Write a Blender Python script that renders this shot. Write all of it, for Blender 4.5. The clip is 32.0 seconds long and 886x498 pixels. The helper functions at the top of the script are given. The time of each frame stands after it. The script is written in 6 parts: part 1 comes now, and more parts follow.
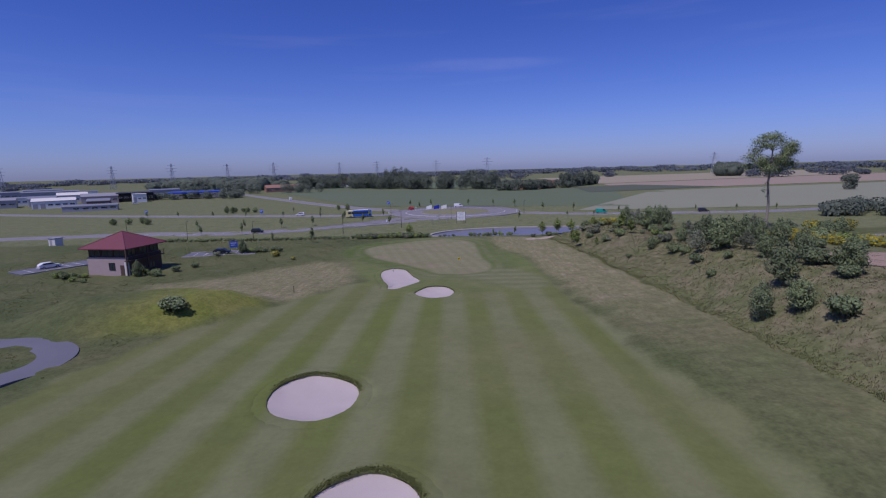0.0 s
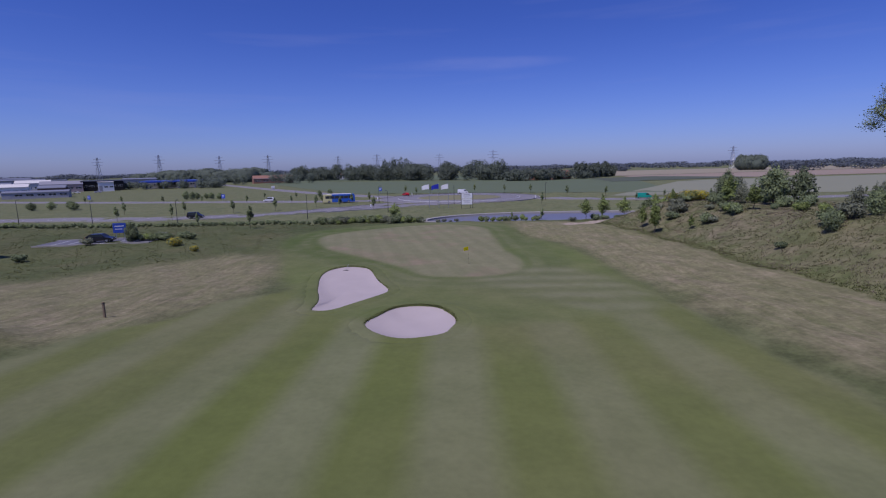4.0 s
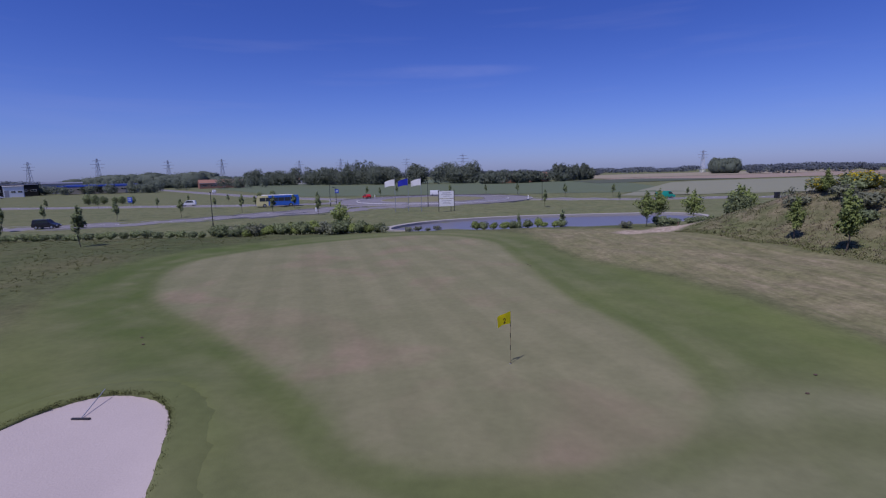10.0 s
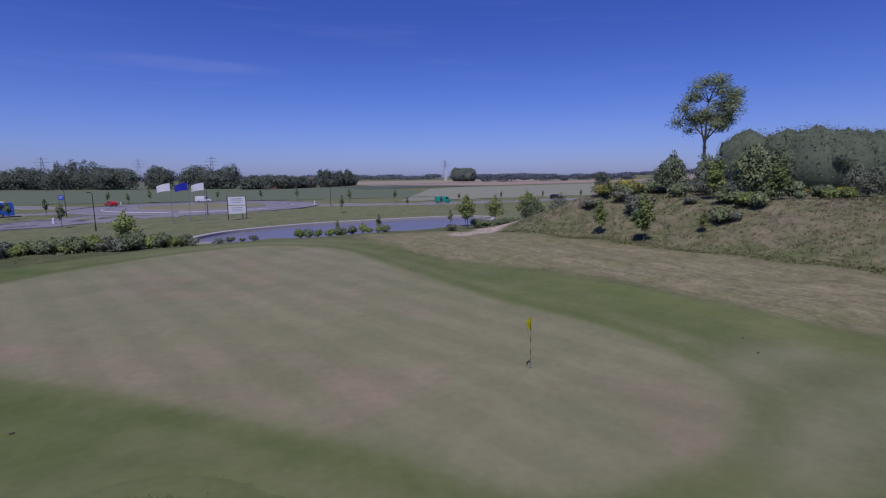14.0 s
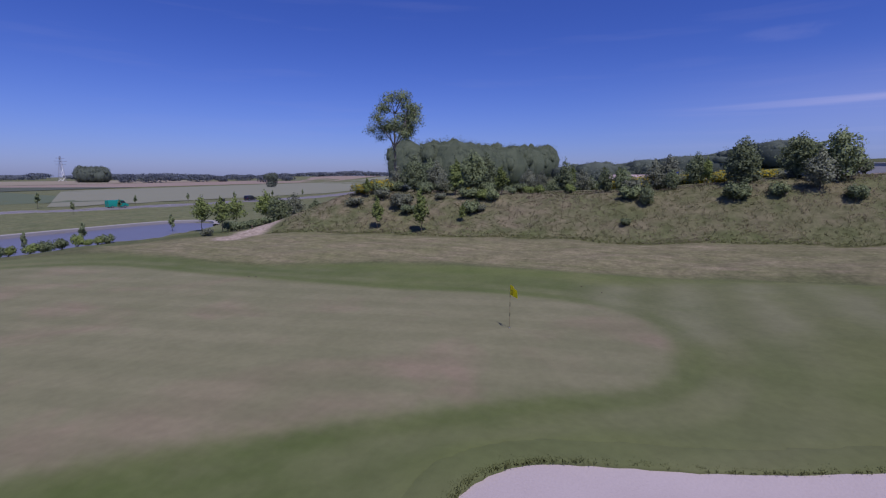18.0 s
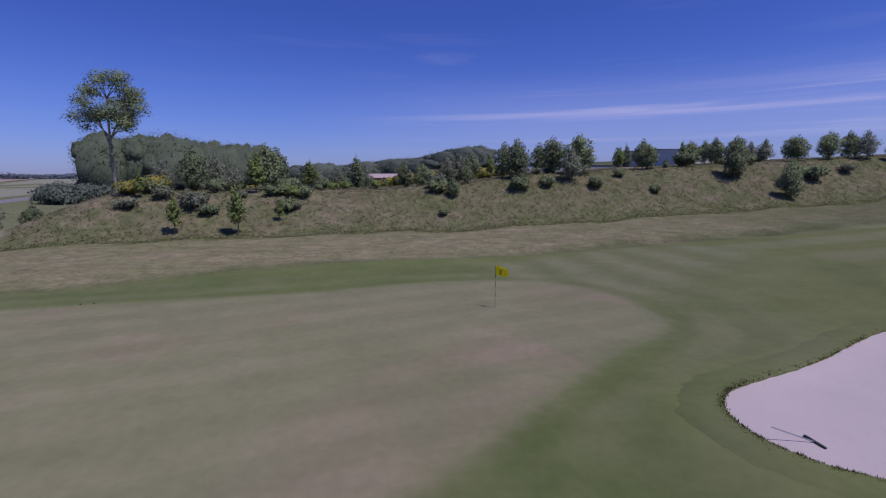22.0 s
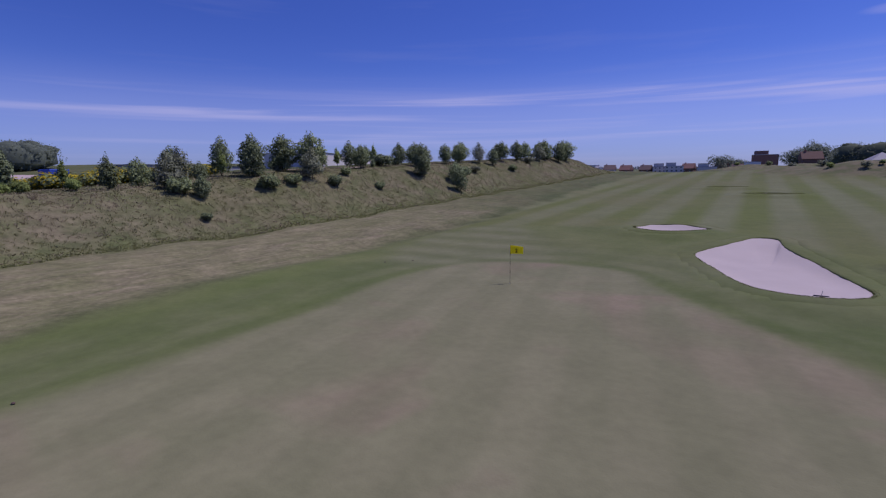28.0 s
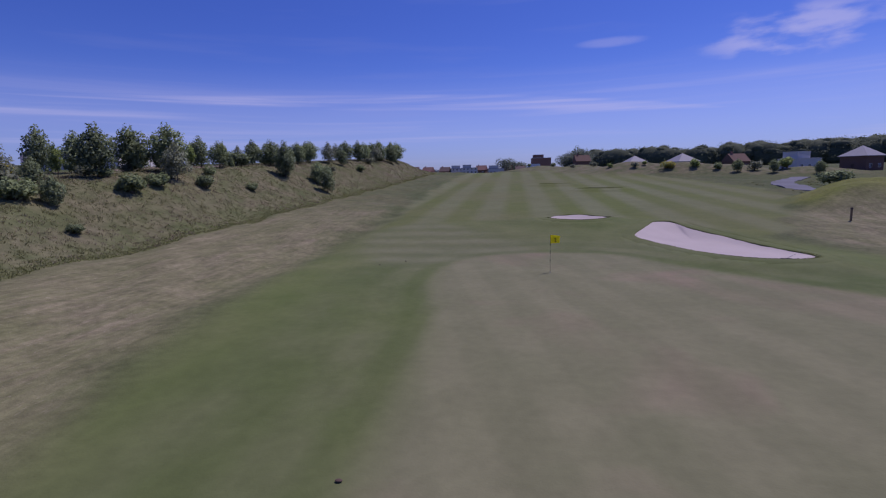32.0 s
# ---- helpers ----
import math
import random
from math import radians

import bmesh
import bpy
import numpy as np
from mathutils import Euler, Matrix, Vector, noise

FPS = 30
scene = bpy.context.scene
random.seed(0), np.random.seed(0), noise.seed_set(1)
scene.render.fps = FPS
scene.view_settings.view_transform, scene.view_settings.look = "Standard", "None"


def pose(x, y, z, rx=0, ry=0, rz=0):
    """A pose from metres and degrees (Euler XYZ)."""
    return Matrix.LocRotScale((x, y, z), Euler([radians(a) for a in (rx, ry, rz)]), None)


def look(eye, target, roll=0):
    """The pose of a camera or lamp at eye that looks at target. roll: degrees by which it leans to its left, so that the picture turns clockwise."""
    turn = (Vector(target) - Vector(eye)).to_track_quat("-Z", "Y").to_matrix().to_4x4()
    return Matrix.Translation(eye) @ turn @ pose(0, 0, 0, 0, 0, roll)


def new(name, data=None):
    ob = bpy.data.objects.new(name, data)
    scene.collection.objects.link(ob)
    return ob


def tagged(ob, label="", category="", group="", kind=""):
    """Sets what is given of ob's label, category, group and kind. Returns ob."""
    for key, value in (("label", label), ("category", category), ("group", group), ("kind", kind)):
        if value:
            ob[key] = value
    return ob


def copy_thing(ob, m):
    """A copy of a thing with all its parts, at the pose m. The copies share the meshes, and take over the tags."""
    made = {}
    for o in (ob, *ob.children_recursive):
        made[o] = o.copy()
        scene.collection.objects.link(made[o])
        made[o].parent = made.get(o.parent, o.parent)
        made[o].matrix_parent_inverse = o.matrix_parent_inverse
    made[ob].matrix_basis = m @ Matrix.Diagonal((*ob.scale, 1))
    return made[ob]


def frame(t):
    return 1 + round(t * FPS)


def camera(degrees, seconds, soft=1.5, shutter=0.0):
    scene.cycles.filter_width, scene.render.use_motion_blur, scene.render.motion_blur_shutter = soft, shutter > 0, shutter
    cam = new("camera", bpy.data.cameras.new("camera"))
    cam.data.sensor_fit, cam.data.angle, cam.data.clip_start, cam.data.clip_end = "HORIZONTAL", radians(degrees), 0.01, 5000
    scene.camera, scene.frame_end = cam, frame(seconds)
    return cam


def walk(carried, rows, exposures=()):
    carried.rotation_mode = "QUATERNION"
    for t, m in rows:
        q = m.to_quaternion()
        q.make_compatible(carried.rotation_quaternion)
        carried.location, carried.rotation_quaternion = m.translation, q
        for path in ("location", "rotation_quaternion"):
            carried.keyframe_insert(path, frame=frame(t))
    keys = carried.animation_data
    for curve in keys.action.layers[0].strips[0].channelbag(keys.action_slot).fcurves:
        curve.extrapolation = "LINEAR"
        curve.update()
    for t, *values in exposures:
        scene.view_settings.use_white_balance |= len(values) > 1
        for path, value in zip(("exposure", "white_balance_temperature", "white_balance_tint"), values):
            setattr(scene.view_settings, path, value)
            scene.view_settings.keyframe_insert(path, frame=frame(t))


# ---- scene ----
import colorsys
import itertools

# ================= camera and its flight =================
cam = camera(83.5, 32.0, soft=1.2, shutter=0.1)
PATH = [
    (0.0, -1.49, -104.39, 20.89, 1.18, -9.21, -1.42),
    (0.5, -1.51, -98.74, 19.61, 0.85, -9.05, -1.23),
    (1.0, -1.49, -93.04, 18.35, 0.69, -8.96, -1.09),
    (1.5, -1.42, -87.28, 17.11, 0.61, -9.08, -0.98),
    (2.0, -1.31, -81.47, 15.90, 0.62, -9.20, -0.91),
    (2.5, -1.22, -75.67, 14.74, 0.50, -9.28, -0.89),
    (3.0, -1.23, -69.96, 13.65, 0.89, -9.33, -0.94),
    (3.5, -1.31, -64.37, 12.60, 1.26, -9.31, -1.04),
    (5.5, -1.56, -44.73, 8.68, 2.27, -9.43, -1.56),
    (6.0, -1.65, -40.93, 8.00, 2.14, -9.44, -1.51),
    (6.5, -1.75, -37.33, 7.47, 2.06, -9.21, -1.42),
    (7.0, -1.86, -33.94, 7.11, 1.94, -9.08, -1.32),
    (7.5, -1.99, -30.71, 6.87, 1.76, -8.93, -1.27),
    (8.0, -2.13, -27.66, 6.76, 1.72, -8.82, -1.27),
    (8.5, -2.29, -24.79, 6.82, 1.45, -8.81, -1.30),
    (9.0, -2.50, -22.23, 7.02, 1.61, -8.53, -1.35),
    (9.5, -2.79, -20.15, 7.23, 0.34, -8.65, -1.37),
    (10.0, -3.25, -18.55, 7.44, -2.14, -8.60, -1.34),
    (10.5, -3.96, -17.31, 7.63, -4.27, -8.75, -1.28),
    (11.0, -4.94, -16.40, 7.68, -6.50, -8.14, -1.15),
    (11.5, -6.11, -15.82, 7.49, -8.73, -8.83, -0.95),
    (12.0, -7.37, -15.47, 7.24, -11.84, -8.58, -0.71),
    (12.5, -8.56, -15.22, 7.13, -15.17, -8.42, -0.52),
    (13.0, -9.65, -15.01, 7.18, -18.70, -8.47, -0.41),
    (13.5, -10.75, -14.75, 7.31, -24.46, -8.19, -0.41),
    (14.0, -12.07, -14.29, 7.40, -29.87, -8.33, -0.44),
    (14.5, -13.65, -13.62, 7.43, -34.03, -8.25, -0.45),
    (16.5, -19.42, -9.30, 7.11, -55.72, -8.18, -0.03),
    (17.0, -20.59, -8.10, 7.15, -60.03, -8.27, 0.04),
    (17.5, -21.72, -6.87, 7.21, -63.96, -8.25, 0.06),
    (18.0, -22.82, -5.66, 7.26, -68.18, -8.33, -0.00),
    (18.5, -23.90, -4.44, 7.32, -72.24, -8.50, -0.10),
    (19.0, -24.79, -3.05, 7.35, -76.80, -8.62, -0.17),
    (19.5, -25.22, -1.37, 7.33, -80.73, -8.72, -0.23),
    (20.0, -25.02, 0.45, 7.20, -84.48, -8.60, -0.27),
    (20.5, -24.36, 2.22, 6.95, -89.47, -8.41, -0.29),
    (21.0, -23.72, 3.90, 6.68, -93.71, -8.29, -0.30),
    (21.5, -23.39, 5.52, 6.50, -97.44, -8.07, -0.30),
    (22.0, -23.24, 7.14, 6.41, -100.96, -8.14, -0.28),
    (22.5, -23.02, 8.80, 6.40, -104.78, -8.28, -0.24),
    (23.0, -22.67, 10.55, 6.46, -108.56, -8.28, -0.17),
    (23.5, -22.26, 12.33, 6.51, -112.59, -8.37, -0.11),
    (24.0, -21.73, 14.04, 6.46, -117.72, -8.41, -0.11),
    (24.5, -20.97, 15.68, 6.34, -122.07, -8.36, -0.17),
    (25.0, -20.01, 17.23, 6.17, -126.07, -8.28, -0.29),
    (25.5, -18.95, 18.69, 5.99, -130.13, -8.14, -0.43),
    (26.0, -17.78, 20.12, 5.84, -133.72, -8.14, -0.57),
    (26.5, -16.50, 21.54, 5.73, -136.78, -8.06, -0.69),
    (28.5, -9.55, 25.53, 5.84, -151.06, -8.17, -0.83),
    (29.0, -7.92, 26.21, 5.86, -154.00, -8.21, -0.95),
    (29.5, -6.22, 26.83, 5.83, -156.81, -8.17, -1.06),
    (30.0, -4.46, 27.35, 5.76, -159.59, -8.21, -1.14),
    (30.5, -2.72, 27.75, 5.68, -162.62, -8.19, -1.17),
    (31.0, -1.06, 28.05, 5.60, -165.58, -8.26, -1.22),
    (31.5, 0.48, 28.26, 5.55, -168.53, -8.20, -1.32),
    (32.0, 1.94, 28.40, 5.50, -171.59, -8.21, -1.46),
]
walk(cam, [(t, pose(x, y, z, 90 + pitch, 0, yaw) @ pose(0, 0, 0, 0, 0, roll)) for t, x, y, z, yaw, pitch, roll in PATH],
     exposures=[(0.0, 0.0, 6100, 22), (12.0, 0.0, 6100, 22), (24.0, 0.0, 6150, 25), (32.0, 0.0, 6200, 26)])

# ================= sky and sun =================
SUN_FROM = Vector((-0.62, -0.72, 1.75)).normalized()
SUN_EL = math.asin(SUN_FROM.z)
SUN_AZ = math.atan2(SUN_FROM.x, SUN_FROM.y)
world = bpy.data.worlds.new("sky")
scene.world = world
world.use_nodes = True
wn, wl = world.node_tree.nodes, world.node_tree.links
sky = wn.new("ShaderNodeTexSky")
sky.sky_type, sky.sun_disc = "NISHITA", False
sky.sun_elevation, sky.sun_rotation = SUN_EL, SUN_AZ
sky.air_density, sky.dust_density, sky.ozone_density = 1.0, 0.5, 5.0
tc = wn.new("ShaderNodeTexCoord")
# thin streaks of high cloud, only in a band above the skyline
mp = wn.new("ShaderNodeMapping")
mp.inputs["Scale"].default_value = (1.3, 1.3, 16.0)
mp.inputs["Rotation"].default_value = (0.03, 0.05, 0.4)
nz = wn.new("ShaderNodeTexNoise")
nz.inputs["Scale"].default_value, nz.inputs["Detail"].default_value = 2.2, 7.0
ramp = wn.new("ShaderNodeValToRGB")
ramp.color_ramp.elements[0].position, ramp.color_ramp.elements[1].position = 0.56, 0.9
ramp.color_ramp.elements[1].color = (0.12, 0.12, 0.12, 1)
mix = wn.new("ShaderNodeMixRGB")
mix.inputs["Color2"].default_value = (5.0, 5.2, 8.0, 1)
wl.new(tc.outputs["Generated"], mp.inputs["Vector"])
wl.new(mp.outputs["Vector"], nz.inputs["Vector"])
wl.new(nz.outputs["Fac"], ramp.inputs["Fac"])
wl.new(ramp.outputs["Color"], mix.inputs["Fac"])
deep = wn.new("ShaderNodeMixRGB")
deep.blend_type = "MULTIPLY"
deep.inputs["Fac"].default_value = 1.0
up = wn.new("ShaderNodeSeparateXYZ")
wl.new(tc.outputs["Generated"], up.inputs["Vector"])
low = wn.new("ShaderNodeMapRange")
low.inputs["From Min"].default_value, low.inputs["From Max"].default_value = 0.0, 0.3
low.interpolation_type = "SMOOTHSTEP"
wl.new(up.outputs["Z"], low.inputs["Value"])
tone = wn.new("ShaderNodeMixRGB")
tone.inputs["Color1"].default_value, tone.inputs["Color2"].default_value = (0.7, 0.8, 1.42, 1), (0.43, 0.58, 1.27, 1)
wl.new(low.outputs["Result"], tone.inputs["Fac"])
wl.new(tone.outputs["Color"], deep.inputs["Color2"])
wl.new(sky.outputs["Color"], deep.inputs["Color1"])
wl.new(deep.outputs["Color"], mix.inputs["Color1"])


def sky_math(op, a, b):
    x = wn.new("ShaderNodeMath")
    x.operation = op
    for i, s in enumerate((a, b)):
        if isinstance(s, (int, float)):
            x.inputs[i].default_value = s
        else:
            wl.new(s, x.inputs[i])
    return x.outputs[0]


def sky_range(v, lo, hi):
    r = wn.new("ShaderNodeMapRange")
    r.interpolation_type = "SMOOTHSTEP"
    r.inputs["From Min"].default_value, r.inputs["From Max"].default_value = lo, hi
    wl.new(v, r.inputs["Value"])
    return r.outputs["Result"]


# long veils of cirrus low in the south
mp2 = wn.new("ShaderNodeMapping")
mp2.inputs["Scale"].default_value = (0.9, 0.9, 30.0)
mp2.inputs["Rotation"].default_value = (0.01, -0.05, 0.0)
nz2 = wn.new("ShaderNodeTexNoise")
nz2.inputs["Scale"].default_value, nz2.inputs["Detail"].default_value = 1.6, 8.0
nz2.inputs["Distortion"].default_value = 0.4
wl.new(tc.outputs["Generated"], mp2.inputs["Vector"])
wl.new(mp2.outputs["Vector"], nz2.inputs["Vector"])
veil = sky_math("MULTIPLY", sky_range(up.outputs["Z"], 0.0, 0.09), sky_range(up.outputs["Z"], 0.21, 0.11))
veil = sky_math("MULTIPLY", veil, sky_range(up.outputs["Y"], 0.15, -0.45))
veil = sky_math("MULTIPLY", veil, sky_math("ADD", sky_math("MULTIPLY", sky_range(nz2.outputs["Fac"], 0.48, 0.78), 0.34), 0.15))
# one long bright streak that sinks towards the west
lean = sky_math("SUBTRACT", up.outputs["X"], 0.2)
west, east = sky_math("MINIMUM", lean, 0.0), sky_math("MAXIMUM", lean, 0.0)
sag = sky_math("ADD", sky_math("MULTIPLY", sky_math("MULTIPLY", west, west), 0.16), sky_math("MULTIPLY", sky_math("MULTIPLY", east, east), 0.06))
off = sky_math("SUBTRACT", sky_math("ADD", up.outputs["Z"], sag), 0.152)
core = sky_math("MULTIPLY", sky_range(off, 0.013, 0.0), sky_range(off, -0.05, -0.004))
core = sky_math("MULTIPLY", core, sky_math("MULTIPLY", sky_range(up.outputs["Y"], -0.1, -0.6), sky_math("ADD", sky_math("MULTIPLY", sky_range(nz2.outputs["Fac"], 0.4, 0.66), 0.42), 0.12)))
veil = sky_math("MAXIMUM", veil, core)
# small clouds and wisps
nz3 = wn.new("ShaderNodeTexNoise")
nz3.inputs["Scale"].default_value, nz3.inputs["Detail"].default_value = 9.0, 8.0
mp3 = wn.new("ShaderNodeMapping")
mp3.inputs["Scale"].default_value = (1.0, 1.0, 3.0)
wl.new(tc.outputs["Generated"], mp3.inputs["Vector"])
wl.new(mp3.outputs["Vector"], nz3.inputs["Vector"])


def wisp(cx, cy, cz, long, high, strength, lo=0.4, hi=0.6):
    """A patch of thin cloud round one direction of the sky."""
    n = math.hypot(cx, cy)
    along = wn.new("ShaderNodeVectorMath")
    along.operation = "DOT_PRODUCT"
    along.inputs[1].default_value = (cy / n, -cx / n, 0)
    wl.new(tc.outputs["Generated"], along.inputs[0])
    ahead = wn.new("ShaderNodeVectorMath")
    ahead.operation = "DOT_PRODUCT"
    ahead.inputs[1].default_value = (cx / n, cy / n, 0)
    wl.new(tc.outputs["Generated"], ahead.inputs[0])
    u = sky_math("DIVIDE", along.outputs["Value"], long)
    v = sky_math("DIVIDE", sky_math("SUBTRACT", up.outputs["Z"], cz), high)
    d = sky_math("ADD", sky_math("MULTIPLY", u, u), sky_math("MULTIPLY", v, v))
    m = sky_math("MULTIPLY", sky_range(d, 1.0, 0.1), sky_range(nz3.outputs["Fac"], lo, hi))
    return sky_math("MULTIPLY", sky_math("MULTIPLY", m, sky_range(ahead.outputs["Value"], 0.0, 0.3)), strength)


for patch in ((-0.43, -0.88, 0.212, 0.16, 0.05, 0.5, 0.42, 0.62), (-0.17, -0.958, 0.23, 0.07, 0.01, 0.2), (0.07, 0.98, 0.191, 0.17, 0.014, 0.085, 0.2, 0.75), (0.955, -0.2, 0.222, 0.09, 0.014, 0.06), (0.9, -0.4, 0.155, 0.2, 0.02, 0.05)):
    veil = sky_math("MAXIMUM", veil, wisp(*patch))
cirrus = wn.new("ShaderNodeMixRGB")
cirrus.inputs["Color2"].default_value = (7.5, 7.4, 10.0, 1)
wl.new(veil, cirrus.inputs["Fac"])
wl.new(mix.outputs["Color"], cirrus.inputs["Color1"])
bgn = wn["Background"]
wl.new(cirrus.outputs["Color"], bgn.inputs["Color"])
bgn.inputs["Strength"].default_value = 0.07
sun_data = bpy.data.lights.new("sun", "SUN")
sun_data.energy, sun_data.angle, sun_data.color = 2.9, radians(0.55), (1.0, 0.95, 0.88)
sun = new("sun", sun_data)
sun.matrix_world = look(SUN_FROM * 400, (0, 0, 0))


# ================= materials =================
def material(name, base, rough=0.9, vary=0.25, scale=3.0, fine=30.0, bump=0.0, metal=0.0, spec=0.3, tint=None, rand=0.0):
    """A surface with two scales of colour change, grain relief, and a little change from object to object."""
    m = bpy.data.materials.new(name)
    m.use_nodes = True
    n, l = m.node_tree.nodes, m.node_tree.links
    b = n["Principled BSDF"]
    b.inputs["Roughness"].default_value, b.inputs["Metallic"].default_value = rough, metal
    b.inputs["Specular IOR Level"].default_value = spec
    geo = n.new("ShaderNodeTexCoord")
    big, small = n.new("ShaderNodeTexNoise"), n.new("ShaderNodeTexNoise")
    big.inputs["Scale"].default_value, small.inputs["Scale"].default_value = scale, fine
    big.inputs["Detail"].default_value, small.inputs["Detail"].default_value = 4, 3
    l.new(geo.outputs["Object"], big.inputs["Vector"])
    l.new(geo.outputs["Object"], small.inputs["Vector"])
    mx = n.new("ShaderNodeMixRGB")
    dark = [c * (1 - vary) for c in base]
    lite = [min(1, c * (1 + vary)) for c in (tint or base)]
    mx.inputs["Color1"].default_value, mx.inputs["Color2"].default_value = (*dark, 1), (*lite, 1)
    add = n.new("ShaderNodeMath")
    add.operation = "MULTIPLY_ADD"
    add.inputs[1].default_value = 0.5
    half = n.new("ShaderNodeMath")
    half.operation = "MULTIPLY"
    half.inputs[1].default_value = 0.5
    l.new(small.outputs["Fac"], half.inputs[0])
    l.new(big.outputs["Fac"], add.inputs[0])
    l.new(half.outputs[0], add.inputs[2])
    out = add.outputs[0]
    if rand:
        info = n.new("ShaderNodeObjectInfo")
        r = n.new("ShaderNodeMath")
        r.operation = "MULTIPLY_ADD"
        r.inputs[1].default_value = rand
        l.new(info.outputs["Random"], r.inputs[0])
        l.new(out, r.inputs[2])
        s = n.new("ShaderNodeMath")
        s.operation = "SUBTRACT"
        s.inputs[1].default_value = rand / 2
        l.new(r.outputs[0], s.inputs[0])
        out = s.outputs[0]
    l.new(out, mx.inputs["Fac"])
    l.new(mx.outputs["Color"], b.inputs["Base Color"])
    if bump:
        bp = n.new("ShaderNodeBump")
        bp.inputs["Strength"].default_value, bp.inputs["Distance"].default_value = bump, 0.02
        l.new(small.outputs["Fac"], bp.inputs["Height"])
        l.new(bp.outputs["Normal"], b.inputs["Normal"])
    return m


def leaf_material(name, base, spread=0.5, tint=None, through_light=0.34):
    """Leaves: each island of the mesh has a shade of its own; a little light passes through."""
    m = bpy.data.materials.new(name)
    m.use_nodes = True
    n, l = m.node_tree.nodes, m.node_tree.links
    b = n["Principled BSDF"]
    b.inputs["Roughness"].default_value, b.inputs["Specular IOR Level"].default_value = 0.75, 0.2
    geo, info = n.new("ShaderNodeNewGeometry"), n.new("ShaderNodeObjectInfo")
    tcn, nzn = n.new("ShaderNodeTexCoord"), n.new("ShaderNodeTexNoise")
    nzn.inputs["Scale"].default_value = 0.6
    l.new(tcn.outputs["Object"], nzn.inputs["Vector"])
    mx = n.new("ShaderNodeMixRGB")
    mx.inputs["Color1"].default_value = (*[c * (1 - spread) for c in base], 1)
    mx.inputs["Color2"].default_value = (*[c * (1 + spread) for c in (tint or base)], 1)
    av = n.new("ShaderNodeMath")
    av.operation = "MULTIPLY_ADD"
    av.inputs[1].default_value = 0.5
    hv = n.new("ShaderNodeMath")
    hv.operation = "MULTIPLY_ADD"
    hv.inputs[1].default_value, hv.inputs[2].default_value = 0.35, 0.08
    l.new(nzn.outputs["Fac"], hv.inputs[0])
    l.new(geo.outputs["Random Per Island"], av.inputs[0])
    l.new(hv.outputs[0], av.inputs[2])
    l.new(av.outputs[0], mx.inputs["Fac"])
    hs = n.new("ShaderNodeHueSaturation")
    vr = n.new("ShaderNodeMath")
    vr.operation = "MULTIPLY_ADD"
    vr.inputs[1].default_value, vr.inputs[2].default_value = 0.4, 0.8
    l.new(info.outputs["Random"], vr.inputs[0])
    l.new(vr.outputs[0], hs.inputs["Value"])
    l.new(mx.outputs["Color"], hs.inputs["Color"])
    l.new(hs.outputs["Color"], b.inputs["Base Color"])
    tr = n.new("ShaderNodeBsdfTranslucent")
    l.new(hs.outputs["Color"], tr.inputs["Color"])
    ms = n.new("ShaderNodeMixShader")
    ms.inputs["Fac"].default_value = through_light
    l.new(b.outputs[0], ms.inputs[1])
    l.new(tr.outputs[0], ms.inputs[2])
    l.new(ms.outputs[0], n["Material Output"].inputs["Surface"])
    return m


M_LEAF = leaf_material("leaf_mid", (0.19, 0.24, 0.118), 0.3, (0.245, 0.295, 0.15))
M_LEAF_DARK = leaf_material("leaf_dark", (0.168, 0.212, 0.112), 0.3, (0.212, 0.258, 0.14))
M_LEAF_BRIGHT = leaf_material("leaf_bright", (0.2, 0.265, 0.085), 0.3, (0.26, 0.32, 0.105))
M_LEAF_GREY = leaf_material("leaf_grey", (0.19, 0.215, 0.145), 0.3, (0.235, 0.255, 0.18))
M_GORSE = leaf_material("gorse_flower", (0.38, 0.3, 0.02), 0.4, (0.5, 0.4, 0.03))
# distance haze is mixed into this leaf colour: greyer and bluer than near trees
M_FARLEAF_HAZED = leaf_material("leaf_far_hazed", (0.125, 0.155, 0.12), 0.22, (0.15, 0.18, 0.14))
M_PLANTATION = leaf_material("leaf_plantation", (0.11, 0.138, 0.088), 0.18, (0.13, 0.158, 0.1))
# horizon haze painted as blue-grey leaf colour; the air itself holds none
M_HORIZON_HAZED = leaf_material("leaf_horizon_hazed", (0.112, 0.132, 0.158), 0.12, (0.125, 0.145, 0.17))
M_BARK = material("bark", (0.11, 0.09, 0.07), 0.95, 0.35, 2.0, 25, 0.4)
M_PALEBARK = material("pale_bark", (0.27, 0.23, 0.185), 0.95, 0.3, 1.2, 16, 0.4)
M_GRASSTUFT = leaf_material("tall_grass", (0.162, 0.17, 0.084), 0.1, (0.192, 0.194, 0.104), 0.25)
M_STRAW = leaf_material("dry_seeding_grass", (0.196, 0.168, 0.118), 0.1, (0.232, 0.196, 0.145), 0.25)
M_TOEGRASS = leaf_material("bank_edge_grass", (0.145, 0.165, 0.068), 0.12, (0.172, 0.186, 0.082), 0.25)
M_ROUGHTUFT = leaf_material("rough_meadow_grass", (0.105, 0.12, 0.045), 0.12, (0.13, 0.135, 0.058), 0.1)
M_LIPGRASS = leaf_material("lip_grass", (0.105, 0.13, 0.046), 0.2, (0.14, 0.152, 0.06), 0.15)
M_SAND = material("bunker_sand", (0.42, 0.36, 0.345), 0.95, 0.1, 0.5, 16, 0.5, tint=(0.46, 0.4, 0.385))
M_EARTH = material("bare_earth", (0.3, 0.22, 0.17), 0.95, 0.25, 0.4, 12, 0.4)
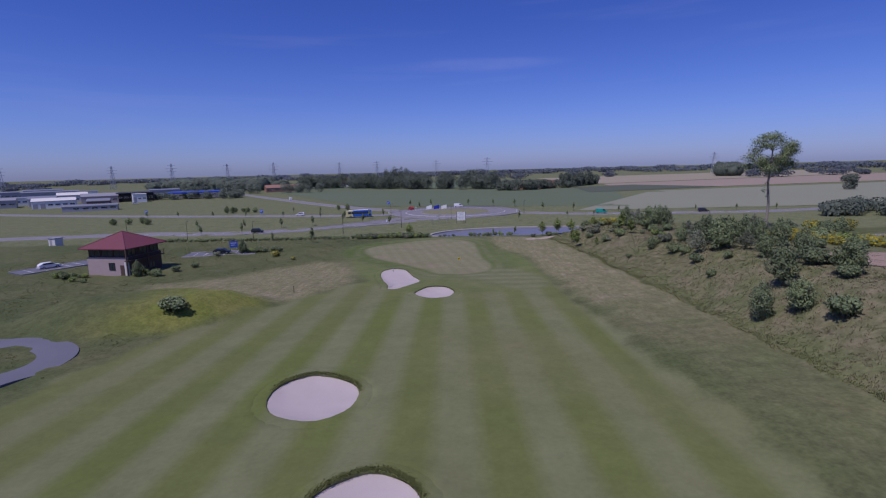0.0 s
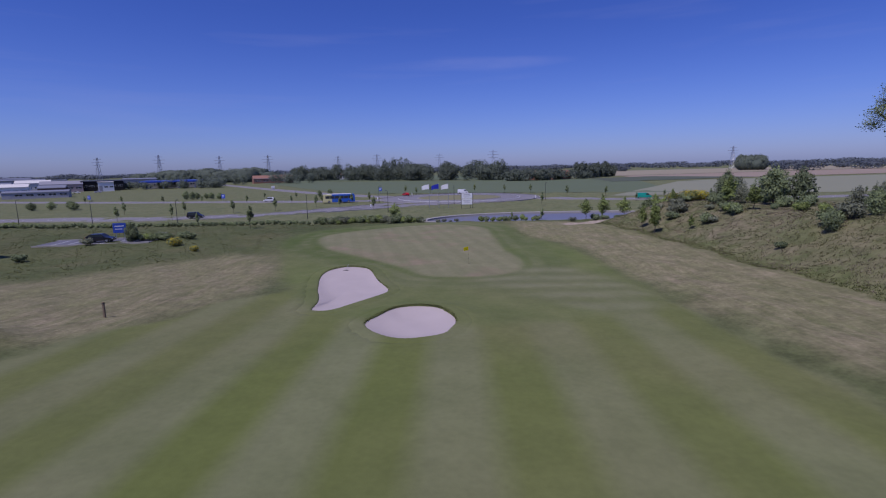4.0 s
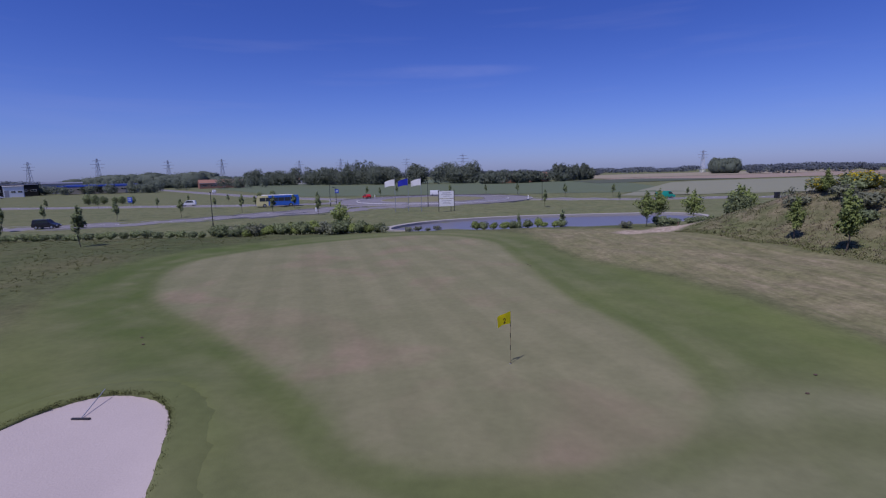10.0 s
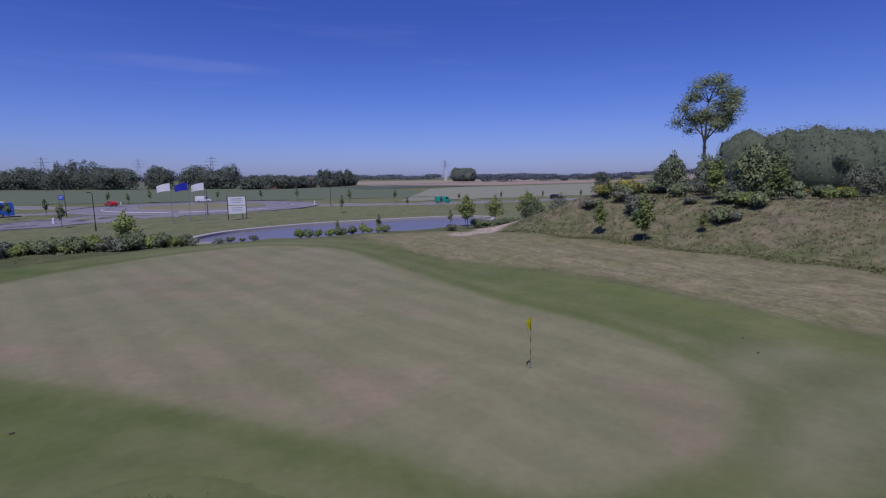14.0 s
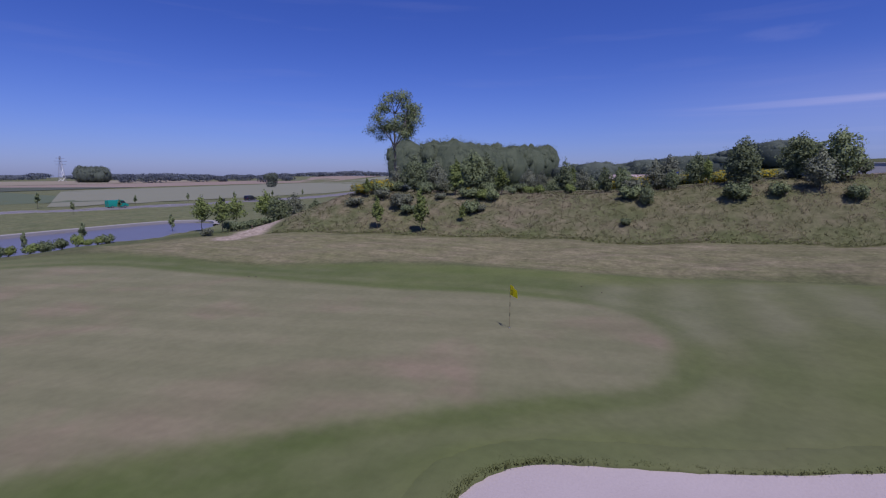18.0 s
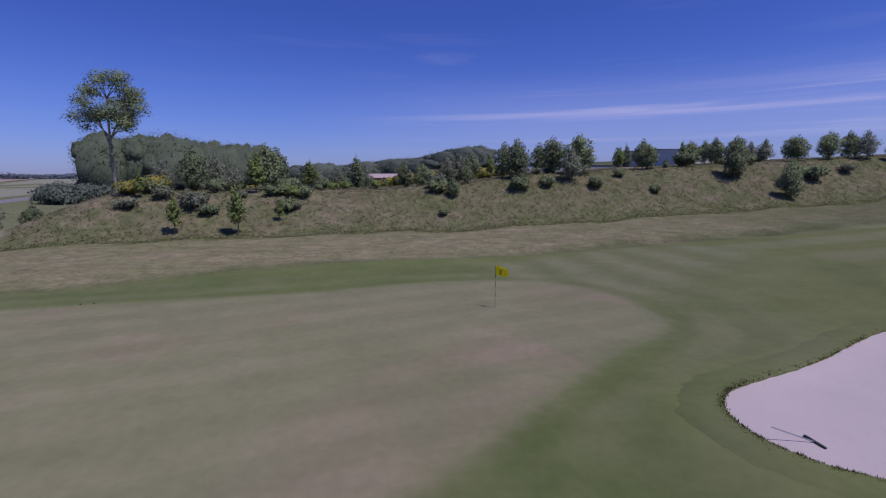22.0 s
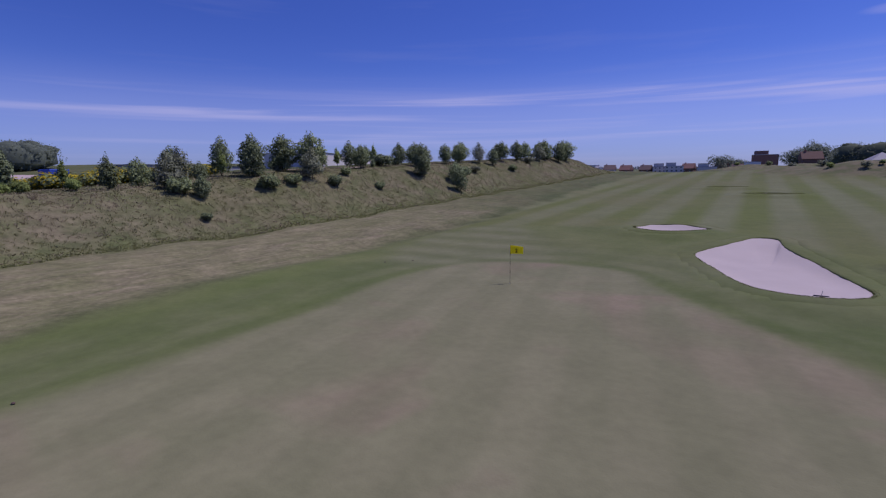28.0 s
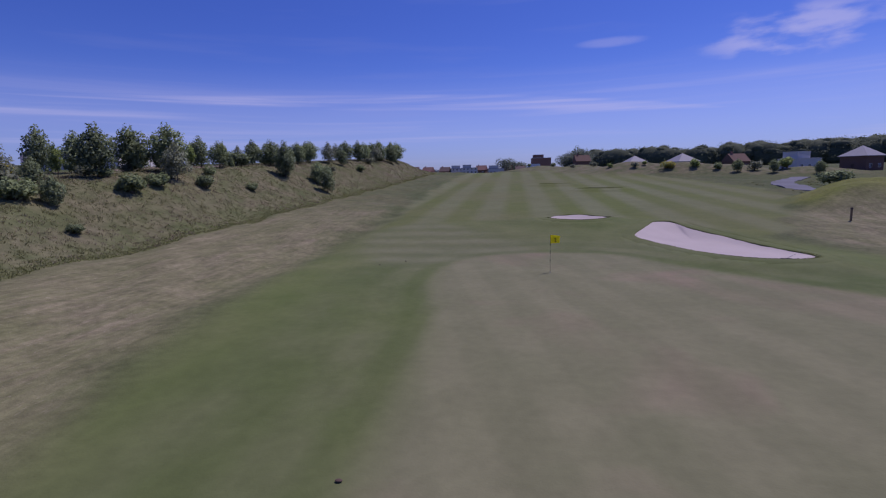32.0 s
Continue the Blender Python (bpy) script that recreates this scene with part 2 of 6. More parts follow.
M_ASPHALT = material("asphalt", (0.19, 0.18, 0.195), 0.9, 0.15, 0.08, 14, 0.1, tint=(0.22, 0.21, 0.225))
M_PATH = material("path_asphalt", (0.14, 0.14, 0.17), 0.9, 0.15, 0.2, 10, 0.1)
M_KERB = material("concrete_kerb", (0.36, 0.34, 0.32), 0.9, 0.15, 0.5, 15, 0.1)
M_PAINT = material("road_paint", (0.78, 0.78, 0.76), 0.7, 0.12, 1, 20)
M_WHITE = material("white_paint", (0.78, 0.78, 0.78), 0.5, 0.05, 1, 20)
M_BLUE = material("blue_panel", (0.04, 0.09, 0.42), 0.5, 0.12, 0.4, 8)
M_ROOF = material("red_metal_roof", (0.17, 0.052, 0.066), 0.6, 0.14, 0.5, 9, 0.05)
M_BRICK = material("pinkish_brick", (0.42, 0.33, 0.32), 0.9, 0.16, 0.8, 9, 0.2)
M_BRICKDARK = material("brown_brick", (0.16, 0.1, 0.08), 0.9, 0.2, 0.8, 9, 0.2)
M_TIMBER = material("brown_timber", (0.1, 0.065, 0.05), 0.85, 0.25, 1.5, 20, 0.2)
M_GLASS = material("window_glass", (0.03, 0.04, 0.05), 0.08, 0.2, 0.5, 3, spec=0.8)
M_DARKMETAL = material("dark_metal", (0.05, 0.05, 0.055), 0.5, 0.2, 2, 20, metal=0.5)
M_STEEL = material("galvanised_steel", (0.42, 0.43, 0.45), 0.45, 0.12, 2, 20, metal=0.8)
M_GREYWALL = material("grey_cladding", (0.35, 0.35, 0.38), 0.7, 0.1, 0.2, 6)
M_LIGHTWALL = material("light_render_wall", (0.62, 0.6, 0.58), 0.85, 0.08, 0.3, 8)
M_HALLROOF = material("blue_grey_sheet_roof", (0.2, 0.21, 0.26), 0.6, 0.15, 0.3, 6)
M_GREYROOF = material("grey_slate_roof", (0.27, 0.265, 0.3), 0.7, 0.15, 0.5, 8, 0.1)
M_BROWNTILE = material("brown_roof_tile", (0.16, 0.11, 0.1), 0.8, 0.2, 0.5, 8, 0.1)
M_REDTILE = material("dull_red_roof_tile", (0.24, 0.13, 0.11), 0.8, 0.2, 0.5, 8, 0.1)
M_REDBRICK = material("red_brick_far", (0.3, 0.16, 0.12), 0.9, 0.18, 0.3, 5)
M_TYRE = material("tyre_rubber", (0.02, 0.02, 0.02), 0.9, 0.2, 3, 20)
M_YELLOWFLAG = leaf_material("yellow_flag_cloth", (0.85, 0.76, 0.01), 0.06, (0.92, 0.82, 0.02), 0.4)
M_BLACK = material("black_print", (0.015, 0.015, 0.015), 0.8, 0.1, 5, 40)
M_WOODPOST = material("wooden_post", (0.2, 0.15, 0.1), 0.9, 0.25, 3, 30, 0.2)


# ================= mesh helpers =================
def mesh_object(name, verts, faces, mat, parent=None, label="", smooth=False):
    me = bpy.data.meshes.new(name)
    me.from_pydata([tuple(map(float, v)) for v in verts], [], [tuple(map(int, f)) for f in faces])
    me.materials.append(mat)
    if smooth:
        me.polygons.foreach_set("use_smooth", [True] * len(me.polygons))
    me.update()
    ob = new(name, me)
    if parent:
        ob.parent = parent
    if label:
        ob["label"] = label
    return ob


def part(name, bm, mat, parent=None, label="", smooth=False):
    me = bpy.data.meshes.new(name)
    bm.normal_update()
    bm.to_mesh(me)
    bm.free()
    me.materials.append(mat)
    if smooth:
        me.polygons.foreach_set("use_smooth", [True] * len(me.polygons))
    ob = new(name, me)
    if parent:
        ob.parent = parent
    if label:
        ob["label"] = label
    return ob


def empty(name, m, label, category, group="", kind=""):
    ob = new(name)
    ob.empty_display_size = 0.3
    ob.matrix_world = m
    return tagged(ob, label, category, group, kind)


def box(bm, x0, x1, y0, y1, z0, z1, bevel=0.0):
    r = bmesh.ops.create_cube(bm, size=1.0, matrix=Matrix.Translation(((x0 + x1) / 2, (y0 + y1) / 2, (z0 + z1) / 2)) @ Matrix.Diagonal((x1 - x0, y1 - y0, z1 - z0, 1)))
    if bevel:
        edges = list({e for v in r["verts"] for e in v.link_edges})
        bmesh.ops.bevel(bm, geom=edges, offset=bevel, segments=2, affect="EDGES", profile=0.5)
    return bm


def a_box(x0, x1, y0, y1, z0, z1, bevel=0.0):
    return box(bmesh.new(), x0, x1, y0, y1, z0, z1, bevel)


def rod(bm, a, b, r0, r1=None, seg=8):
    a, b = Vector(a), Vector(b)
    r1 = r0 if r1 is None else r1
    d = b - a
    q = d.to_track_quat("Z", "Y").to_matrix().to_4x4()
    bmesh.ops.create_cone(bm, cap_ends=True, segments=seg, radius1=r0, radius2=r1, depth=d.length, matrix=Matrix.Translation((a + b) / 2) @ q)
    return bm


def a_rod(a, b, r0, r1=None, seg=8):
    return rod(bmesh.new(), a, b, r0, r1, seg)


def smooth01(a, b, v):
    t = np.clip((np.asarray(v, float) - a) / (b - a), 0, 1)
    return t * t * (3 - 2 * t)


def spline(points, n=10, closed=True):
    """A smooth line through a few points of the plan."""
    p = np.array(points, float)
    k = len(p)
    out = []
    for i in range(k if closed else k - 1):
        if closed:
            a, b, c, d = p[(i - 1) % k], p[i], p[(i + 1) % k], p[(i + 2) % k]
        else:
            a, b, c, d = p[max(i - 1, 0)], p[i], p[i + 1], p[min(i + 2, k - 1)]
        for t in np.linspace(0, 1, n, endpoint=False):
            out.append(0.5 * (2 * b + (c - a) * t + (2 * a - 5 * b + 4 * c - d) * t * t + (3 * b - a - 3 * c + d) * t ** 3))
    if not closed:
        out.append(p[-1])
    return np.array(out)


def signed_distance(x, y, poly):
    """Distance to the outline of a closed plan shape, negative inside."""
    x, y = np.asarray(x, float), np.asarray(y, float)
    best = np.full(x.shape, 1e9)
    inside = np.zeros(x.shape, bool)
    for (ax, ay), (bx, by) in zip(poly, np.roll(poly, -1, axis=0)):
        ex, ey = bx - ax, by - ay
        t = np.clip(((x - ax) * ex + (y - ay) * ey) / (ex * ex + ey * ey + 1e-12), 0, 1)
        best = np.minimum(best, np.hypot(x - ax - t * ex, y - ay - t * ey))
        cross = ((ay > y) != (by > y))
        with np.errstate(divide="ignore", invalid="ignore"):
            inside ^= cross & (x < (bx - ax) * (y - ay) / (by - ay + 1e-15) + ax)
    return np.where(inside, -best, best)


def line_distance(x, y, line):
    x, y = np.asarray(x, float), np.asarray(y, float)
    best = np.full(x.shape, 1e9)
    for (ax, ay), (bx, by) in zip(line[:-1], line[1:]):
        ex, ey = bx - ax, by - ay
        t = np.clip(((x - ax) * ex + (y - ay) * ey) / (ex * ex + ey * ey + 1e-12), 0, 1)
        best = np.minimum(best, np.hypot(x - ax - t * ex, y - ay - t * ey))
    return best
# ================= plan of the ground =================
TOE_Y = [-320, -130, -80, -40, -10, 10, 25, 40, 60]
TOE_X = [32, 29.4, 29.0, 30.0, 30.2, 29, 27.2, 24.6, 22]
GREEN = spline([(-20.7, 14), (-24.4, 27), (-16.6, 36.8), (-4, 42.5), (3.5, 36), (4.6, 24), (5, 11), (6.3, 3), (5.8, -3), (3.4, -6.2), (-0.5, -7.2), (-4.8, -6), (-7.4, -2), (-13, 5)], 8)
FAIRWAY = spline([(-17, -12), (-24, -24), (-32, -40), (-38, -58), (-36, -90), (-30, -130), (-22, -172), (6, -176), (19, -150), (19, -90), (17.5, -50), (16, -24), (12, -6), (-4, -10)], 8)
APRON = spline([(-24, 4), (-28.5, 18), (-29, 32), (-18, 42.5), (-3, 47.5), (8, 42), (9.4, 28), (13.6, 15), (16, -2), (15, -20), (2, -26), (-10, -24), (-18, -12)], 8)
APPROACH = spline([(4.5, -5), (9, -1.5), (13.5, -7), (15, -18), (11, -24), (5, -17), (1, -8.5)], 8)
TANRIGHT = spline([(11, 46), (11, 27), (15.5, 12), (18, -12), (19.5, -40), (22, -80), (21, -130), (32, -130), (31, -80), (31, -40), (30, -10), (28.5, 10), (26.5, 26), (24, 40)], 6)
TANLEFT = spline([(-21, -6), (-25, 4), (-33, 8), (-48, -6), (-58, -14), (-50, -26), (-30, -30), (-24, -22)], 8)
DIRTPATH = spline([(20, 37.5), (26, 38), (33, 40.5), (40, 44), (40, 46.5), (32, 43.5), (25, 41.5), (20, 40)], 6)
MOUND = spline([(-32, -27), (-29.5, -35), (-36, -45), (-50, -48), (-62, -40), (-57, -29), (-44, -24)], 8)
BUNKERS = [
    ([(-9.5, -80.3), (-8.8, -84), (-6.2, -85.6), (-3.8, -83.6), (-3.4, -80.6), (-4.8, -78.6), (-7, -78.1)], 0.5),
    ([(-16.8, -66.8), (-15.3, -69.6), (-12.1, -70.7), (-9.9, -68.7), (-9.5, -65.8), (-11.1, -63.5), (-14.2, -62.3), (-16.4, -64.0)], 0.5),
    ([(-12.8, -21.7), (-13.1, -19.2), (-13.8, -16.2), (-14.9, -12.4), (-15.9, -8.4), (-16.2, -5.4), (-15.7, -3.3), (-14.3, -2.3), (-12.7, -2.4), (-11.4, -3.6), (-10.5, -5.8), (-9.5, -9.0), (-8.0, -12.8), (-7.9, -14.6), (-8.7, -16.8), (-10.2, -19.8), (-11.4, -21.9)], 0.36),
    ([(-7.8, -26.2), (-7.7, -25.0), (-6.9, -23.4), (-6.0, -22.1), (-4.3, -21.6), (-2.8, -22.3), (-1.8, -24), (-1.5, -25.6), (-1.8, -26.9), (-2.4, -28.1), (-3.6, -28.9), (-4.7, -29.1), (-5.9, -28.7), (-7.0, -27.5)], 0.4),
]
BUNKERS = [(spline(o, 8), lip) for o, lip in BUNKERS]
POND = spline([(-9, 60.5), (-7.5, 66), (-1, 72.6), (13, 77.5), (29, 78), (44, 76.5), (48, 70), (42, 63), (32, 58.5), (16, 55.3), (2, 56), (-6, 57.5)], 8)

# grassy hummocks in the rough: place, half width, height
HUMMOCKS = ((-31, -124, 10, 3.4), (-42, -116, 8, 2.6), (-20, -136, 9, 2.0), (-10, -192, 15, 2.6), (-25, -178, 10, 2.2), (-54, -112, 9, 2.2), (-66, -100, 10, 1.8))


def height(x, y):
    """Height of the bare ground, in metres above the foot of the flagstick."""
    x, y = np.asarray(x, float), np.asarray(y, float)
    toe = np.interp(y, TOE_Y, TOE_X)
    back = np.clip(-8 - y, 0, 150)
    z = 0.045 * back
    fade = smooth01(47, 31, y)
    z = z + fade * (0.6 * smooth01(13, 30, x) + (4.3 + 1.5 * smooth01(8, -26, y)) * smooth01(-0.5, 13, x - toe) * smooth01(-172, -128, y))
    z = z - fade * 2.6 * smooth01(150, 320, x) - fade * 3.0 * smooth01(58, 90, x) * smooth01(-72, -40, y)
    for cx, cy, r, up in HUMMOCKS:
        z = z + up * np.exp(-((x - cx) / r) ** 2 - ((y - cy) / (r * 0.7)) ** 2)
    z = z - smooth01(44, 58, y)
    south_east = (x - 60) * 0.75 - (y + 60) * 0.66
    z = z + 9.0 * smooth01(60, 300, south_east) * smooth01(80, 170, x)
    d = signed_distance(x, y, MOUND)
    z = z + 2.8 * smooth01(2, -8, d)
    z = z - 0.3 * np.exp(-((x - 17.5 - 0.02 * y) / 1.6) ** 2) * smooth01(20, 0, y) * smooth01(-160, -80, y)
    z = z - 0.35 * np.exp(-((x - 11) / 4) ** 2 - ((y - 24) / 7) ** 2) + 0.3 * np.exp(-((x - 15) / 3) ** 2 - ((y - 28) / 6) ** 2)
    rough = smooth01(1, 5, signed_distance(x, y, APRON)) * smooth01(1, 5, signed_distance(x, y, FAIRWAY))
    z = z + rough * (0.12 * np.sin(x * 0.41 + 1.3) * np.sin(y * 0.37) + 0.07 * np.sin(x * 1.1 + y * 0.7)) * smooth01(300, 120, np.hypot(x, y))
    d = signed_distance(x, y, POND)
    z = z - 1.0 * smooth01(1.5, -2.5, d)
    return z


def lips(x, y):
    """How far the turf is banked up round the bunkers, most on their far side."""
    z = np.zeros(np.shape(x))
    for o, lip in BUNKERS:
        cx, cy = o.mean(0)
        r = (o[:, 1].max() - o[:, 1].min()) / 2
        d = signed_distance(x, y, o)
        rel = (np.asarray(y, float) - cy) / r
        k = 0.04 + lip * (np.where(rel > 0, 1.0, 0.35) * np.clip(np.abs(rel) ** 1.5, 0, 1) if len(o) > 115 else 0.35 + 0.65 * np.clip(rel, -0.5, 1))
        z = np.maximum(z, k * smooth01(3.6, 0.0, d))
    return z


def ground_z(x, y):
    return float(height(np.array([x]), np.array([y]))[0])


ZONES = ("fairway", "apron", "green", "tan", "bank", "dirt", "meadow", "edge", "lush", "approach", "toe", "plain")


def add_zones(me):
    """Marks what grows where: mown, semi-rough, tall grass, bare earth."""
    co = np.empty(len(me.vertices) * 3)
    me.vertices.foreach_get("co", co)
    x, y = co[0::3], co[1::3]
    wob = 0.5 * np.sin(x * 0.7 + y * 0.3) + 0.4 * np.sin(y * 0.9 - x * 0.4)
    toe = np.interp(y, TOE_Y, TOE_X)
    hummock = sum(up * np.exp(-((x - cx) / r) ** 2 - ((y - cy) / (r * 0.7)) ** 2) for cx, cy, r, up in HUMMOCKS)
    masks = {
        "fairway": smooth01(0.8, -0.8, signed_distance(x, y, FAIRWAY) + wob),
        "apron": smooth01(1.2, -1.2, signed_distance(x, y, APRON)),
        "green": smooth01(0.5, -0.5, signed_distance(x, y, GREEN)),
        "tan": np.maximum(smooth01(2.5, -1.5, signed_distance(x, y, TANRIGHT) + wob) * (0.22 + 0.78 * smooth01(-70, -10, y)), smooth01(4, -3, signed_distance(x, y, TANLEFT) + wob)),
        "bank": np.maximum(smooth01(-0.4, 0.7, x - toe + 0.4 * wob) * smooth01(45, 38, y) * smooth01(75, 45, x), smooth01(0.15, 0.9, hummock + 0.2 * wob)),
        "dirt": np.maximum(smooth01(0.6, -0.5, signed_distance(x, y, DIRTPATH)), 0),
        "edge": signed_distance(x, y, GREEN),
        "approach": smooth01(1.5, -1.5, signed_distance(x, y, APPROACH)),
        "plain": smooth01(44, 60, y),
        "toe": smooth01(0.0, 0.6, x - toe + 0.3 * wob) * smooth01(4.5, 1.0, x - toe + wob) * smooth01(45, 38, y),
        "lush": np.where(x < -2, 0.75, 0.42) * smooth01(7.5, 4.5, signed_distance(x, y, GREEN)) * smooth01(0.2, 1.2, signed_distance(x, y, GREEN)) * smooth01(-14, -2, y + 0.6 * x + wob) * smooth01(44, 36, y),
        "meadow": smooth01(2, -2, signed_distance(x, y, MOUND) + wob) * smooth01(-52, -38, x + wob),
    }
    for k in ZONES:
        a = me.attributes.new(k, "FLOAT", "POINT")
        a.data.foreach_set("value", masks[k].astype(np.float32))


def ground_material():
    m = bpy.data.materials.new("turf")
    m.use_nodes = True
    n, l = m.node_tree.nodes, m.node_tree.links
    b = n["Principled BSDF"]
    b.inputs["Roughness"].default_value, b.inputs["Specular IOR Level"].default_value = 0.95, 0.15
    b.inputs["Diffuse Roughness"].default_value = 0.2
    tcn = n.new("ShaderNodeTexCoord")

    def noise_at(scale, detail=5, stretch=None, distort=0.0):
        t = n.new("ShaderNodeTexNoise")
        t.inputs["Scale"].default_value, t.inputs["Detail"].default_value = scale, detail
        t.inputs["Distortion"].default_value = distort
        if stretch:
            mpn = n.new("ShaderNodeMapping")
            mpn.inputs["Scale"].default_value = stretch
            l.new(tcn.outputs["Object"], mpn.inputs["Vector"])
            l.new(mpn.outputs["Vector"], t.inputs["Vector"])
        else:
            l.new(tcn.outputs["Object"], t.inputs["Vector"])
        return t.outputs["Fac"]

    def spread(fac, lo, hi):
        r = n.new("ShaderNodeMapRange")
        r.inputs["From Min"].default_value, r.inputs["From Max"].default_value = lo, hi
        l.new(fac, r.inputs["Value"])
        return r.outputs["Result"]

    def mixc(fac, a, c):
        x = n.new("ShaderNodeMixRGB")
        for s, v in (("Fac", fac), ("Color1", a), ("Color2", c)):
            if isinstance(v, (tuple, float, int)):
                x.inputs[s].default_value = (*v, 1) if isinstance(v, tuple) else v
            else:
                l.new(v, x.inputs[s])
        return x.outputs["Color"]

    def times(a, v):
        x = n.new("ShaderNodeMath")
        x.operation = "MULTIPLY"
        for i, s in enumerate((a, v)):
            if isinstance(s, (int, float)):
                x.inputs[i].default_value = s
            else:
                l.new(s, x.inputs[i])
        return x.outputs[0]

    def zone(name):
        a = n.new("ShaderNodeAttribute")
        a.attribute_name = name
        return a.outputs["Fac"]

    big, mid, fine = noise_at(0.035), noise_at(0.22, 6), noise_at(3.0, 4)
    grain = noise_at(14.0, 3)
    big_s, mid_s, fine_s = spread(big, 0.35, 0.65), spread(mid, 0.32, 0.68), spread(fine, 0.3, 0.7)
    # coarse rough and meadow
    rough = mixc(big_s, (0.076, 0.094, 0.036), (0.108, 0.12, 0.05))
    rough = mixc(times(spread(noise_at(0.12, 5), 0.45, 0.65), 0.4), rough, (0.145, 0.128, 0.068))
    rough = mixc(zone("plain"), rough, mixc(mid_s, (0.125, 0.143, 0.066), (0.165, 0.17, 0.085)))
    meadow = mixc(mid_s, (0.136, 0.16, 0.03), (0.178, 0.178, 0.05))
    c = mixc(zone("meadow"), rough, meadow)
    # dry semi-rough with mower streaks
    streak = spread(noise_at(1.0, 5, (1.6, 0.2, 1)), 0.3, 0.7)
    hay = spread(noise_at(1.0, 4, (6.0, 1.1, 1)), 0.3, 0.7)
    tan = mixc(streak, (0.172, 0.166, 0.084), (0.295, 0.243, 0.158))
    tan = mixc(times(mid_s, 0.6), tan, (0.165, 0.172, 0.072))
    tan = mixc(times(hay, 0.5), tan, (0.115, 0.115, 0.055))
    tan = mixc(times(spread(noise_at(1.0, 3, (9.0, 2.2, 1), 1.5), 0.6, 0.75), 0.55), tan, (0.36, 0.3, 0.215))
    c = mixc(zone("tan"), c, tan)
    # striped fairway
    sep = n.new("ShaderNodeSeparateXYZ")
    l.new(tcn.outputs["Object"], sep.inputs["Vector"])
    ph = n.new("ShaderNodeMath")
    ph.operation = "MULTIPLY_ADD"
    ph.inputs[1].default_value, ph.inputs[2].default_value = 2 * math.pi / 6.4, 2 * math.pi * 3.1 / 6.4
    l.new(sep.outputs["X"], ph.inputs[0])
    si = n.new("ShaderNodeMath")
    si.operation = "SINE"
    l.new(ph.outputs[0], si.inputs[0])
    stripe = spread(si.outputs[0], -0.6, 0.6)
    fair = mixc(stripe, (0.126, 0.15, 0.042), (0.174, 0.186, 0.092))
    fair = mixc(times(big_s, 0.75), fair, (0.163, 0.158, 0.074))
    fair = mixc(times(mid_s, 0.25), fair, (0.075, 0.1, 0.03))
    c = mixc(zone("fairway"), c, fair)
    apron = mixc(mid_s, (0.1, 0.134, 0.037), (0.15, 0.172, 0.062))
    apron = mixc(times(big_s, 0.4), apron, (0.15, 0.14, 0.075))
    c = mixc(zone("apron"), c, apron)
    # darker and lighter rounds of the mower outside the putting green
    rounds = n.new("ShaderNodeValToRGB")
    rounds.color_ramp.elements[0].position, rounds.color_ramp.elements[0].color = 0.0, (0.5, 0.5, 0.5, 1)
    for at, v in ((0.06, 0.95), (0.16, 0.9), (0.24, 0.2), (0.36, 0.15), (0.46, 0.75), (0.6, 0.7), (0.72, 0.35)):
        e = rounds.color_ramp.elements.new(at)
        e.color = (v, v, v, 1)
    rounds.color_ramp.elements[-1].color = (0.5, 0.5, 0.5, 1)
    l.new(spread(zone("edge"), 0.0, 7.0), rounds.inputs["Fac"])
    ringc = mixc(rounds.outputs["Color"], (0.19, 0.188, 0.104), (0.11, 0.13, 0.052))
    near_ring = spread(zone("edge"), 7.0, 4.5)
    broken = spread(noise_at(0.16, 3), 0.22, 0.5)
    c = mixc(times(times(times(near_ring, zone("apron")), broken), 0.6), c, ringc)
    c = mixc(times(zone("lush"), spread(noise_at(0.3, 3), 0.25, 0.6)), c, (0.066, 0.102, 0.02))
    wave = n.new("ShaderNodeMath")
    wave.operation = "SINE"
    warp = n.new("ShaderNodeMath")
    warp.operation = "MULTIPLY_ADD"
    warp.inputs[1].default_value = 3.0
    l.new(noise_at(0.12, 2), warp.inputs[0])
    l.new(times(sep.outputs["Y"], 1.5), warp.inputs[2])
    l.new(warp.outputs[0], wave.inputs[0])
    near_cut = mixc(spread(wave.outputs[0], -1.0, 1.0), (0.145, 0.15, 0.077), (0.205, 0.202, 0.12))
    c = mixc(times(times(zone("approach"), spread(noise_at(0.25, 3), 0.2, 0.5)), 0.6), c, near_cut)
    # putting green, greyish with dry reddish patches
    put = mixc(mid_s, (0.186, 0.184, 0.1), (0.222, 0.213, 0.122))
    patch = spread(noise_at(0.13, 3, None, 0.6), 0.52, 0.66)
    put = mixc(times(patch, 0.62), put, (0.262, 0.195, 0.138))
    lush = spread(noise_at(0.1, 2, (1, 1, 5)), 0.55, 0.7)
    put = mixc(times(lush, 0.5), put, (0.146, 0.158, 0.078))
    cut = n.new("ShaderNodeMath")
    cut.operation = "SINE"
    lines = n.new("ShaderNodeMath")
    lines.operation = "MULTIPLY_ADD"
    lines.inputs[1].default_value = 0.55
    l.new(sep.outputs["Y"], lines.inputs[0])
    l.new(times(sep.outputs["X"], 2.3), lines.inputs[2])
    l.new(lines.outputs[0], cut.inputs[0])
    put = mixc(times(spread(cut.outputs[0], -0.4, 0.4), 0.22), put, (0.136, 0.144, 0.073))
    c = mixc(zone("green"), c, put)
    bank = mixc(spread(noise_at(0.4, 4), 0.38, 0.62), (0.128, 0.138, 0.064), (0.192, 0.164, 0.104))
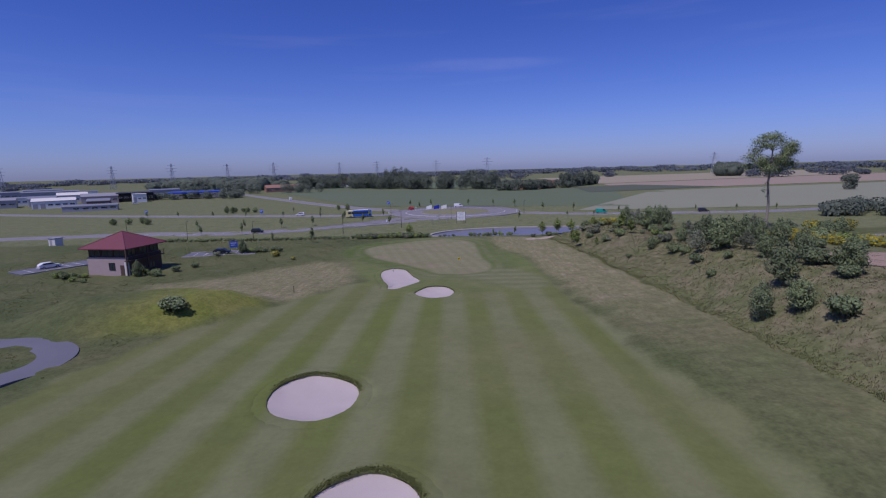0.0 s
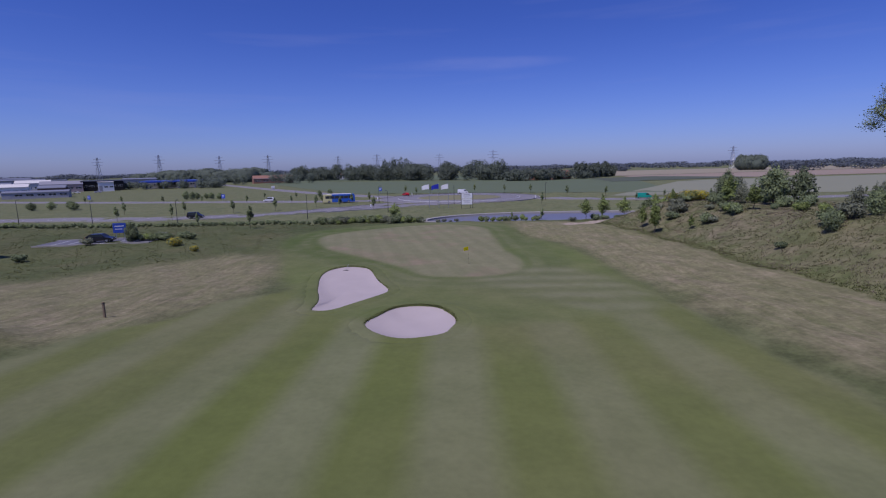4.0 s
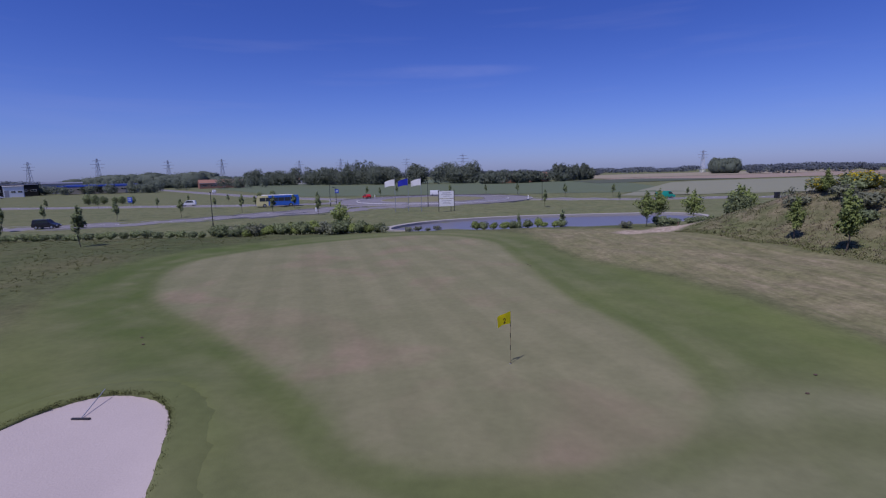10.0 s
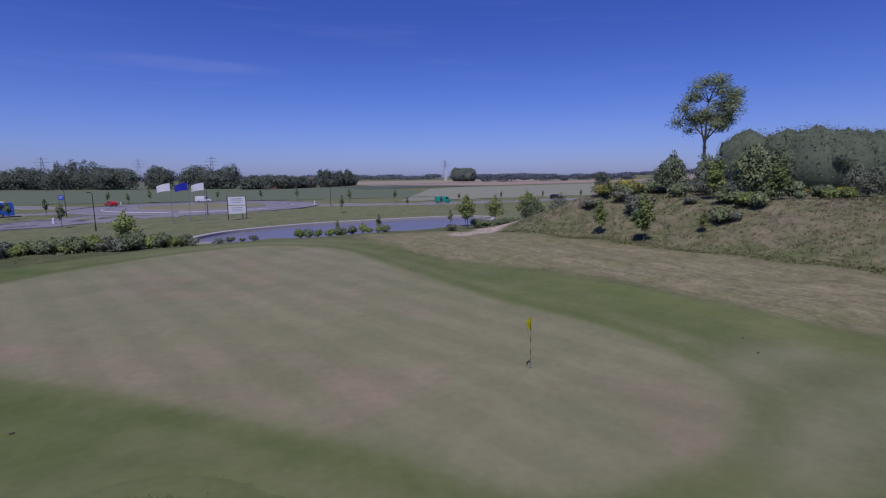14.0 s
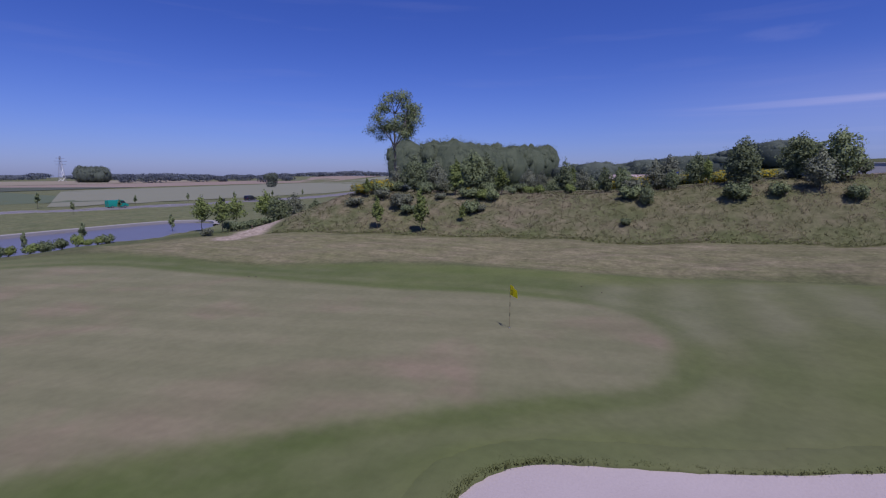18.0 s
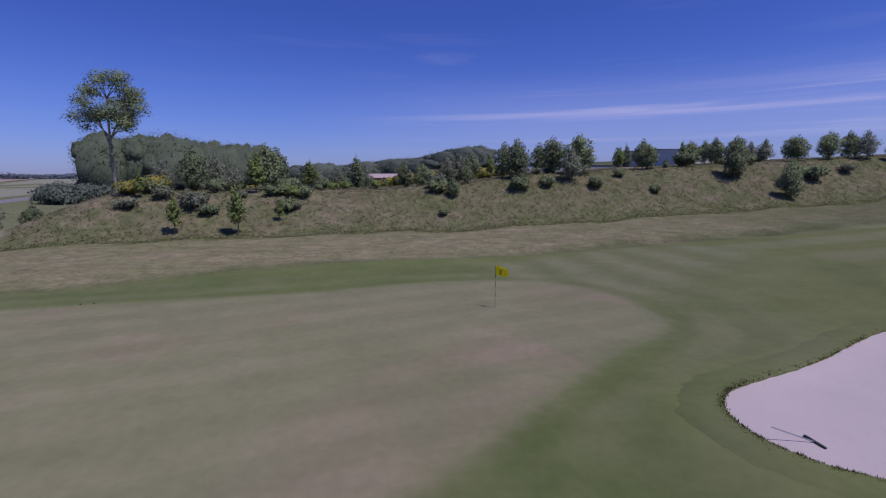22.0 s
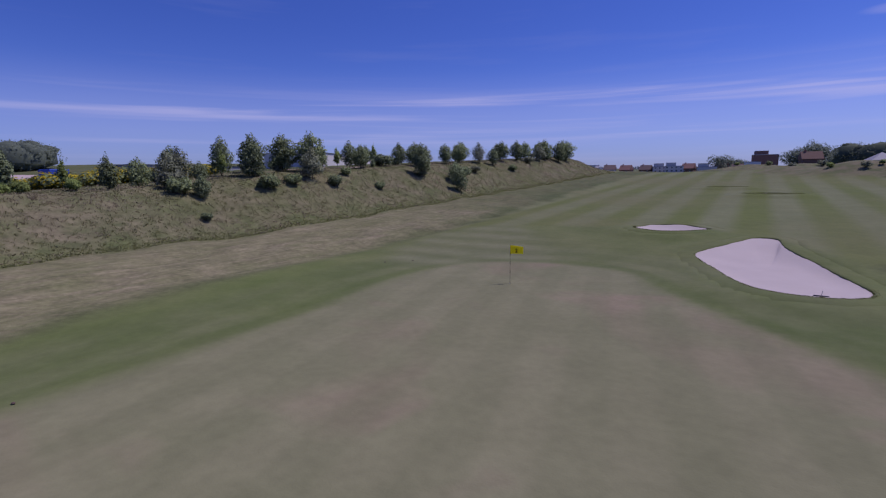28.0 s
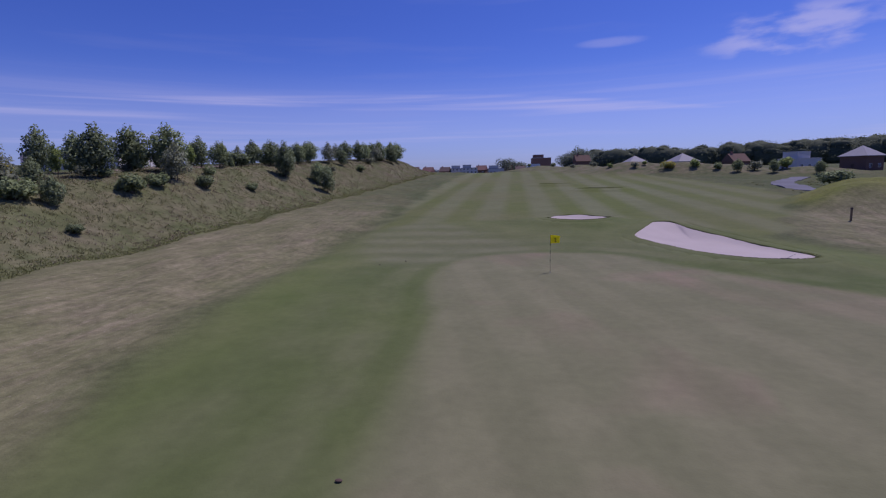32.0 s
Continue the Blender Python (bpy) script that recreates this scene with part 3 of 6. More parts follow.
    bank = mixc(times(big_s, 0.35), bank, (0.132, 0.14, 0.052))
    bank = mixc(times(zone("toe"), 0.35), bank, (0.095, 0.125, 0.034))
    c = mixc(zone("bank"), c, bank)
    c = mixc(zone("dirt"), c, mixc(fine_s, (0.3, 0.24, 0.18), (0.42, 0.35, 0.28)))
    # blades and clippings
    vari = n.new("ShaderNodeHueSaturation")
    val = n.new("ShaderNodeMapRange")
    val.inputs["To Min"].default_value, val.inputs["To Max"].default_value = -0.5, 0.5
    val.inputs["From Min"].default_value, val.inputs["From Max"].default_value = 0.36, 0.64
    mott = n.new("ShaderNodeMath")
    mott.operation = "MULTIPLY_ADD"
    mott.inputs[1].default_value = 0.5
    l.new(noise_at(0.8, 5), mott.inputs[0])
    l.new(times(fine, 0.5), mott.inputs[2])
    l.new(mott.outputs[0], val.inputs["Value"])
    mown = n.new("ShaderNodeMath")
    mown.operation = "MAXIMUM"
    l.new(zone("fairway"), mown.inputs[0])
    l.new(zone("apron"), mown.inputs[1])
    amp = n.new("ShaderNodeMapRange")
    amp.inputs["To Min"].default_value, amp.inputs["To Max"].default_value = 0.5, 0.16
    l.new(mown.outputs[0], amp.inputs["Value"])
    va = n.new("ShaderNodeMath")
    va.operation = "MULTIPLY_ADD"
    va.inputs[2].default_value = 1.0
    l.new(val.outputs["Result"], va.inputs[0])
    l.new(amp.outputs["Result"], va.inputs[1])
    l.new(va.outputs[0], vari.inputs["Value"])
    l.new(c, vari.inputs["Color"])
    l.new(vari.outputs["Color"], b.inputs["Base Color"])
    bp = n.new("ShaderNodeBump")
    bp.inputs["Distance"].default_value = 0.05
    l.new(amp.outputs["Result"], bp.inputs["Strength"])
    l.new(grain, bp.inputs["Height"])
    l.new(bp.outputs["Normal"], b.inputs["Normal"])
    return m


M_TURF = ground_material()


def steps(fine0, fine1, fine, mid0, mid1, mid, end):
    a = list(np.arange(fine0, fine1 + 1e-6, fine))
    lo = list(np.arange(mid0, fine0, mid))
    hi = list(np.arange(fine1 + mid, mid1, mid))
    out, s, v = [], mid * 1.5, mid1
    while v < end:
        out.append(v)
        v += s
        s *= 1.25
    neg, s, v = [], mid * 1.5, mid0 - mid
    while v > -end:
        neg.append(v)
        v -= s
        s *= 1.25
    return np.array(neg[::-1] + lo + a + hi + out)


gx = steps(-40, 46, 0.7, -130, 130, 2.0, 4200)
gy = steps(-90, 58, 0.7, -190, 190, 2.0, 4200)
GX, GY = np.meshgrid(gx, gy)
GZ = height(GX, GY)
close = (np.abs(GX) < 60) & (np.abs(GY + 45) < 60)
GZ[close] += lips(GX[close], GY[close])
for outline, lip in BUNKERS:
    GZ -= 1.1 * smooth01(0.75, 0.1, signed_distance(GX, GY, outline))
nx, ny = len(gx), len(gy)
idx = np.arange(nx * ny).reshape(ny, nx)
quads = np.stack([idx[:-1, :-1], idx[:-1, 1:], idx[1:, 1:], idx[1:, :-1]], -1).reshape(-1, 4)
me = bpy.data.meshes.new("ground")
me.vertices.add(nx * ny)
me.vertices.foreach_set("co", np.stack([GX, GY, GZ], -1).ravel())
me.loops.add(quads.size)
me.loops.foreach_set("vertex_index", quads.ravel())
me.polygons.add(len(quads))
me.polygons.foreach_set("loop_start", np.arange(0, quads.size, 4))
me.polygons.foreach_set("use_smooth", np.ones(len(quads), bool))
me.update(calc_edges=True)
me.materials.append(M_TURF)
add_zones(me)
tagged(new("ground", me), "mown fairway, putting green and rough grassland", "ground", kind="structure")


# ================= bunkers =================
def outline_normals(p):
    t = np.roll(p, -1, 0) - np.roll(p, 1, 0)
    nrm = np.stack([t[:, 1], -t[:, 0]], 1)
    nrm /= np.linalg.norm(nrm, axis=1, keepdims=True) + 1e-9
    area = np.sum(p[:, 0] * np.roll(p[:, 1], -1) - np.roll(p[:, 0], -1) * p[:, 1])
    return nrm if area > 0 else -nrm


def bunker(outline, lip, label):
    hug = 0.6 if lip > 0.45 else 0.85
    p, nrm = outline, outline_normals(outline)
    k = len(p)
    base = height(p[:, 0], p[:, 1])
    up = lips(p[:, 0], p[:, 1])
    root = empty("sand_bunker", Matrix(), label, "bunker", "greenside and fairway bunkers")
    # sand: rings drawn in to the middle
    c = p.mean(0)
    verts, faces = [], []
    rings = [(1.0, -0.08), (0.97, -0.1), (0.9, -0.15), (0.78, -0.24), (0.6, -0.3), (0.4, -0.33), (0.2, -0.34)]
    for s, dz in rings:
        q = c + (p - c) * s
        rim = base + up * hug + dz + 0.03
        mid = base.mean() - 0.3
        w = smooth01(0.35, 1.0, s)
        z = rim * w + mid * (1 - w) + 0.025 * np.sin(q[:, 0] * 2.1) * np.sin(q[:, 1] * 1.7)
        verts += [(a, b, h) for (a, b), h in zip(q, z)]
    for r in range(len(rings) - 1):
        for i in range(k):
            j = (i + 1) % k
            faces.append((r * k + i, r * k + j, (r + 1) * k + j, (r + 1) * k + i))
    verts.append((c[0], c[1], base.mean() - 0.31))
    last = (len(rings) - 1) * k
    faces += [(last + i, last + (i + 1) % k, len(verts) - 1) for i in range(k)]
    mesh_object("sand", verts, faces, M_SAND, root, "raked pale sand", smooth=True)
    # turf lip rolled over the edge
    verts, faces = [], []
    ring = [(0.06, -0.6), (0.0, -0.2), (-0.03, -0.05), (0.03, 0.0), (0.2, 0.015), (0.6, 0.012), (1.0, 0.01), (1.35, -0.08)]
    for d, dz in ring:
        q = p + nrm * d
        g = height(q[:, 0], q[:, 1])
        u = lips(q[:, 0], q[:, 1])
        jag = 0.02 * np.sin(np.arange(k) * 2.3) + 0.03 * np.sin(np.arange(k) * 0.37) * (1 if d < 0.1 else 0)
        verts += [(a, b, h) for (a, b), h in zip(q + nrm * jag[:, None], g + u + dz + 0.006)]
    for r in range(len(ring) - 1):
        for i in range(k):
            j = (i + 1) % k
            faces.append((r * k + i, (r + 1) * k + i, (r + 1) * k + j, r * k + j))
    lipo = mesh_object("turf_lip", verts, faces, M_TURF, root, "grass lip round the sand", smooth=True)
    add_zones(lipo.data)
    return root


for (outline, lip), text in zip(BUNKERS, ("oval fairway bunker of pale sand with a grassy lip", "round fairway bunker of pale sand with a shaggy back lip",
                                          "long curved greenside bunker of pale raked sand", "oval greenside bunker of pale sand with a shaggy lip")):
    bunker(outline, lip, text)


def tufts(name, points, size, mat, label, category, blades=5, lean=0.5, seed=1, thin=0.3):
    """Loose tufts of grass: thin upright blades, all in one mesh."""
    rng = np.random.default_rng(seed)
    pts = np.repeat(points, blades, 0)
    k = len(pts)
    h = size * rng.uniform(0.5, 1.2, k)
    a = rng.uniform(0, 2 * np.pi, k)
    off = rng.normal(0, size * 0.6, (k, 2))
    w = size * rng.uniform(0.5, 1.0, k) * thin
    bx, by = pts[:, 0] + off[:, 0], pts[:, 1] + off[:, 1]
    bz = height(bx, by) - 0.03 + (pts[:, 2] if pts.shape[1] > 2 else 0)
    tip = np.stack([bx + rng.normal(0, lean * 0.6, k) * h, by + rng.normal(0, lean * 0.6, k) * h, bz + h], 1)
    foot = np.stack([w * np.cos(a), w * np.sin(a), np.zeros(k)], 1)
    base = np.stack([bx, by, bz], 1)
    v = np.stack([base - foot, base + foot, tip], 1)
    nn = np.stack([0.3 * np.sin(a), -0.3 * np.cos(a), np.ones(k)], 1) + rng.normal(0, 0.1, (k, 3))
    return tagged(quick_mesh(name, v.reshape(-1, 3), 3, mat, normals=np.repeat(nn, 3, 0)), label, category, kind="stuff")


def quick_mesh(name, verts, corners, mat, parent=None, normals=None):
    """Loose triangles or quads from an array of corners."""
    me = bpy.data.meshes.new(name)
    count = len(verts)
    me.vertices.add(count)
    me.vertices.foreach_set("co", np.asarray(verts, np.float32).ravel())
    me.loops.add(count)
    me.loops.foreach_set("vertex_index", np.arange(count, dtype=np.int32))
    me.polygons.add(count // corners)
    me.polygons.foreach_set("loop_start", np.arange(0, count, corners, dtype=np.int32))
    me.update(calc_edges=True)
    if normals is not None:
        nn = normals / (np.linalg.norm(normals, axis=1, keepdims=True) + 1e-9)
        a = me.attributes.new("custom_normal", "FLOAT_VECTOR", "POINT")
        a.data.foreach_set("vector", nn.astype(np.float32).ravel())
        me.update()
    me.materials.append(mat)
    ob = new(name, me)
    if parent:
        ob.parent = parent
    return ob


CART_PATH = spline([(-70, -56), (-62, -51.5), (-55, -49.6), (-49.5, -50.3), (-45.2, -53), (-43.2, -57), (-43.8, -61), (-45, -67), (-49, -76), (-58, -88)], 8, closed=False)
rng = np.random.default_rng(5)
p = np.stack([rng.uniform(22, 58, 60000), rng.uniform(-150, 44, 60000)], 1)
s = p[:, 0] - np.interp(p[:, 1], TOE_Y, TOE_X)
keep = (s > 0.2) & (rng.uniform(0, 1, len(p)) < np.where(s < 16, 0.75, 0.3)) & (signed_distance(p[:, 0], p[:, 1], DIRTPATH) > 1)
dry = np.sin(p[:, 0] * 0.33 + 1.1) * np.sin(p[:, 1] * 0.21 + 0.4) + 0.7 * np.sin(p[:, 0] * 0.9 - p[:, 1] * 0.55) + rng.normal(0, 0.55, len(p)) > 0.1
tufts("bank_grass", p[keep & ~dry], 0.17, M_GRASSTUFT, "tall green grass on the bank beside the fairway", "grass", 13, 0.8, seed=2, thin=0.2)
tufts("bank_grass", p[keep & dry], 0.19, M_STRAW, "dry seeding grass on the bank beside the fairway", "grass", 11, 0.8, seed=12, thin=0.16)
p = np.stack([rng.uniform(-110, -22, 60000), rng.uniform(-75, 56, 60000)], 1)
keep = (signed_distance(p[:, 0], p[:, 1], FAIRWAY) > 2) & (signed_distance(p[:, 0], p[:, 1], APRON) > 3) & (signed_distance(p[:, 0], p[:, 1], TANLEFT) > 1)
keep &= (signed_distance(p[:, 0], p[:, 1], MOUND) > 0) & (np.hypot(p[:, 0] + 73, p[:, 1] - 2) > 11) & (line_distance(p[:, 0], p[:, 1], CART_PATH) > 3.2)
tufts("rough_grass", p[keep][:18000], 0.13, M_ROUGHTUFT, "rough meadow grass beside the fairway", "grass", 10, 0.7, seed=3, thin=0.22)
yy = rng.uniform(-150, 40, 6000)
p = np.stack([np.interp(yy, TOE_Y, TOE_X) + 0.1 + 0.4 * (0.5 * np.sin(yy * 0.9) + 0.3 * np.sin(yy * 0.33)) + np.abs(rng.normal(0, 0.8, len(yy))), yy], 1)
p = p[signed_distance(p[:, 0], p[:, 1], DIRTPATH) > 1]
tufts("bank_edge_grass", p, 0.14, M_TOEGRASS, "fresh tall grass along the foot of the bank", "grass", 11, 0.6, seed=8, thin=0.24)
for fairway_side in (True, False):
    lipp = []
    for outline, lip in BUNKERS:
        if (lip > 0.45) != fairway_side:
            continue
        nrm = outline_normals(outline)
        count = len(outline) * (110 if fairway_side else 40 if len(outline) < 115 else 18)
        i = rng.integers(len(outline), size=count)
        back = rng.uniform(size=count) < (nrm[i, 1] - 0.1 if fairway_side else np.clip(nrm[i, 1] + 0.15, 0, 1))
        along = rng.uniform(0, 1, count)[:, None]
        q = outline[i] * (1 - along) + outline[(i + 1) % len(outline)] * along + nrm[i] * np.abs(rng.normal(0, 0.17 if fairway_side else 0.12, count))[:, None]
        lipp.append(np.column_stack([q, lips(q[:, 0], q[:, 1])])[back])
    tufts("bunker_lip_grass", np.concatenate(lipp), 0.11 if fairway_side else 0.07, M_LIPGRASS, "shaggy grass hanging over the bunker lips", "grass", 9, 0.7, seed=4)

# ================= roads, water =================
ROAD_Z = -1.0


def ribbon(name, line, width, z, mat, label, category, kerb=True, kind="structure", thick=0.12):
    """A strip along a smooth line of the plan, with kerbs standing along both edges."""
    p = spline(line, 8, closed=False)
    t = np.gradient(p, axis=0)
    t /= np.linalg.norm(t, axis=1, keepdims=True)
    nrm = np.stack([-t[:, 1], t[:, 0]], 1)
    zz = (height(p[:, 0], p[:, 1]) + z)
    k = len(p)
    verts, faces = [], []
    for d, dz in ((-width / 2, -0.3), (-width / 2, 0), (0, 0.06), (width / 2, 0), (width / 2, -0.3)):
        q = p + nrm * d
        verts += [(a, b, h + dz) for (a, b), h in zip(q, zz)]
    for r in range(4):
        faces += [(r * k + i, r * k + i + 1, (r + 1) * k + i + 1, (r + 1) * k + i) for i in range(k - 1)]
    ob = tagged(mesh_object(name, verts, [f[::-1] for f in faces], mat), label, category, kind=kind)
    if kerb:
        for side in (-1, 1):
            verts, faces = [], []
            for d, dz in ((0, -0.2), (0, thick), (0.22, thick), (0.22, -0.2)):
                q = p + nrm * side * (width / 2 + d)
                verts += [(a, b, h + dz) for (a, b), h in zip(q, zz)]
            for r in range(3):
                faces += [(r * k + i, r * k + i + 1, (r + 1) * k + i + 1, (r + 1) * k + i) for i in range(k - 1)]
            mesh_object("kerb", verts, faces, M_KERB, ob)
    return ob


def disc_ring(name, c, r0, r1, z, mat, label, category, seg=64, dome=0.0):
    bm = bmesh.new()
    a = [bm.verts.new((c[0] + r0 * math.cos(t), c[1] + r0 * math.sin(t), z + dome)) for t in np.linspace(0, 2 * math.pi, seg, endpoint=False)] if r0 else None
    b = [bm.verts.new((c[0] + r1 * math.cos(t), c[1] + r1 * math.sin(t), z)) for t in np.linspace(0, 2 * math.pi, seg, endpoint=False)]
    b2 = [bm.verts.new((v.co.x, v.co.y, z - 0.3)) for v in b]
    if not r0:
        mid = bm.verts.new((*c, z + dome))
    for i in range(seg):
        j = (i + 1) % seg
        if r0:
            bm.faces.new((a[i], a[j], b[j], b[i])[::-1])
        else:
            bm.faces.new((mid, b[i], b[j]))
        bm.faces.new((b[i], b2[i], b2[j], b[j]))
    return tagged(part(name, bm, mat), label, category, kind="structure")


RB = (0, 148)
M_ISLAND = material("grassy_earth", (0.24, 0.2, 0.13), 0.95, 0.3, 0.15, 6, 0.4, tint=(0.17, 0.18, 0.09))
ribbon("road", [(-44, 94), (-24, 107), (-8, 117), (8, 121)], 13, 0.055, M_ASPHALT, "wide asphalt entry to the roundabout", "road")
ribbon("road", [(-420, 20), (-220, 62), (-130, 78), (-90, 76), (-66, 80), (-46, 92), (-28, 114), (-18, 128)], 9.5, 0.05, M_ASPHALT, "grey asphalt road leading to the roundabout", "road")
ribbon("road", [(-30, 160), (-60, 190), (-110, 255), (-235, 433), (-420, 700)], 8, 0.06, M_ASPHALT, "grey asphalt country road", "road")
ribbon("road", [(-30, 140), (-50, 137), (-100, 148), (-160, 160), (-260, 190), (-480, 270)], 8, 0.07, M_ASPHALT, "grey asphalt road past the business park", "road")
ribbon("road", [(27, 140), (40, 130), (62, 121), (100, 117), (140, 115), (190, 128), (300, 160), (620, 250)], 8, 0.06, M_ASPHALT, "grey asphalt road past the open fields", "road")
disc_ring("roundabout", RB, 17, 33, ROAD_Z + 0.14, M_ASPHALT, "asphalt ring of a roundabout", "road")
disc_ring("roundabout_island", RB, 0, 17, ROAD_Z + 0.24, M_ISLAND, "bare earth island of the roundabout", "island", dome=0.9)
for r, w in ((17.1, 0.25), (32.6, 0.25), (25, 0.15)):
    disc_ring("road_line", RB, r, r + w, ROAD_Z + (0.24 if w < 0.2 else 0.27), M_PAINT if w < 0.2 else M_KERB, "pale line round the roundabout", "road marking")
for line in ([(-130, 78), (-90, 76), (-66, 80), (-46, 92), (-28, 114)], [(-50, 137), (-100, 148), (-160, 160)], [(62, 121), (100, 117), (140, 115), (190, 128)]):
    p = spline(line, 30, closed=False)
    verts, faces = [], []
    for i in range(0, len(p) - 1, 3):
        d = p[i + 1] - p[i]
        nn = np.array([-d[1], d[0]]) / (np.linalg.norm(d) + 1e-9) * 0.09
        b = len(verts)
        for q in (p[i] - nn, p[i + 1] - nn, p[i + 1] + nn, p[i] + nn):
            verts.append((q[0], q[1], ground_z(*q) + 0.16))
        faces.append((b, b + 1, b + 2, b + 3))
    tagged(mesh_object("road_line", verts, faces, M_PAINT), "white dashed centre line on the road", "road marking", kind="structure")
ribbon("golf_path", CART_PATH[::8], 3.7, 0.07, M_PATH, "bluish grey asphalt cart path", "path", kerb=False)
# pond
bm = bmesh.new()
bm.faces.new([bm.verts.new((a, b, -1.42)) for a, b in POND])
M_WATER = material("pond_water", (0.17, 0.165, 0.19), 0.35, 0.15, 0.15, 4, 0.12, spec=0.35)
tagged(part("pond_water", bm, M_WATER), "still bluish grey water of a pond", "pond", kind="structure")
nrm = outline_normals(POND)
i0 = min(range(len(POND)), key=lambda i: abs(POND[i, 0] + 6) + abs(POND[i, 1] - 57.5))
edge = np.concatenate([POND[i0:], POND[:i0]])
edge = edge[np.array([i for i in range(len(edge)) if edge[i, 1] > 63 or edge[i, 0] < -5])]
ring_v, ring_f = [], []
k = len(edge)
en = np.gradient(edge, axis=0)
en = np.stack([-en[:, 1], en[:, 0]], 1) / (np.linalg.norm(en, axis=1, keepdims=True) + 1e-9)
for d, z in ((-0.5, -1.7), (-0.5, -1.02), (0.5, -0.98), (0.5, -1.6)):
    q = edge + en * d
    ring_v += [(a, b, z) for a, b in q]
for r in range(3):
    ring_f += [(r * k + i, r * k + i + 1, (r + 1) * k + i + 1, (r + 1) * k + i) for i in range(k - 1) if np.linalg.norm(edge[i + 1] - edge[i]) < 6]
tagged(mesh_object("pond_edging", ring_v, ring_f, M_KERB), "pale concrete edging round the pond", "edging", kind="structure")
# ================= trees and shrubs =================
def leaf_cloud(blobs, count, leaf, seed, shell=0.55, droop=0.0, lie=0.35, rough=0.16, corners=4):
    """Corners of many small leaves spread through a set of uneven lobes."""
    rng = np.random.default_rng(seed)
    b = np.array(blobs, float)
    vol = np.prod(b[:, 3:], axis=1) ** 0.75
    which = rng.choice(len(b), count, p=vol / vol.sum())
    d = rng.normal(size=(count, 3))
    d /= np.linalg.norm(d, axis=1, keepdims=True)
    r = shell + (1 - shell) * rng.uniform(0, 1, count) ** 0.6
    bump = 1 + rough * np.sin(d[:, 0] * 7 + which) * np.sin(d[:, 2] * 6 + 2 * which) + rng.normal(0, 0.3 * rough, count)
    c = b[which, :3] + d * b[which, 3:] * (r * bump)[:, None]
    u = rng.normal(size=(count, 3))
    u[:, 2] -= droop
    u -= lie * (u * d).sum(1, keepdims=True) * d
    u /= np.linalg.norm(u, axis=1, keepdims=True)
    w = np.cross(u, d + rng.normal(0, 0.7 * (1 - lie), (count, 3)))
    w /= np.linalg.norm(w, axis=1, keepdims=True) + 1e-9
    w *= np.sign((np.cross(w, u) * d).sum(1, keepdims=True))
    s = leaf * rng.uniform(0.6, 1.35, count)[:, None]
    if corners == 4:
        v = np.stack([c - u * s - w * s * 0.25, c + w * s * 0.62 - u * s * 0.1, c + u * s, c - w * s * 0.62 + u * s * 0.15], 1)
    else:
        v = np.stack([c - u * s * 0.7 - w * s * 0.6, c + w * s * 0.75 - u * s * 0.5, c + u * s], 1)
    out = d * 0.75 + np.array([0, 0, 0.55]) + rng.normal(0, 0.35, (count, 3))
    return v.reshape(-1, 3), np.repeat(out, corners, 0)


def foliage(name, cloud, mat, parent=None, corners=4):
    return quick_mesh(name, cloud[0], corners, mat, parent, cloud[1])


def limbs(bm, h, r, tops, fork):
    """A tapered trunk, bent a little, with limbs running up into the lobes."""
    mid = Vector((0.03 * h, -0.02 * h, fork * 0.6))
    top = Vector((-0.01 * h, 0.02 * h, fork))
    rod(bm, (0, 0, -0.15), mid, r, r * 0.82, 7)
    rod(bm, mid, top, r * 0.82, r * 0.66, 7)
    for i, (x, y, z, *_) in enumerate(tops):
        a = top.lerp(mid, 0.25 * (i % 3))
        b = Vector((x, y, z))
        k = a.lerp(b, 0.5) + Vector((0, 0, -0.06 * h))
        rod(bm, a, k, r * 0.4, r * 0.26, 5)
        rod(bm, k, b, r * 0.26, r * 0.08, 5)
    return bm


def tree(name, h, blobs, count, leaf, mat, trunk_r, fork, label, category, group, seed, shell=0.5, extra=None):
    root = empty(name, Matrix(), label, category, group)
    part("trunk", limbs(bmesh.new(), h, trunk_r, blobs, fork), M_BARK, root)
    foliage("crown", leaf_cloud(blobs, count, leaf, seed, shell), mat, root)
    if extra:
        foliage("blossom", leaf_cloud(blobs, extra[0], extra[1], seed + 50, 0.85), extra[2], root)
    return root


def lobes(h, width, bottom, n, seed, taper=0.3):
    """Lobes of a crown between a height bottom and the top h."""
    rng = np.random.default_rng(seed)
    out = []
    for i in range(n):
        f = (i + 0.5) / n
        z = bottom + (h - bottom) * (0.12 + 0.76 * f)
        w = width / 2 * (1 - taper * f) * math.sin(math.pi * (0.2 + 0.68 * f))
        a = i * 2.4 + rng.uniform(-0.4, 0.4)
        rr = w * rng.uniform(0.3, 0.65) * (0.2 if i == n - 1 else 1)
        s = w * rng.uniform(0.6, 0.85)
        out.append((rr * math.cos(a), rr * math.sin(a), z, s, s, (h - bottom) * rng.uniform(0.15, 0.24)))
    return out


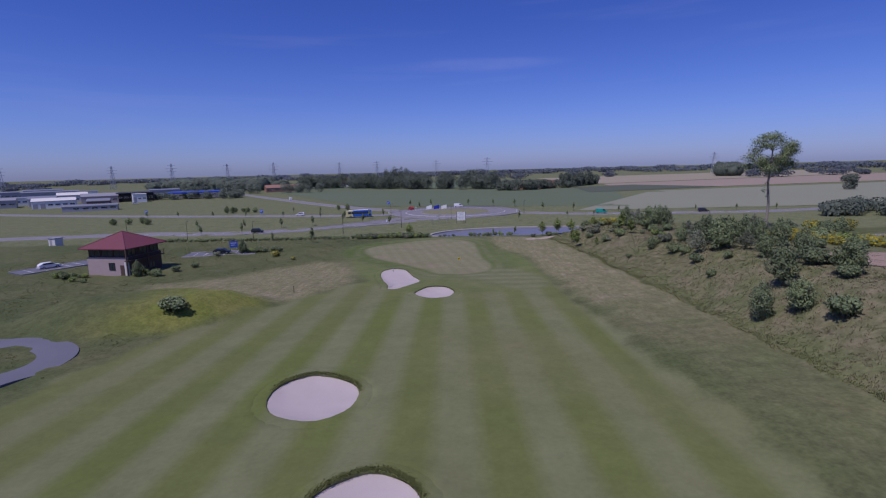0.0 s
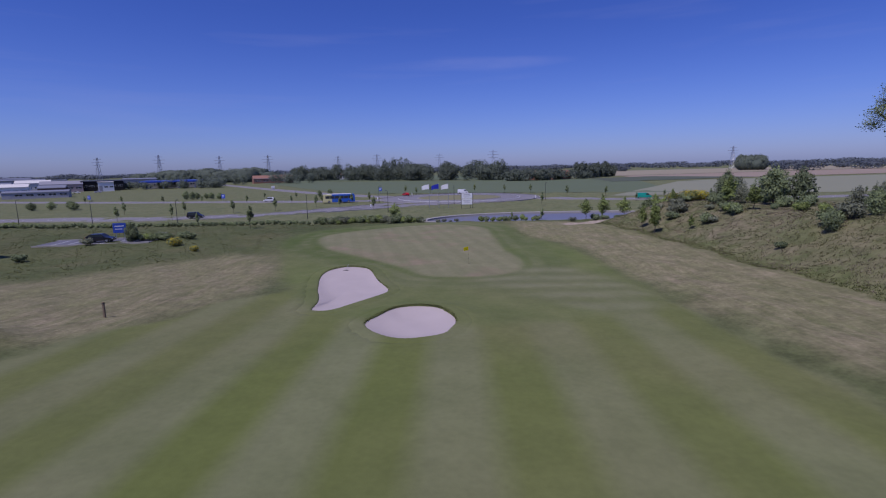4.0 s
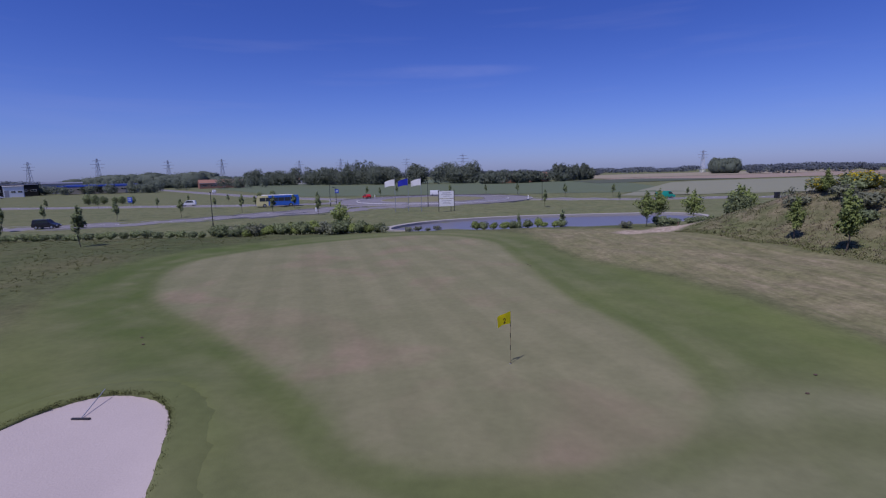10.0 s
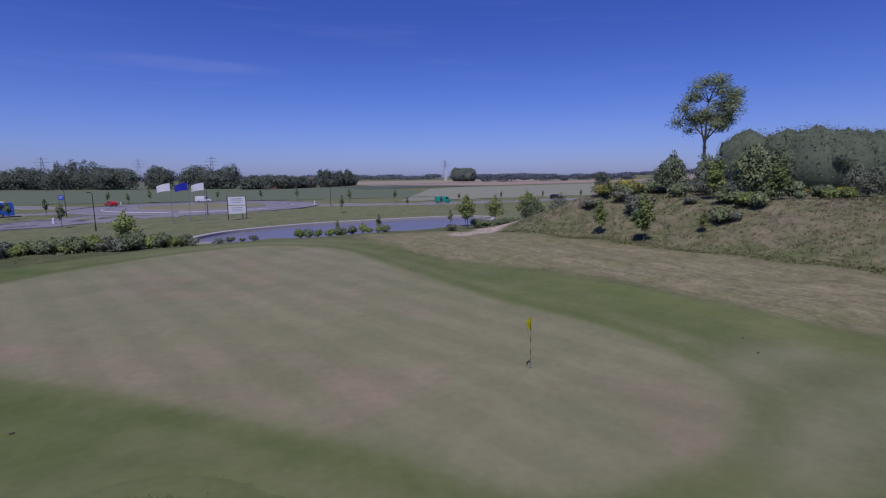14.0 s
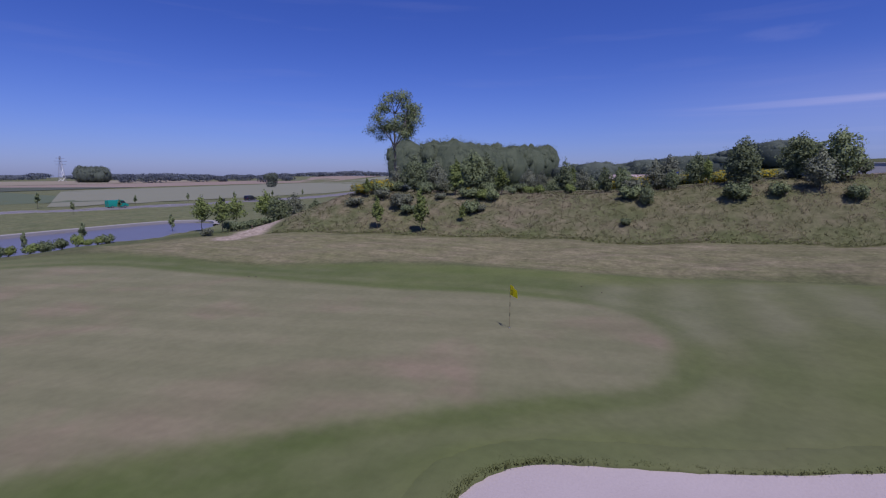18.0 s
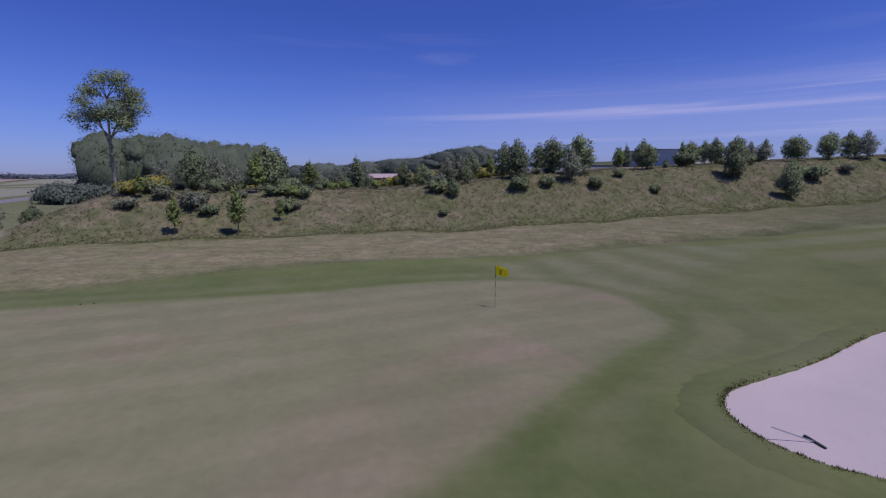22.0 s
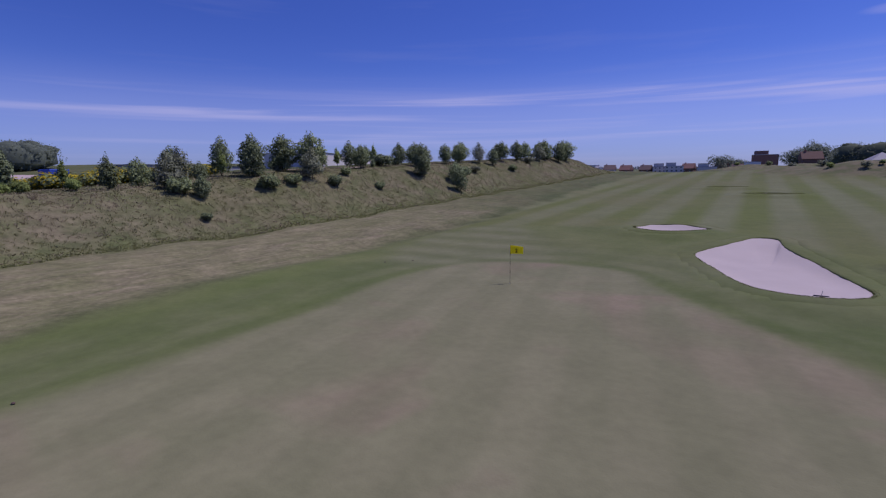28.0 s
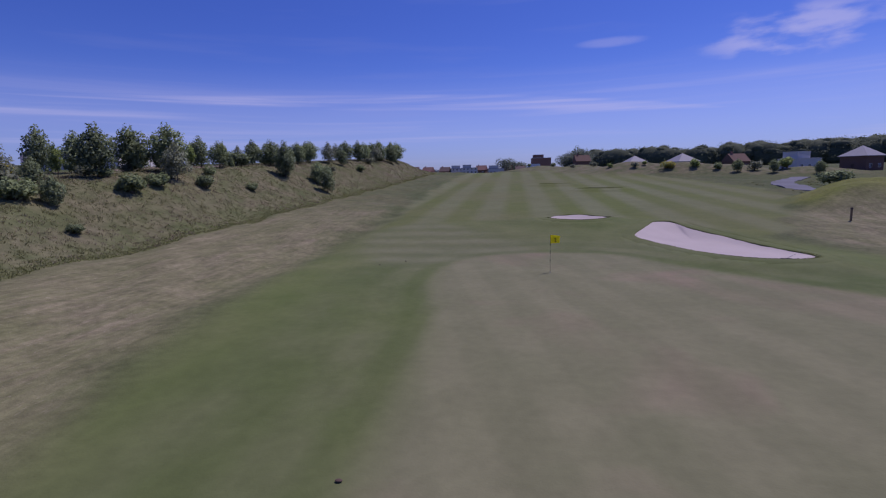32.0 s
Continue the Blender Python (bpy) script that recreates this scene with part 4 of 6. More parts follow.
def shrub(name, h, width, count, leaf, mat, label, category, group, seed, extra=None):
    root = empty(name, Matrix(), label, category, group)
    rng = np.random.default_rng(seed)
    bl = [(rng.uniform(-0.28, 0.28) * width, rng.uniform(-0.28, 0.28) * width, h * rng.uniform(0.38, 0.62), width * rng.uniform(0.22, 0.36), width * rng.uniform(0.22, 0.36), h * rng.uniform(0.3, 0.42)) for _ in range(6)]
    bm = bmesh.new()
    for b in bl:
        rod(bm, (b[0] * 0.2, b[1] * 0.2, -0.1), (b[0], b[1], b[2]), 0.035, 0.012, 5)
    part("stems", bm, M_BARK, root)
    foliage("foliage", leaf_cloud(bl, count, leaf, seed, 0.45), mat, root)
    if extra:
        foliage("blossom", leaf_cloud(bl, extra[0], extra[1], seed + 9, 0.85), extra[2], root)
    return root


GB = "young trees on the grassy bank"
KINDS = {
    "round": tree("broadleaf_tree", 5, lobes(5, 4.0, 0.3, 12, 1, 0.1), 3500, 0.139, M_LEAF, 0.11, 1.5, "bushy green broadleaf tree on the grassy bank", "tree", GB, 1),
    "round2": tree("broadleaf_tree", 5, lobes(5, 3.5, 0.25, 11, 7, 0.15), 3100, 0.131, M_LEAF_DARK, 0.1, 1.4, "dark green broadleaf tree on the grassy bank", "tree", GB, 7),
    "cone": tree("conical_tree", 5, lobes(5, 2.9, 0.1, 11, 3, 0.55), 2730, 0.122, M_LEAF_DARK, 0.09, 1.6, "dark conical young tree on the grassy bank", "tree", GB, 3),
    "slim": tree("young_tree", 5, lobes(5, 1.9, 1.0, 8, 4, 0.45), 1360, 0.122, M_LEAF_BRIGHT, 0.055, 1.9, "slim young tree with fresh green leaves", "tree", GB, 4, 0.3),
    "grey": tree("willow_tree", 5, lobes(5, 3.5, 0.3, 11, 5, 0.1), 2100, 0.131, M_LEAF_GREY, 0.07, 1.3, "airy grey-green willow on the grassy bank", "tree", GB, 5, 0.25),
    "airy": tree("pondside_tree", 5, lobes(5, 3.2, 1.2, 7, 6), 1120, 0.139, M_LEAF_BRIGHT, 0.05, 1.7, "airy light green tree beside the pond", "tree", "trees beside the pond", 6, 0.2),
    "street": tree("street_tree", 5, lobes(5, 1.7, 1.7, 6, 8, 0.4), 770, 0.139, M_LEAF, 0.05, 2.2, "newly planted slim roadside tree", "tree", "trees along the roads", 8, 0.3),
}
SHRUBS = {
    "bush": shrub("bush", 1.5, 2.0, 1120, 0.106, M_LEAF, "low rounded bush with green leaves", "bush", "bushes in the rough", 11),
    "dark": shrub("bush", 1.5, 1.8, 1120, 0.106, M_LEAF_DARK, "low dense dark green bush", "bush", "bushes in the rough", 12),
    "pale": shrub("bush", 1.5, 1.9, 930, 0.106, M_LEAF_GREY, "low bush with grey-green leaves", "bush", "bushes in the rough", 13),
    "lime": shrub("bush", 1.5, 1.9, 1120, 0.098, M_LEAF_BRIGHT, "low light green planted shrub", "bush", "shrubs between green and pond", 14),
    "gorse": shrub("gorse_bush", 1.5, 2.2, 930, 0.098, M_LEAF, "gorse bush in yellow bloom", "bush", "flowering gorse bushes", 15, (620, 0.085, M_GORSE)),
}
USED = set()


def plant(kind, x, y, h, wide=1.0, base=None, rot=None):
    table, unit = (KINDS, 5.0) if kind in KINDS else (SHRUBS, 1.5)
    src = table[kind]
    s = h / unit
    a = random.uniform(0, 6.28) if rot is None else rot
    m = Matrix.Translation((x, y, ground_z(x, y) - 0.02 if base is None else base)) @ Matrix.Rotation(a, 4, "Z") @ Matrix.Diagonal((s * wide, s * wide, s, 1))
    if kind not in USED:
        USED.add(kind)
        src.matrix_world = m
        return src
    ob = copy_thing(src, Matrix())
    ob.matrix_basis = m
    return ob


BANK = """round2 50 16.5 6.4 1|cone 55 5.4 5.6 1|slim 60 -2 4 1|round 45 -3.3 3.6 .9|grey 46 -6.9 4.4 1|round2 38 -6.1 2.4 1.1|slim 44 -12.6 3.8 1
round2 43 -16.2 5.8 1.05|round 44 -21.8 5.6 1|round 41.5 -24.5 6 1|grey 39 -22.4 4.3 1|dark 37.4 -25.2 1.7 1|bush 38.4 -15 2 1.2|slim 44 -32.3 3.6 1|round 42 -35.4 3.9 1|cone 42 -38.4 1.6 1.2
slim 47 -44.6 4.2 1|round2 44 -48 4.4 1|round 42 -50 4.6 1|grey 44 -56.8 4 1|round 42 -60.7 4.3 1|dark 36 -57.8 2.3 1.1|round 42 -66.4 4.8 1|grey 40 -71 4.4 1|round2 38.6 -75 3.8 1
round 41 -84.6 5.2 1|round2 40 -90.8 5 1|round 40.5 -97 5.2 1|grey 39 -104 4.6 1|round 40 -110 5.6 1|round2 38.4 -117 5.8 1.1|round 38.4 -124 6 1.1|round2 41 -128 6 1|round 44 -116 5.4 1|grey 46 -92 5 1|round2 47 -76 5 1
round2 44 25.7 6 .95|slim 40 17.6 4.8 1.3|round 46.5 17.5 6.6 .9|bush 35 13.6 1.7 1|slim 40 11.4 3.8 1.5|bush 38 11.9 1.6 1|lime 44 7.5 1.5 1|lime 44 2.9 1.5 1|slim 60 5 4.6 1|cone 46.5 -1 4.1 1.1|bush 39 -4.2 1.8 1.2|round2 42.6 -8.8 2.7 1.1
grey 49 31 4.6 1|grey 50 24.5 5.4 1|grey 43.6 21 3.6 1|round2 53 27 5.6 1|grey 58 11.8 4 1|grey 52 8.5 3.6 1|dark 33.2 21.5 1.3 1.3|pale 36.4 27 1.4 1.4|pale 34 29.6 1.2 1.5|gorse 39.5 29 2 1.2|gorse 42 31.5 2.2 1.2|gorse 37.6 31.2 1.6 1.2
round2 37.6 -46 5.6 .85|round2 32.6 -50.4 4.4 .9|round 35 -53 3.8 .9|gorse 58.5 -19 2 1.4|gorse 61 -16 2.2 1.5|gorse 62.5 -22 2 1.5|gorse 57 -15 1.8 1.4|gorse 64.5 -12 2.4 1.5|round2 46 -37.2 5 .9|dark 43.4 -42.4 2.6 1.2|grey 44.4 -27 3.6 1|round2 50 -16.6 5.8 .9|grey 46.4 -8.6 4.8 1|round2 52 -23 5.2 1|bush 38.6 -19 1.5 1.2|round2 55 -12.5 5 1|cone 58 -40 4.6 .9|dark 58 -32 2.2 1|dark 48.4 -52.5 1.6 1
gorse 60 -6 2.6 1.4|gorse 63 -9 3 1.4|gorse 66 -4 3 1.5|gorse 69 -9 2.6 1.5|gorse 72 -2 3.2 1.5|grey 66 4 4.5 1.2|round2 74 8 5 1.2|gorse 61 -13 2.2 1.3|round2 80 4 5 1.2|round 86 12 5.4 1.2|grey 70 14 5 1.2|round2 92 16 6 1.1|gorse 78 -12 2.6 1.4
cone 62 -44 5 1|round2 66 -50 5.6 1|round 60 -56 5 1|round2 64 -62 5 1|grey 57 -66 4.4 1|round 60 -78 5 1|cone 56 -88 4.6 1|bush 36 -33 1.2 1|bush 40 -30 1.3 1|pale 37 -64 1.4 1.2|bush 36 -80 1.6 1.2|pale 38.5 -95 1.8 1.3|dark 34.4 -4 .8 1.3"""
for item in BANK.replace("\n", "|").split("|"):
    k, x, y, h, w = item.split()
    plant(k, float(x), float(y), float(h) * (0.9 if float(x) > 40 else 1.0), float(w))
rb = random.Random(8)
for _ in range(8):
    plant(rb.choice(["dark", "pale", "bush", "dark"]), rb.uniform(41, 56), rb.uniform(-30, 28), rb.uniform(0.9, 2.1), rb.uniform(1.0, 1.4))
for x, y, h in ((70, 4, 3), (74, -3, 3.2), (67, -12, 2.8), (80, 7, 3.2), (86, 15, 3.4), (95, 24, 3.4), (72, -17, 2.8), (77, -9, 3), (83, -1, 3), (104, 30, 3.4), (64, -20, 2.2), (90, 8, 2.6), (110, 38, 3.2), (98, 34, 3)):
    plant(rb.choice(["gorse", "gorse", "lime", "bush"]), x, y, h, rb.uniform(1.2, 1.6))
for x, y, h in ((-31, -118, 1.6), (-34, -119, 1.2), (-38, -113, 2.2), (-25, -121, 1.4), (-45, -111, 2.4), (-49, -108, 1.8), (-20, -172, 1.8), (-14, -188, 1.6), (-4, -190, 1.4), (-28, -174, 2), (-56, -104, 2.6), (-60, -100, 2.8)):
    plant(rb.choice(["bush", "pale", "gorse", "lime"]), x, y, h, rb.uniform(0.9, 1.3))
for x, y, h in ((-57, -97, 3.0), (-52, -104, 3.2), (-64, -92, 3.0)):
    plant("round", x, y, h, 1.0)
for _ in range(9):
    y = rb.uniform(-126, 0)
    plant(rb.choice(["dark", "pale", "bush", "pale"]), float(np.interp(y, TOE_Y, TOE_X)) + rb.uniform(10, 17), y, rb.uniform(0.8, 2.0), rb.uniform(0.9, 1.4))
for _ in range(20):
    plant(rb.choice(["pale", "pale", "dark", "bush", "lime"]), rb.uniform(35, 50), rb.uniform(8, 33), rb.uniform(0.8, 2.0), rb.uniform(1.0, 1.5))
for _ in range(6):
    plant(rb.choice(["pale", "pale", "dark", "bush"]), rb.uniform(37, 47), rb.uniform(-62, 6), rb.uniform(0.7, 1.7), rb.uniform(1.0, 1.5))
for x, y, h in ((66, -5, 2.2), (69, -3, 2.4), (72, -2, 2.4), (65, -17, 1.9), (66, -20, 1.8), (62, -12, 2), (68, -11, 2.2), (74, -8, 2.4)):
    plant("gorse", x, y, h, rb.uniform(1.3, 1.7))
YOUNG = [(29.5, 23.8, 4.0, 1), (29.1, 17.9, 5.1, 1), (36.6, 29.2, 2.8, 1.1), (33, 14.2, 2.2, 1.2)]
for x, y, h, w in YOUNG:
    plant("slim", x, y, h, w)
for k, x, y, h, w in (("airy", 25.4, 44, 4.6, 1.05), ("airy", 32.2, 55, 5.4, 1), ("airy", 36, 52, 5, 1), ("airy", 42.5, 52, 5.6, 1.1), ("round", 39, 46.5, 4.2, 1.15), ("airy", 46, 55, 5, 1.1), ("grey", 51, 53, 5.2, 1.1),
                      ("round2", 47, 45.4, 3.4, 1.1), ("dark", 27.4, 44.8, 1.5, 1.2), ("dark", 29.6, 45.5, 1.1, 1.4), ("dark", 33.4, 47, 1.2, 1.5), ("bush", 36, 48.4, 1.2, 1.6), ("pale", 22.6, 43.6, 1, 1.2), ("pale", 44, 49, 1.4, 1.4),
                      ("dark", 40.6, 50.4, 1.3, 1.5), ("pale", 52, 48, 1.6, 1.3), ("street", 19.5, 62, 3.4, 1), ("street", 34.5, 64, 3.4, 1), ("street", 48, 110, 3, 1), ("street", 60, 112, 3, 1), ("street", 12, 60.5, 3.2, 0.7)):
    plant(k, x, y, h, w)
# planted shrubs between the green and the pond, and the big clump by the road
rs = random.Random(3)
for x in np.arange(4.5, 17.5, 1.25):
    plant(rs.choice(["lime", "lime", "bush"]), x + rs.uniform(-0.3, 0.3), 53.4 + rs.uniform(-0.7, 0.7), rs.uniform(0.7, 1.5), rs.uniform(0.8, 1.1))
for x in np.arange(-5.5, -0.5, 1.4):
    plant("pale", x, 54.6 + rs.uniform(-0.4, 0.4), rs.uniform(0.5, 0.8), 1.2)
for x in np.arange(-31, -8.2, 1.15):
    for r in range(2):
        plant(rs.choice(["bush", "lime", "dark", "pale"]), x + rs.uniform(-0.5, 0.5), 49.0 + 0.02 * (x + 20) ** 2 * 0.2 + r * 2.1 + rs.uniform(-0.5, 0.5), rs.uniform(0.9, 1.9) + 0.2 * r, rs.uniform(0.9, 1.25))
plant("airy", -15.5, 55, 4.6, 1.1)
# clipped hedge along the road
for x in np.arange(-118, -31, 1.5):
    y = np.interp(x, [-118, -84, -50, -31], [60, 55.5, 52.5, 55.5])
    tagged(plant(rs.choice(["dark", "bush"]), x, y + rs.uniform(-0.3, 0.3), rs.uniform(0.9, 1.3), rs.uniform(1.0, 1.25)), "low bush of the hedge along the road", "bush", "hedge bushes along the road")
# trees along the roads
for x, y, h in [(-92, 71, 4.2), (-77, 71, 4.6), (-43, 40, 5.0), (-59, 98, 4.4), (-48, 106, 4.8), (-38.6, 100, 4.4), (-39.6, 123, 4.2), (-26.6, 93, 4.6), (-70, 92, 4.4), (-84, 90, 4.2), (-104, 92, 4), (-34, 128, 4.4), (-52, 128, 3.6), (-64, 129, 3.6),
                (-84, 136, 3.6), (-104, 140, 3.6), (-122, 143, 3.6), (-142, 147, 3.6), (-160, 150, 3.6), (-72, 160, 3.4), (-88, 165, 3.4), (26, 100, 4.4), (44, 146, 4.6), (58, 140, 4.4), (-14, 188, 4.6), (8, 190, 4.4), (-26, 186, 4.4), (76, 128, 3.2), (92, 126, 3.2),
                (110, 125, 3.2), (128, 124, 3.2), (146, 124, 3.2), (-57, 46, 3.2), (-20, 176, 4), (22, 182, 4), (33, 172, 4.4)]:
    plant("street", x, y, h, rs.uniform(0.9, 1.2))
for x, y, h in [(-120, 175, 3), (-124, 170, 4), (-128, 172, 4.4), (-60, 172, 4), (-66, 176, 3.4)]:
    plant("round", x, y, h, 0.9)
# bushes of the rough on the west side
plant("dark", -38.6, -42, 2.0, 1.5)
plant("gorse", -46.5, 18.5, 1.6, 1.0)
plant("gorse", -40, 12, 1.0, 0.9)
plant("pale", -62, 20, 1.3, 1.2)
for x, y, h in [(-82, -5, 1.4), (-79, -7, 1.1), (-76, -8, 1.0), (-85, -3, 1.6), (-64, -3, 1.6), (-62, 1, 1.4), (-60, 5, 1.2)]:
    plant(rs.choice(["bush", "lime", "dark"]), x, y, h, 1.2)
plant("round2", -57, 24, 3.6, 0.9)
for x, y in [(-52, 26), (-50, 28), (-54, 28), (-48, 26.5)]:
    plant(rs.choice(["dark", "lime", "pale"]), x, y, 1.3, 1.4)

# the tall bare-stemmed poplar
rp = random.Random(17)
bl = []
while len(bl) < 42:
    a, b, c = rp.uniform(-1, 1), rp.uniform(-1, 1), rp.uniform(-1, 1)
    if 0.12 < a * a + b * b + c * c < 1 and not (c < -0.45 and a * a + b * b < 0.2):
        f = rp.uniform(0.75, 1.25)
        bl.append((4.0 * a, 4.0 * b, 17.2 + 5.2 * c - 0.2 * b * 4, 1.6 * f, 1.6 * f, 1.2 * f))
bl += [(-1.3, 0.2, 9.4, 0.6, 0.6, 0.9), (0.3, 0.3, 8.0, 0.5, 0.5, 0.7), (-0.6, 0, 11.0, 0.4, 0.4, 0.5)]
poplar = empty("poplar_tree", Matrix(), "tall poplar with a bare stem and a rounded open crown", "tree")
bm = bmesh.new()
rod(bm, (0, 0, -0.3), (0.35, 0, 6), 0.3, 0.24, 10)
rod(bm, (0.35, 0, 6), (-0.15, 0.1, 11), 0.24, 0.2, 10)
rod(bm, (-0.15, 0.1, 11), (0.4, 0, 19), 0.2, 0.06, 8)
for fx, fy, fz in ((2.6, 1.2, 16.5), (-2.4, -1.6, 16.8), (0.6, -2.8, 16.2), (-1.2, 2.8, 16.6)):
    rod(bm, (-0.05, 0.08, 11.5 + rp.uniform(-1, 1)), (fx, fy, fz), 0.13, 0.07, 7)
hubs = [Vector(p) for p in ((0.2, 0, 15.5), (0.4, 0, 18.5), (2.6, 1.2, 16.5), (-2.4, -1.6, 16.8), (0.6, -2.8, 16.2), (-1.2, 2.8, 16.6))]
for x, y, z, *_ in bl[:42]:
    h = min(hubs, key=lambda q: (q - Vector((x, y, z))).length + (3 if q.z > z else 0))
    rod(bm, h, (x, y, z), 0.08, 0.03, 5)
part("trunk", bm, M_PALEBARK, poplar)
foliage("crown", leaf_cloud(bl, 15000, 0.125, 21, 0.0), M_LEAF, poplar)
poplar.matrix_world = Matrix.Translation((100, 57.5, ground_z(100, 57.5) - 0.1)) @ Matrix.Rotation(0.5, 4, "Z") @ Matrix.Diagonal((1.6, 1.6, 1.36, 1))


# ================= woods in the distance =================
def clump(x, y, z, rx, rz, rng):
    """Inner mass of a dense crown: coarse loose facets on an uneven egg."""
    nu, nv = 8, 5
    a, e = np.meshgrid(np.linspace(0, 2 * np.pi, nu, endpoint=False), np.linspace(-1.2, 1.5, nv), indexing="ij")
    k = 1 + rng.normal(0, 0.05, a.shape)
    q = np.stack([x + rx * k * np.cos(a) * np.cos(e), y + rx * k * np.sin(a) * np.cos(e), z + rz * k * np.sin(e)], 2)
    n = q - np.array([x, y, z - 0.3 * rz])
    i, j = (g.ravel() for g in np.meshgrid(np.arange(nu), np.arange(nv - 1), indexing="ij"))
    i1 = (i + 1) % nu
    tri = lambda m: np.concatenate([np.stack([m[i, j], m[i1, j], m[i1, j + 1]], 1), np.stack([m[i, j], m[i1, j + 1], m[i, j + 1]], 1)]).reshape(-1, 3)
    return tri(q), tri(n / np.linalg.norm(n, axis=2, keepdims=True))


def wood(name, spots, count, leaf, mat, label, seed, even=False):
    """A far wood: many crowns of uneven height, all one mass of leaves."""
    rng = np.random.default_rng(seed)
    v = []
    for x, y, h, w in spots:
        z0 = ground_z(x, y)
        if even:
            v.append(clump(x, y, z0 + h * 0.42, w * 0.56, h * 0.42, rng))
            crowns = [(x, y, z0 + h * 0.44, w * 0.6, w * 0.6, h * 0.44)]
            for _ in range(9):
                a, k, r = rng.uniform(0, 2 * np.pi), math.sqrt(rng.uniform(0, 1)) * 0.5 * w, rng.uniform(0.15, 0.24)
                crowns.append((x + k * math.cos(a), y + k * math.sin(a), z0 + h * rng.uniform(0.66, 0.84) - 0.5 * k * h / w, r * w, r * w, h * 0.16))
                v.append(clump(*crowns[-1][:3], r * w * 0.85, h * 0.13, rng))
            v.append(leaf_cloud(crowns, count, leaf, int(rng.integers(1e6)), 0.84, 0.0, 0.6, 0.14, 3))
            continue
        bl = [(x, y, z0 + h * 0.22, w * 0.42, w * 0.42, h * 0.24)]
        for _ in range(5):
            bl.append((x + rng.uniform(-0.3, 0.3) * w, y + rng.uniform(-0.3, 0.3) * w, z0 + h * rng.uniform(0.35, 0.72), w * rng.uniform(0.3, 0.45), w * rng.uniform(0.3, 0.45), h * rng.uniform(0.22, 0.34)))
        v.append(leaf_cloud(bl, int(count * 1.5), leaf, int(rng.integers(1e6)), 0.8, 0.0, 0.9, 0.14, 3))
    both = np.concatenate([a for a, _ in v]), np.concatenate([b for _, b in v])
    return tagged(foliage(name, both, mat, corners=3), label, "woodland", kind="stuff")


rw = random.Random(11)


def belt(line, n, h, w, depth=10):
    p = spline(line, 20, closed=False)
    out = []
    for _ in range(n):
        q = p[rw.randrange(len(p))]
        out.append((q[0] + rw.uniform(-depth, depth), q[1] + rw.uniform(-depth, depth), h * rw.uniform(0.75, 1.12), w * rw.uniform(0.8, 1.25)))
    return out


wood("wood", belt([(-190, 560), (-120, 520), (-60, 478), (-10, 440), (40, 415)], 70, 18, 15, 14) + [(-84, 528, 26, 9), (-74, 522, 27, 9), (-66, 524, 26, 9), (-56, 520, 24, 9)] + [(22, 500, 24, 22), (18, 492, 22, 18)], 900, 0.7, M_FARLEAF_HAZED, "far belt of mixed broadleaf trees beyond the field", 31)
wood("wood", belt([(44, 372), (62, 364), (85, 380), (110, 388)], 22, 10, 12, 5) + belt([(112, 402), (140, 440), (160, 470)], 26, 15, 6, 3), 380, 0.8, M_FARLEAF_HAZED, "far trees and poplars beside a farm", 32)
wood("wood", belt([(-420, 640), (-360, 600), (-290, 560), (-240, 545)], 46, 18, 26, 26), 900, 0.7, M_FARLEAF_HAZED, "large dark wood on the skyline", 33, True)
wood("wood", [(424 + 13 * math.cos(a) * k, 676 + 16 * math.sin(a) * k, 24 + rw.uniform(-2, 1), 14) for k in (0.45, 1) for a in np.linspace(0, 6.28, 12)], 700, 0.7, M_FARLEAF_HAZED, "dense square copse standing in the fields", 34, True)
wood("wood", [(281.7, 257, 12, 9)], 1500, 0.5, M_FARLEAF_HAZED, "single round tree standing in the field", 35)
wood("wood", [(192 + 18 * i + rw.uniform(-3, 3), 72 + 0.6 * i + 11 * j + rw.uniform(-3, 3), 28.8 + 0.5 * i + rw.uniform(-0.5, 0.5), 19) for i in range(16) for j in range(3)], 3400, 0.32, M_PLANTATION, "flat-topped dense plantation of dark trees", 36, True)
wood("wood", belt([(150, 92), (176, 100), (196, 110)], 18, 6.5, 9, 8) + belt([(196, 20), (236, 10), (262, 30)], 12, 8, 8, 8), 420, 0.55, M_FARLEAF_HAZED, "scrub and small trees in front of the plantation", 37)
wood("wood", belt([(330, 34), (330, -10), (322, -50), (310, -82)], 46, 16, 26, 10), 1300, 0.45, M_FARLEAF_HAZED, "dark wood on the rising ground", 38, True)
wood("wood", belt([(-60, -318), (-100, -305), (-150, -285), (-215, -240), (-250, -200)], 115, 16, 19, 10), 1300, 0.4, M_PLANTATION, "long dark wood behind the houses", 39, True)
wood("wood", belt([(-24, -226), (-32, -224)], 7, 12, 10, 3) + belt([(10, -300), (-2, -306)], 6, 10, 10, 5), 1100, 0.35, M_FARLEAF_HAZED, "round trees between the houses", 40)
# skyline belts and far copses carry painted haze in their leaf colour
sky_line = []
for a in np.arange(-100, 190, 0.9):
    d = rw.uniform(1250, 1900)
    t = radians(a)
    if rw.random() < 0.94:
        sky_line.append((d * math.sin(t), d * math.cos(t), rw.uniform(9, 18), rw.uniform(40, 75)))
wood("wood", sky_line, 330, 2.6, M_HORIZON_HAZED, "belts of trees along the horizon, haze painted in as blue-grey", 41)
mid = []
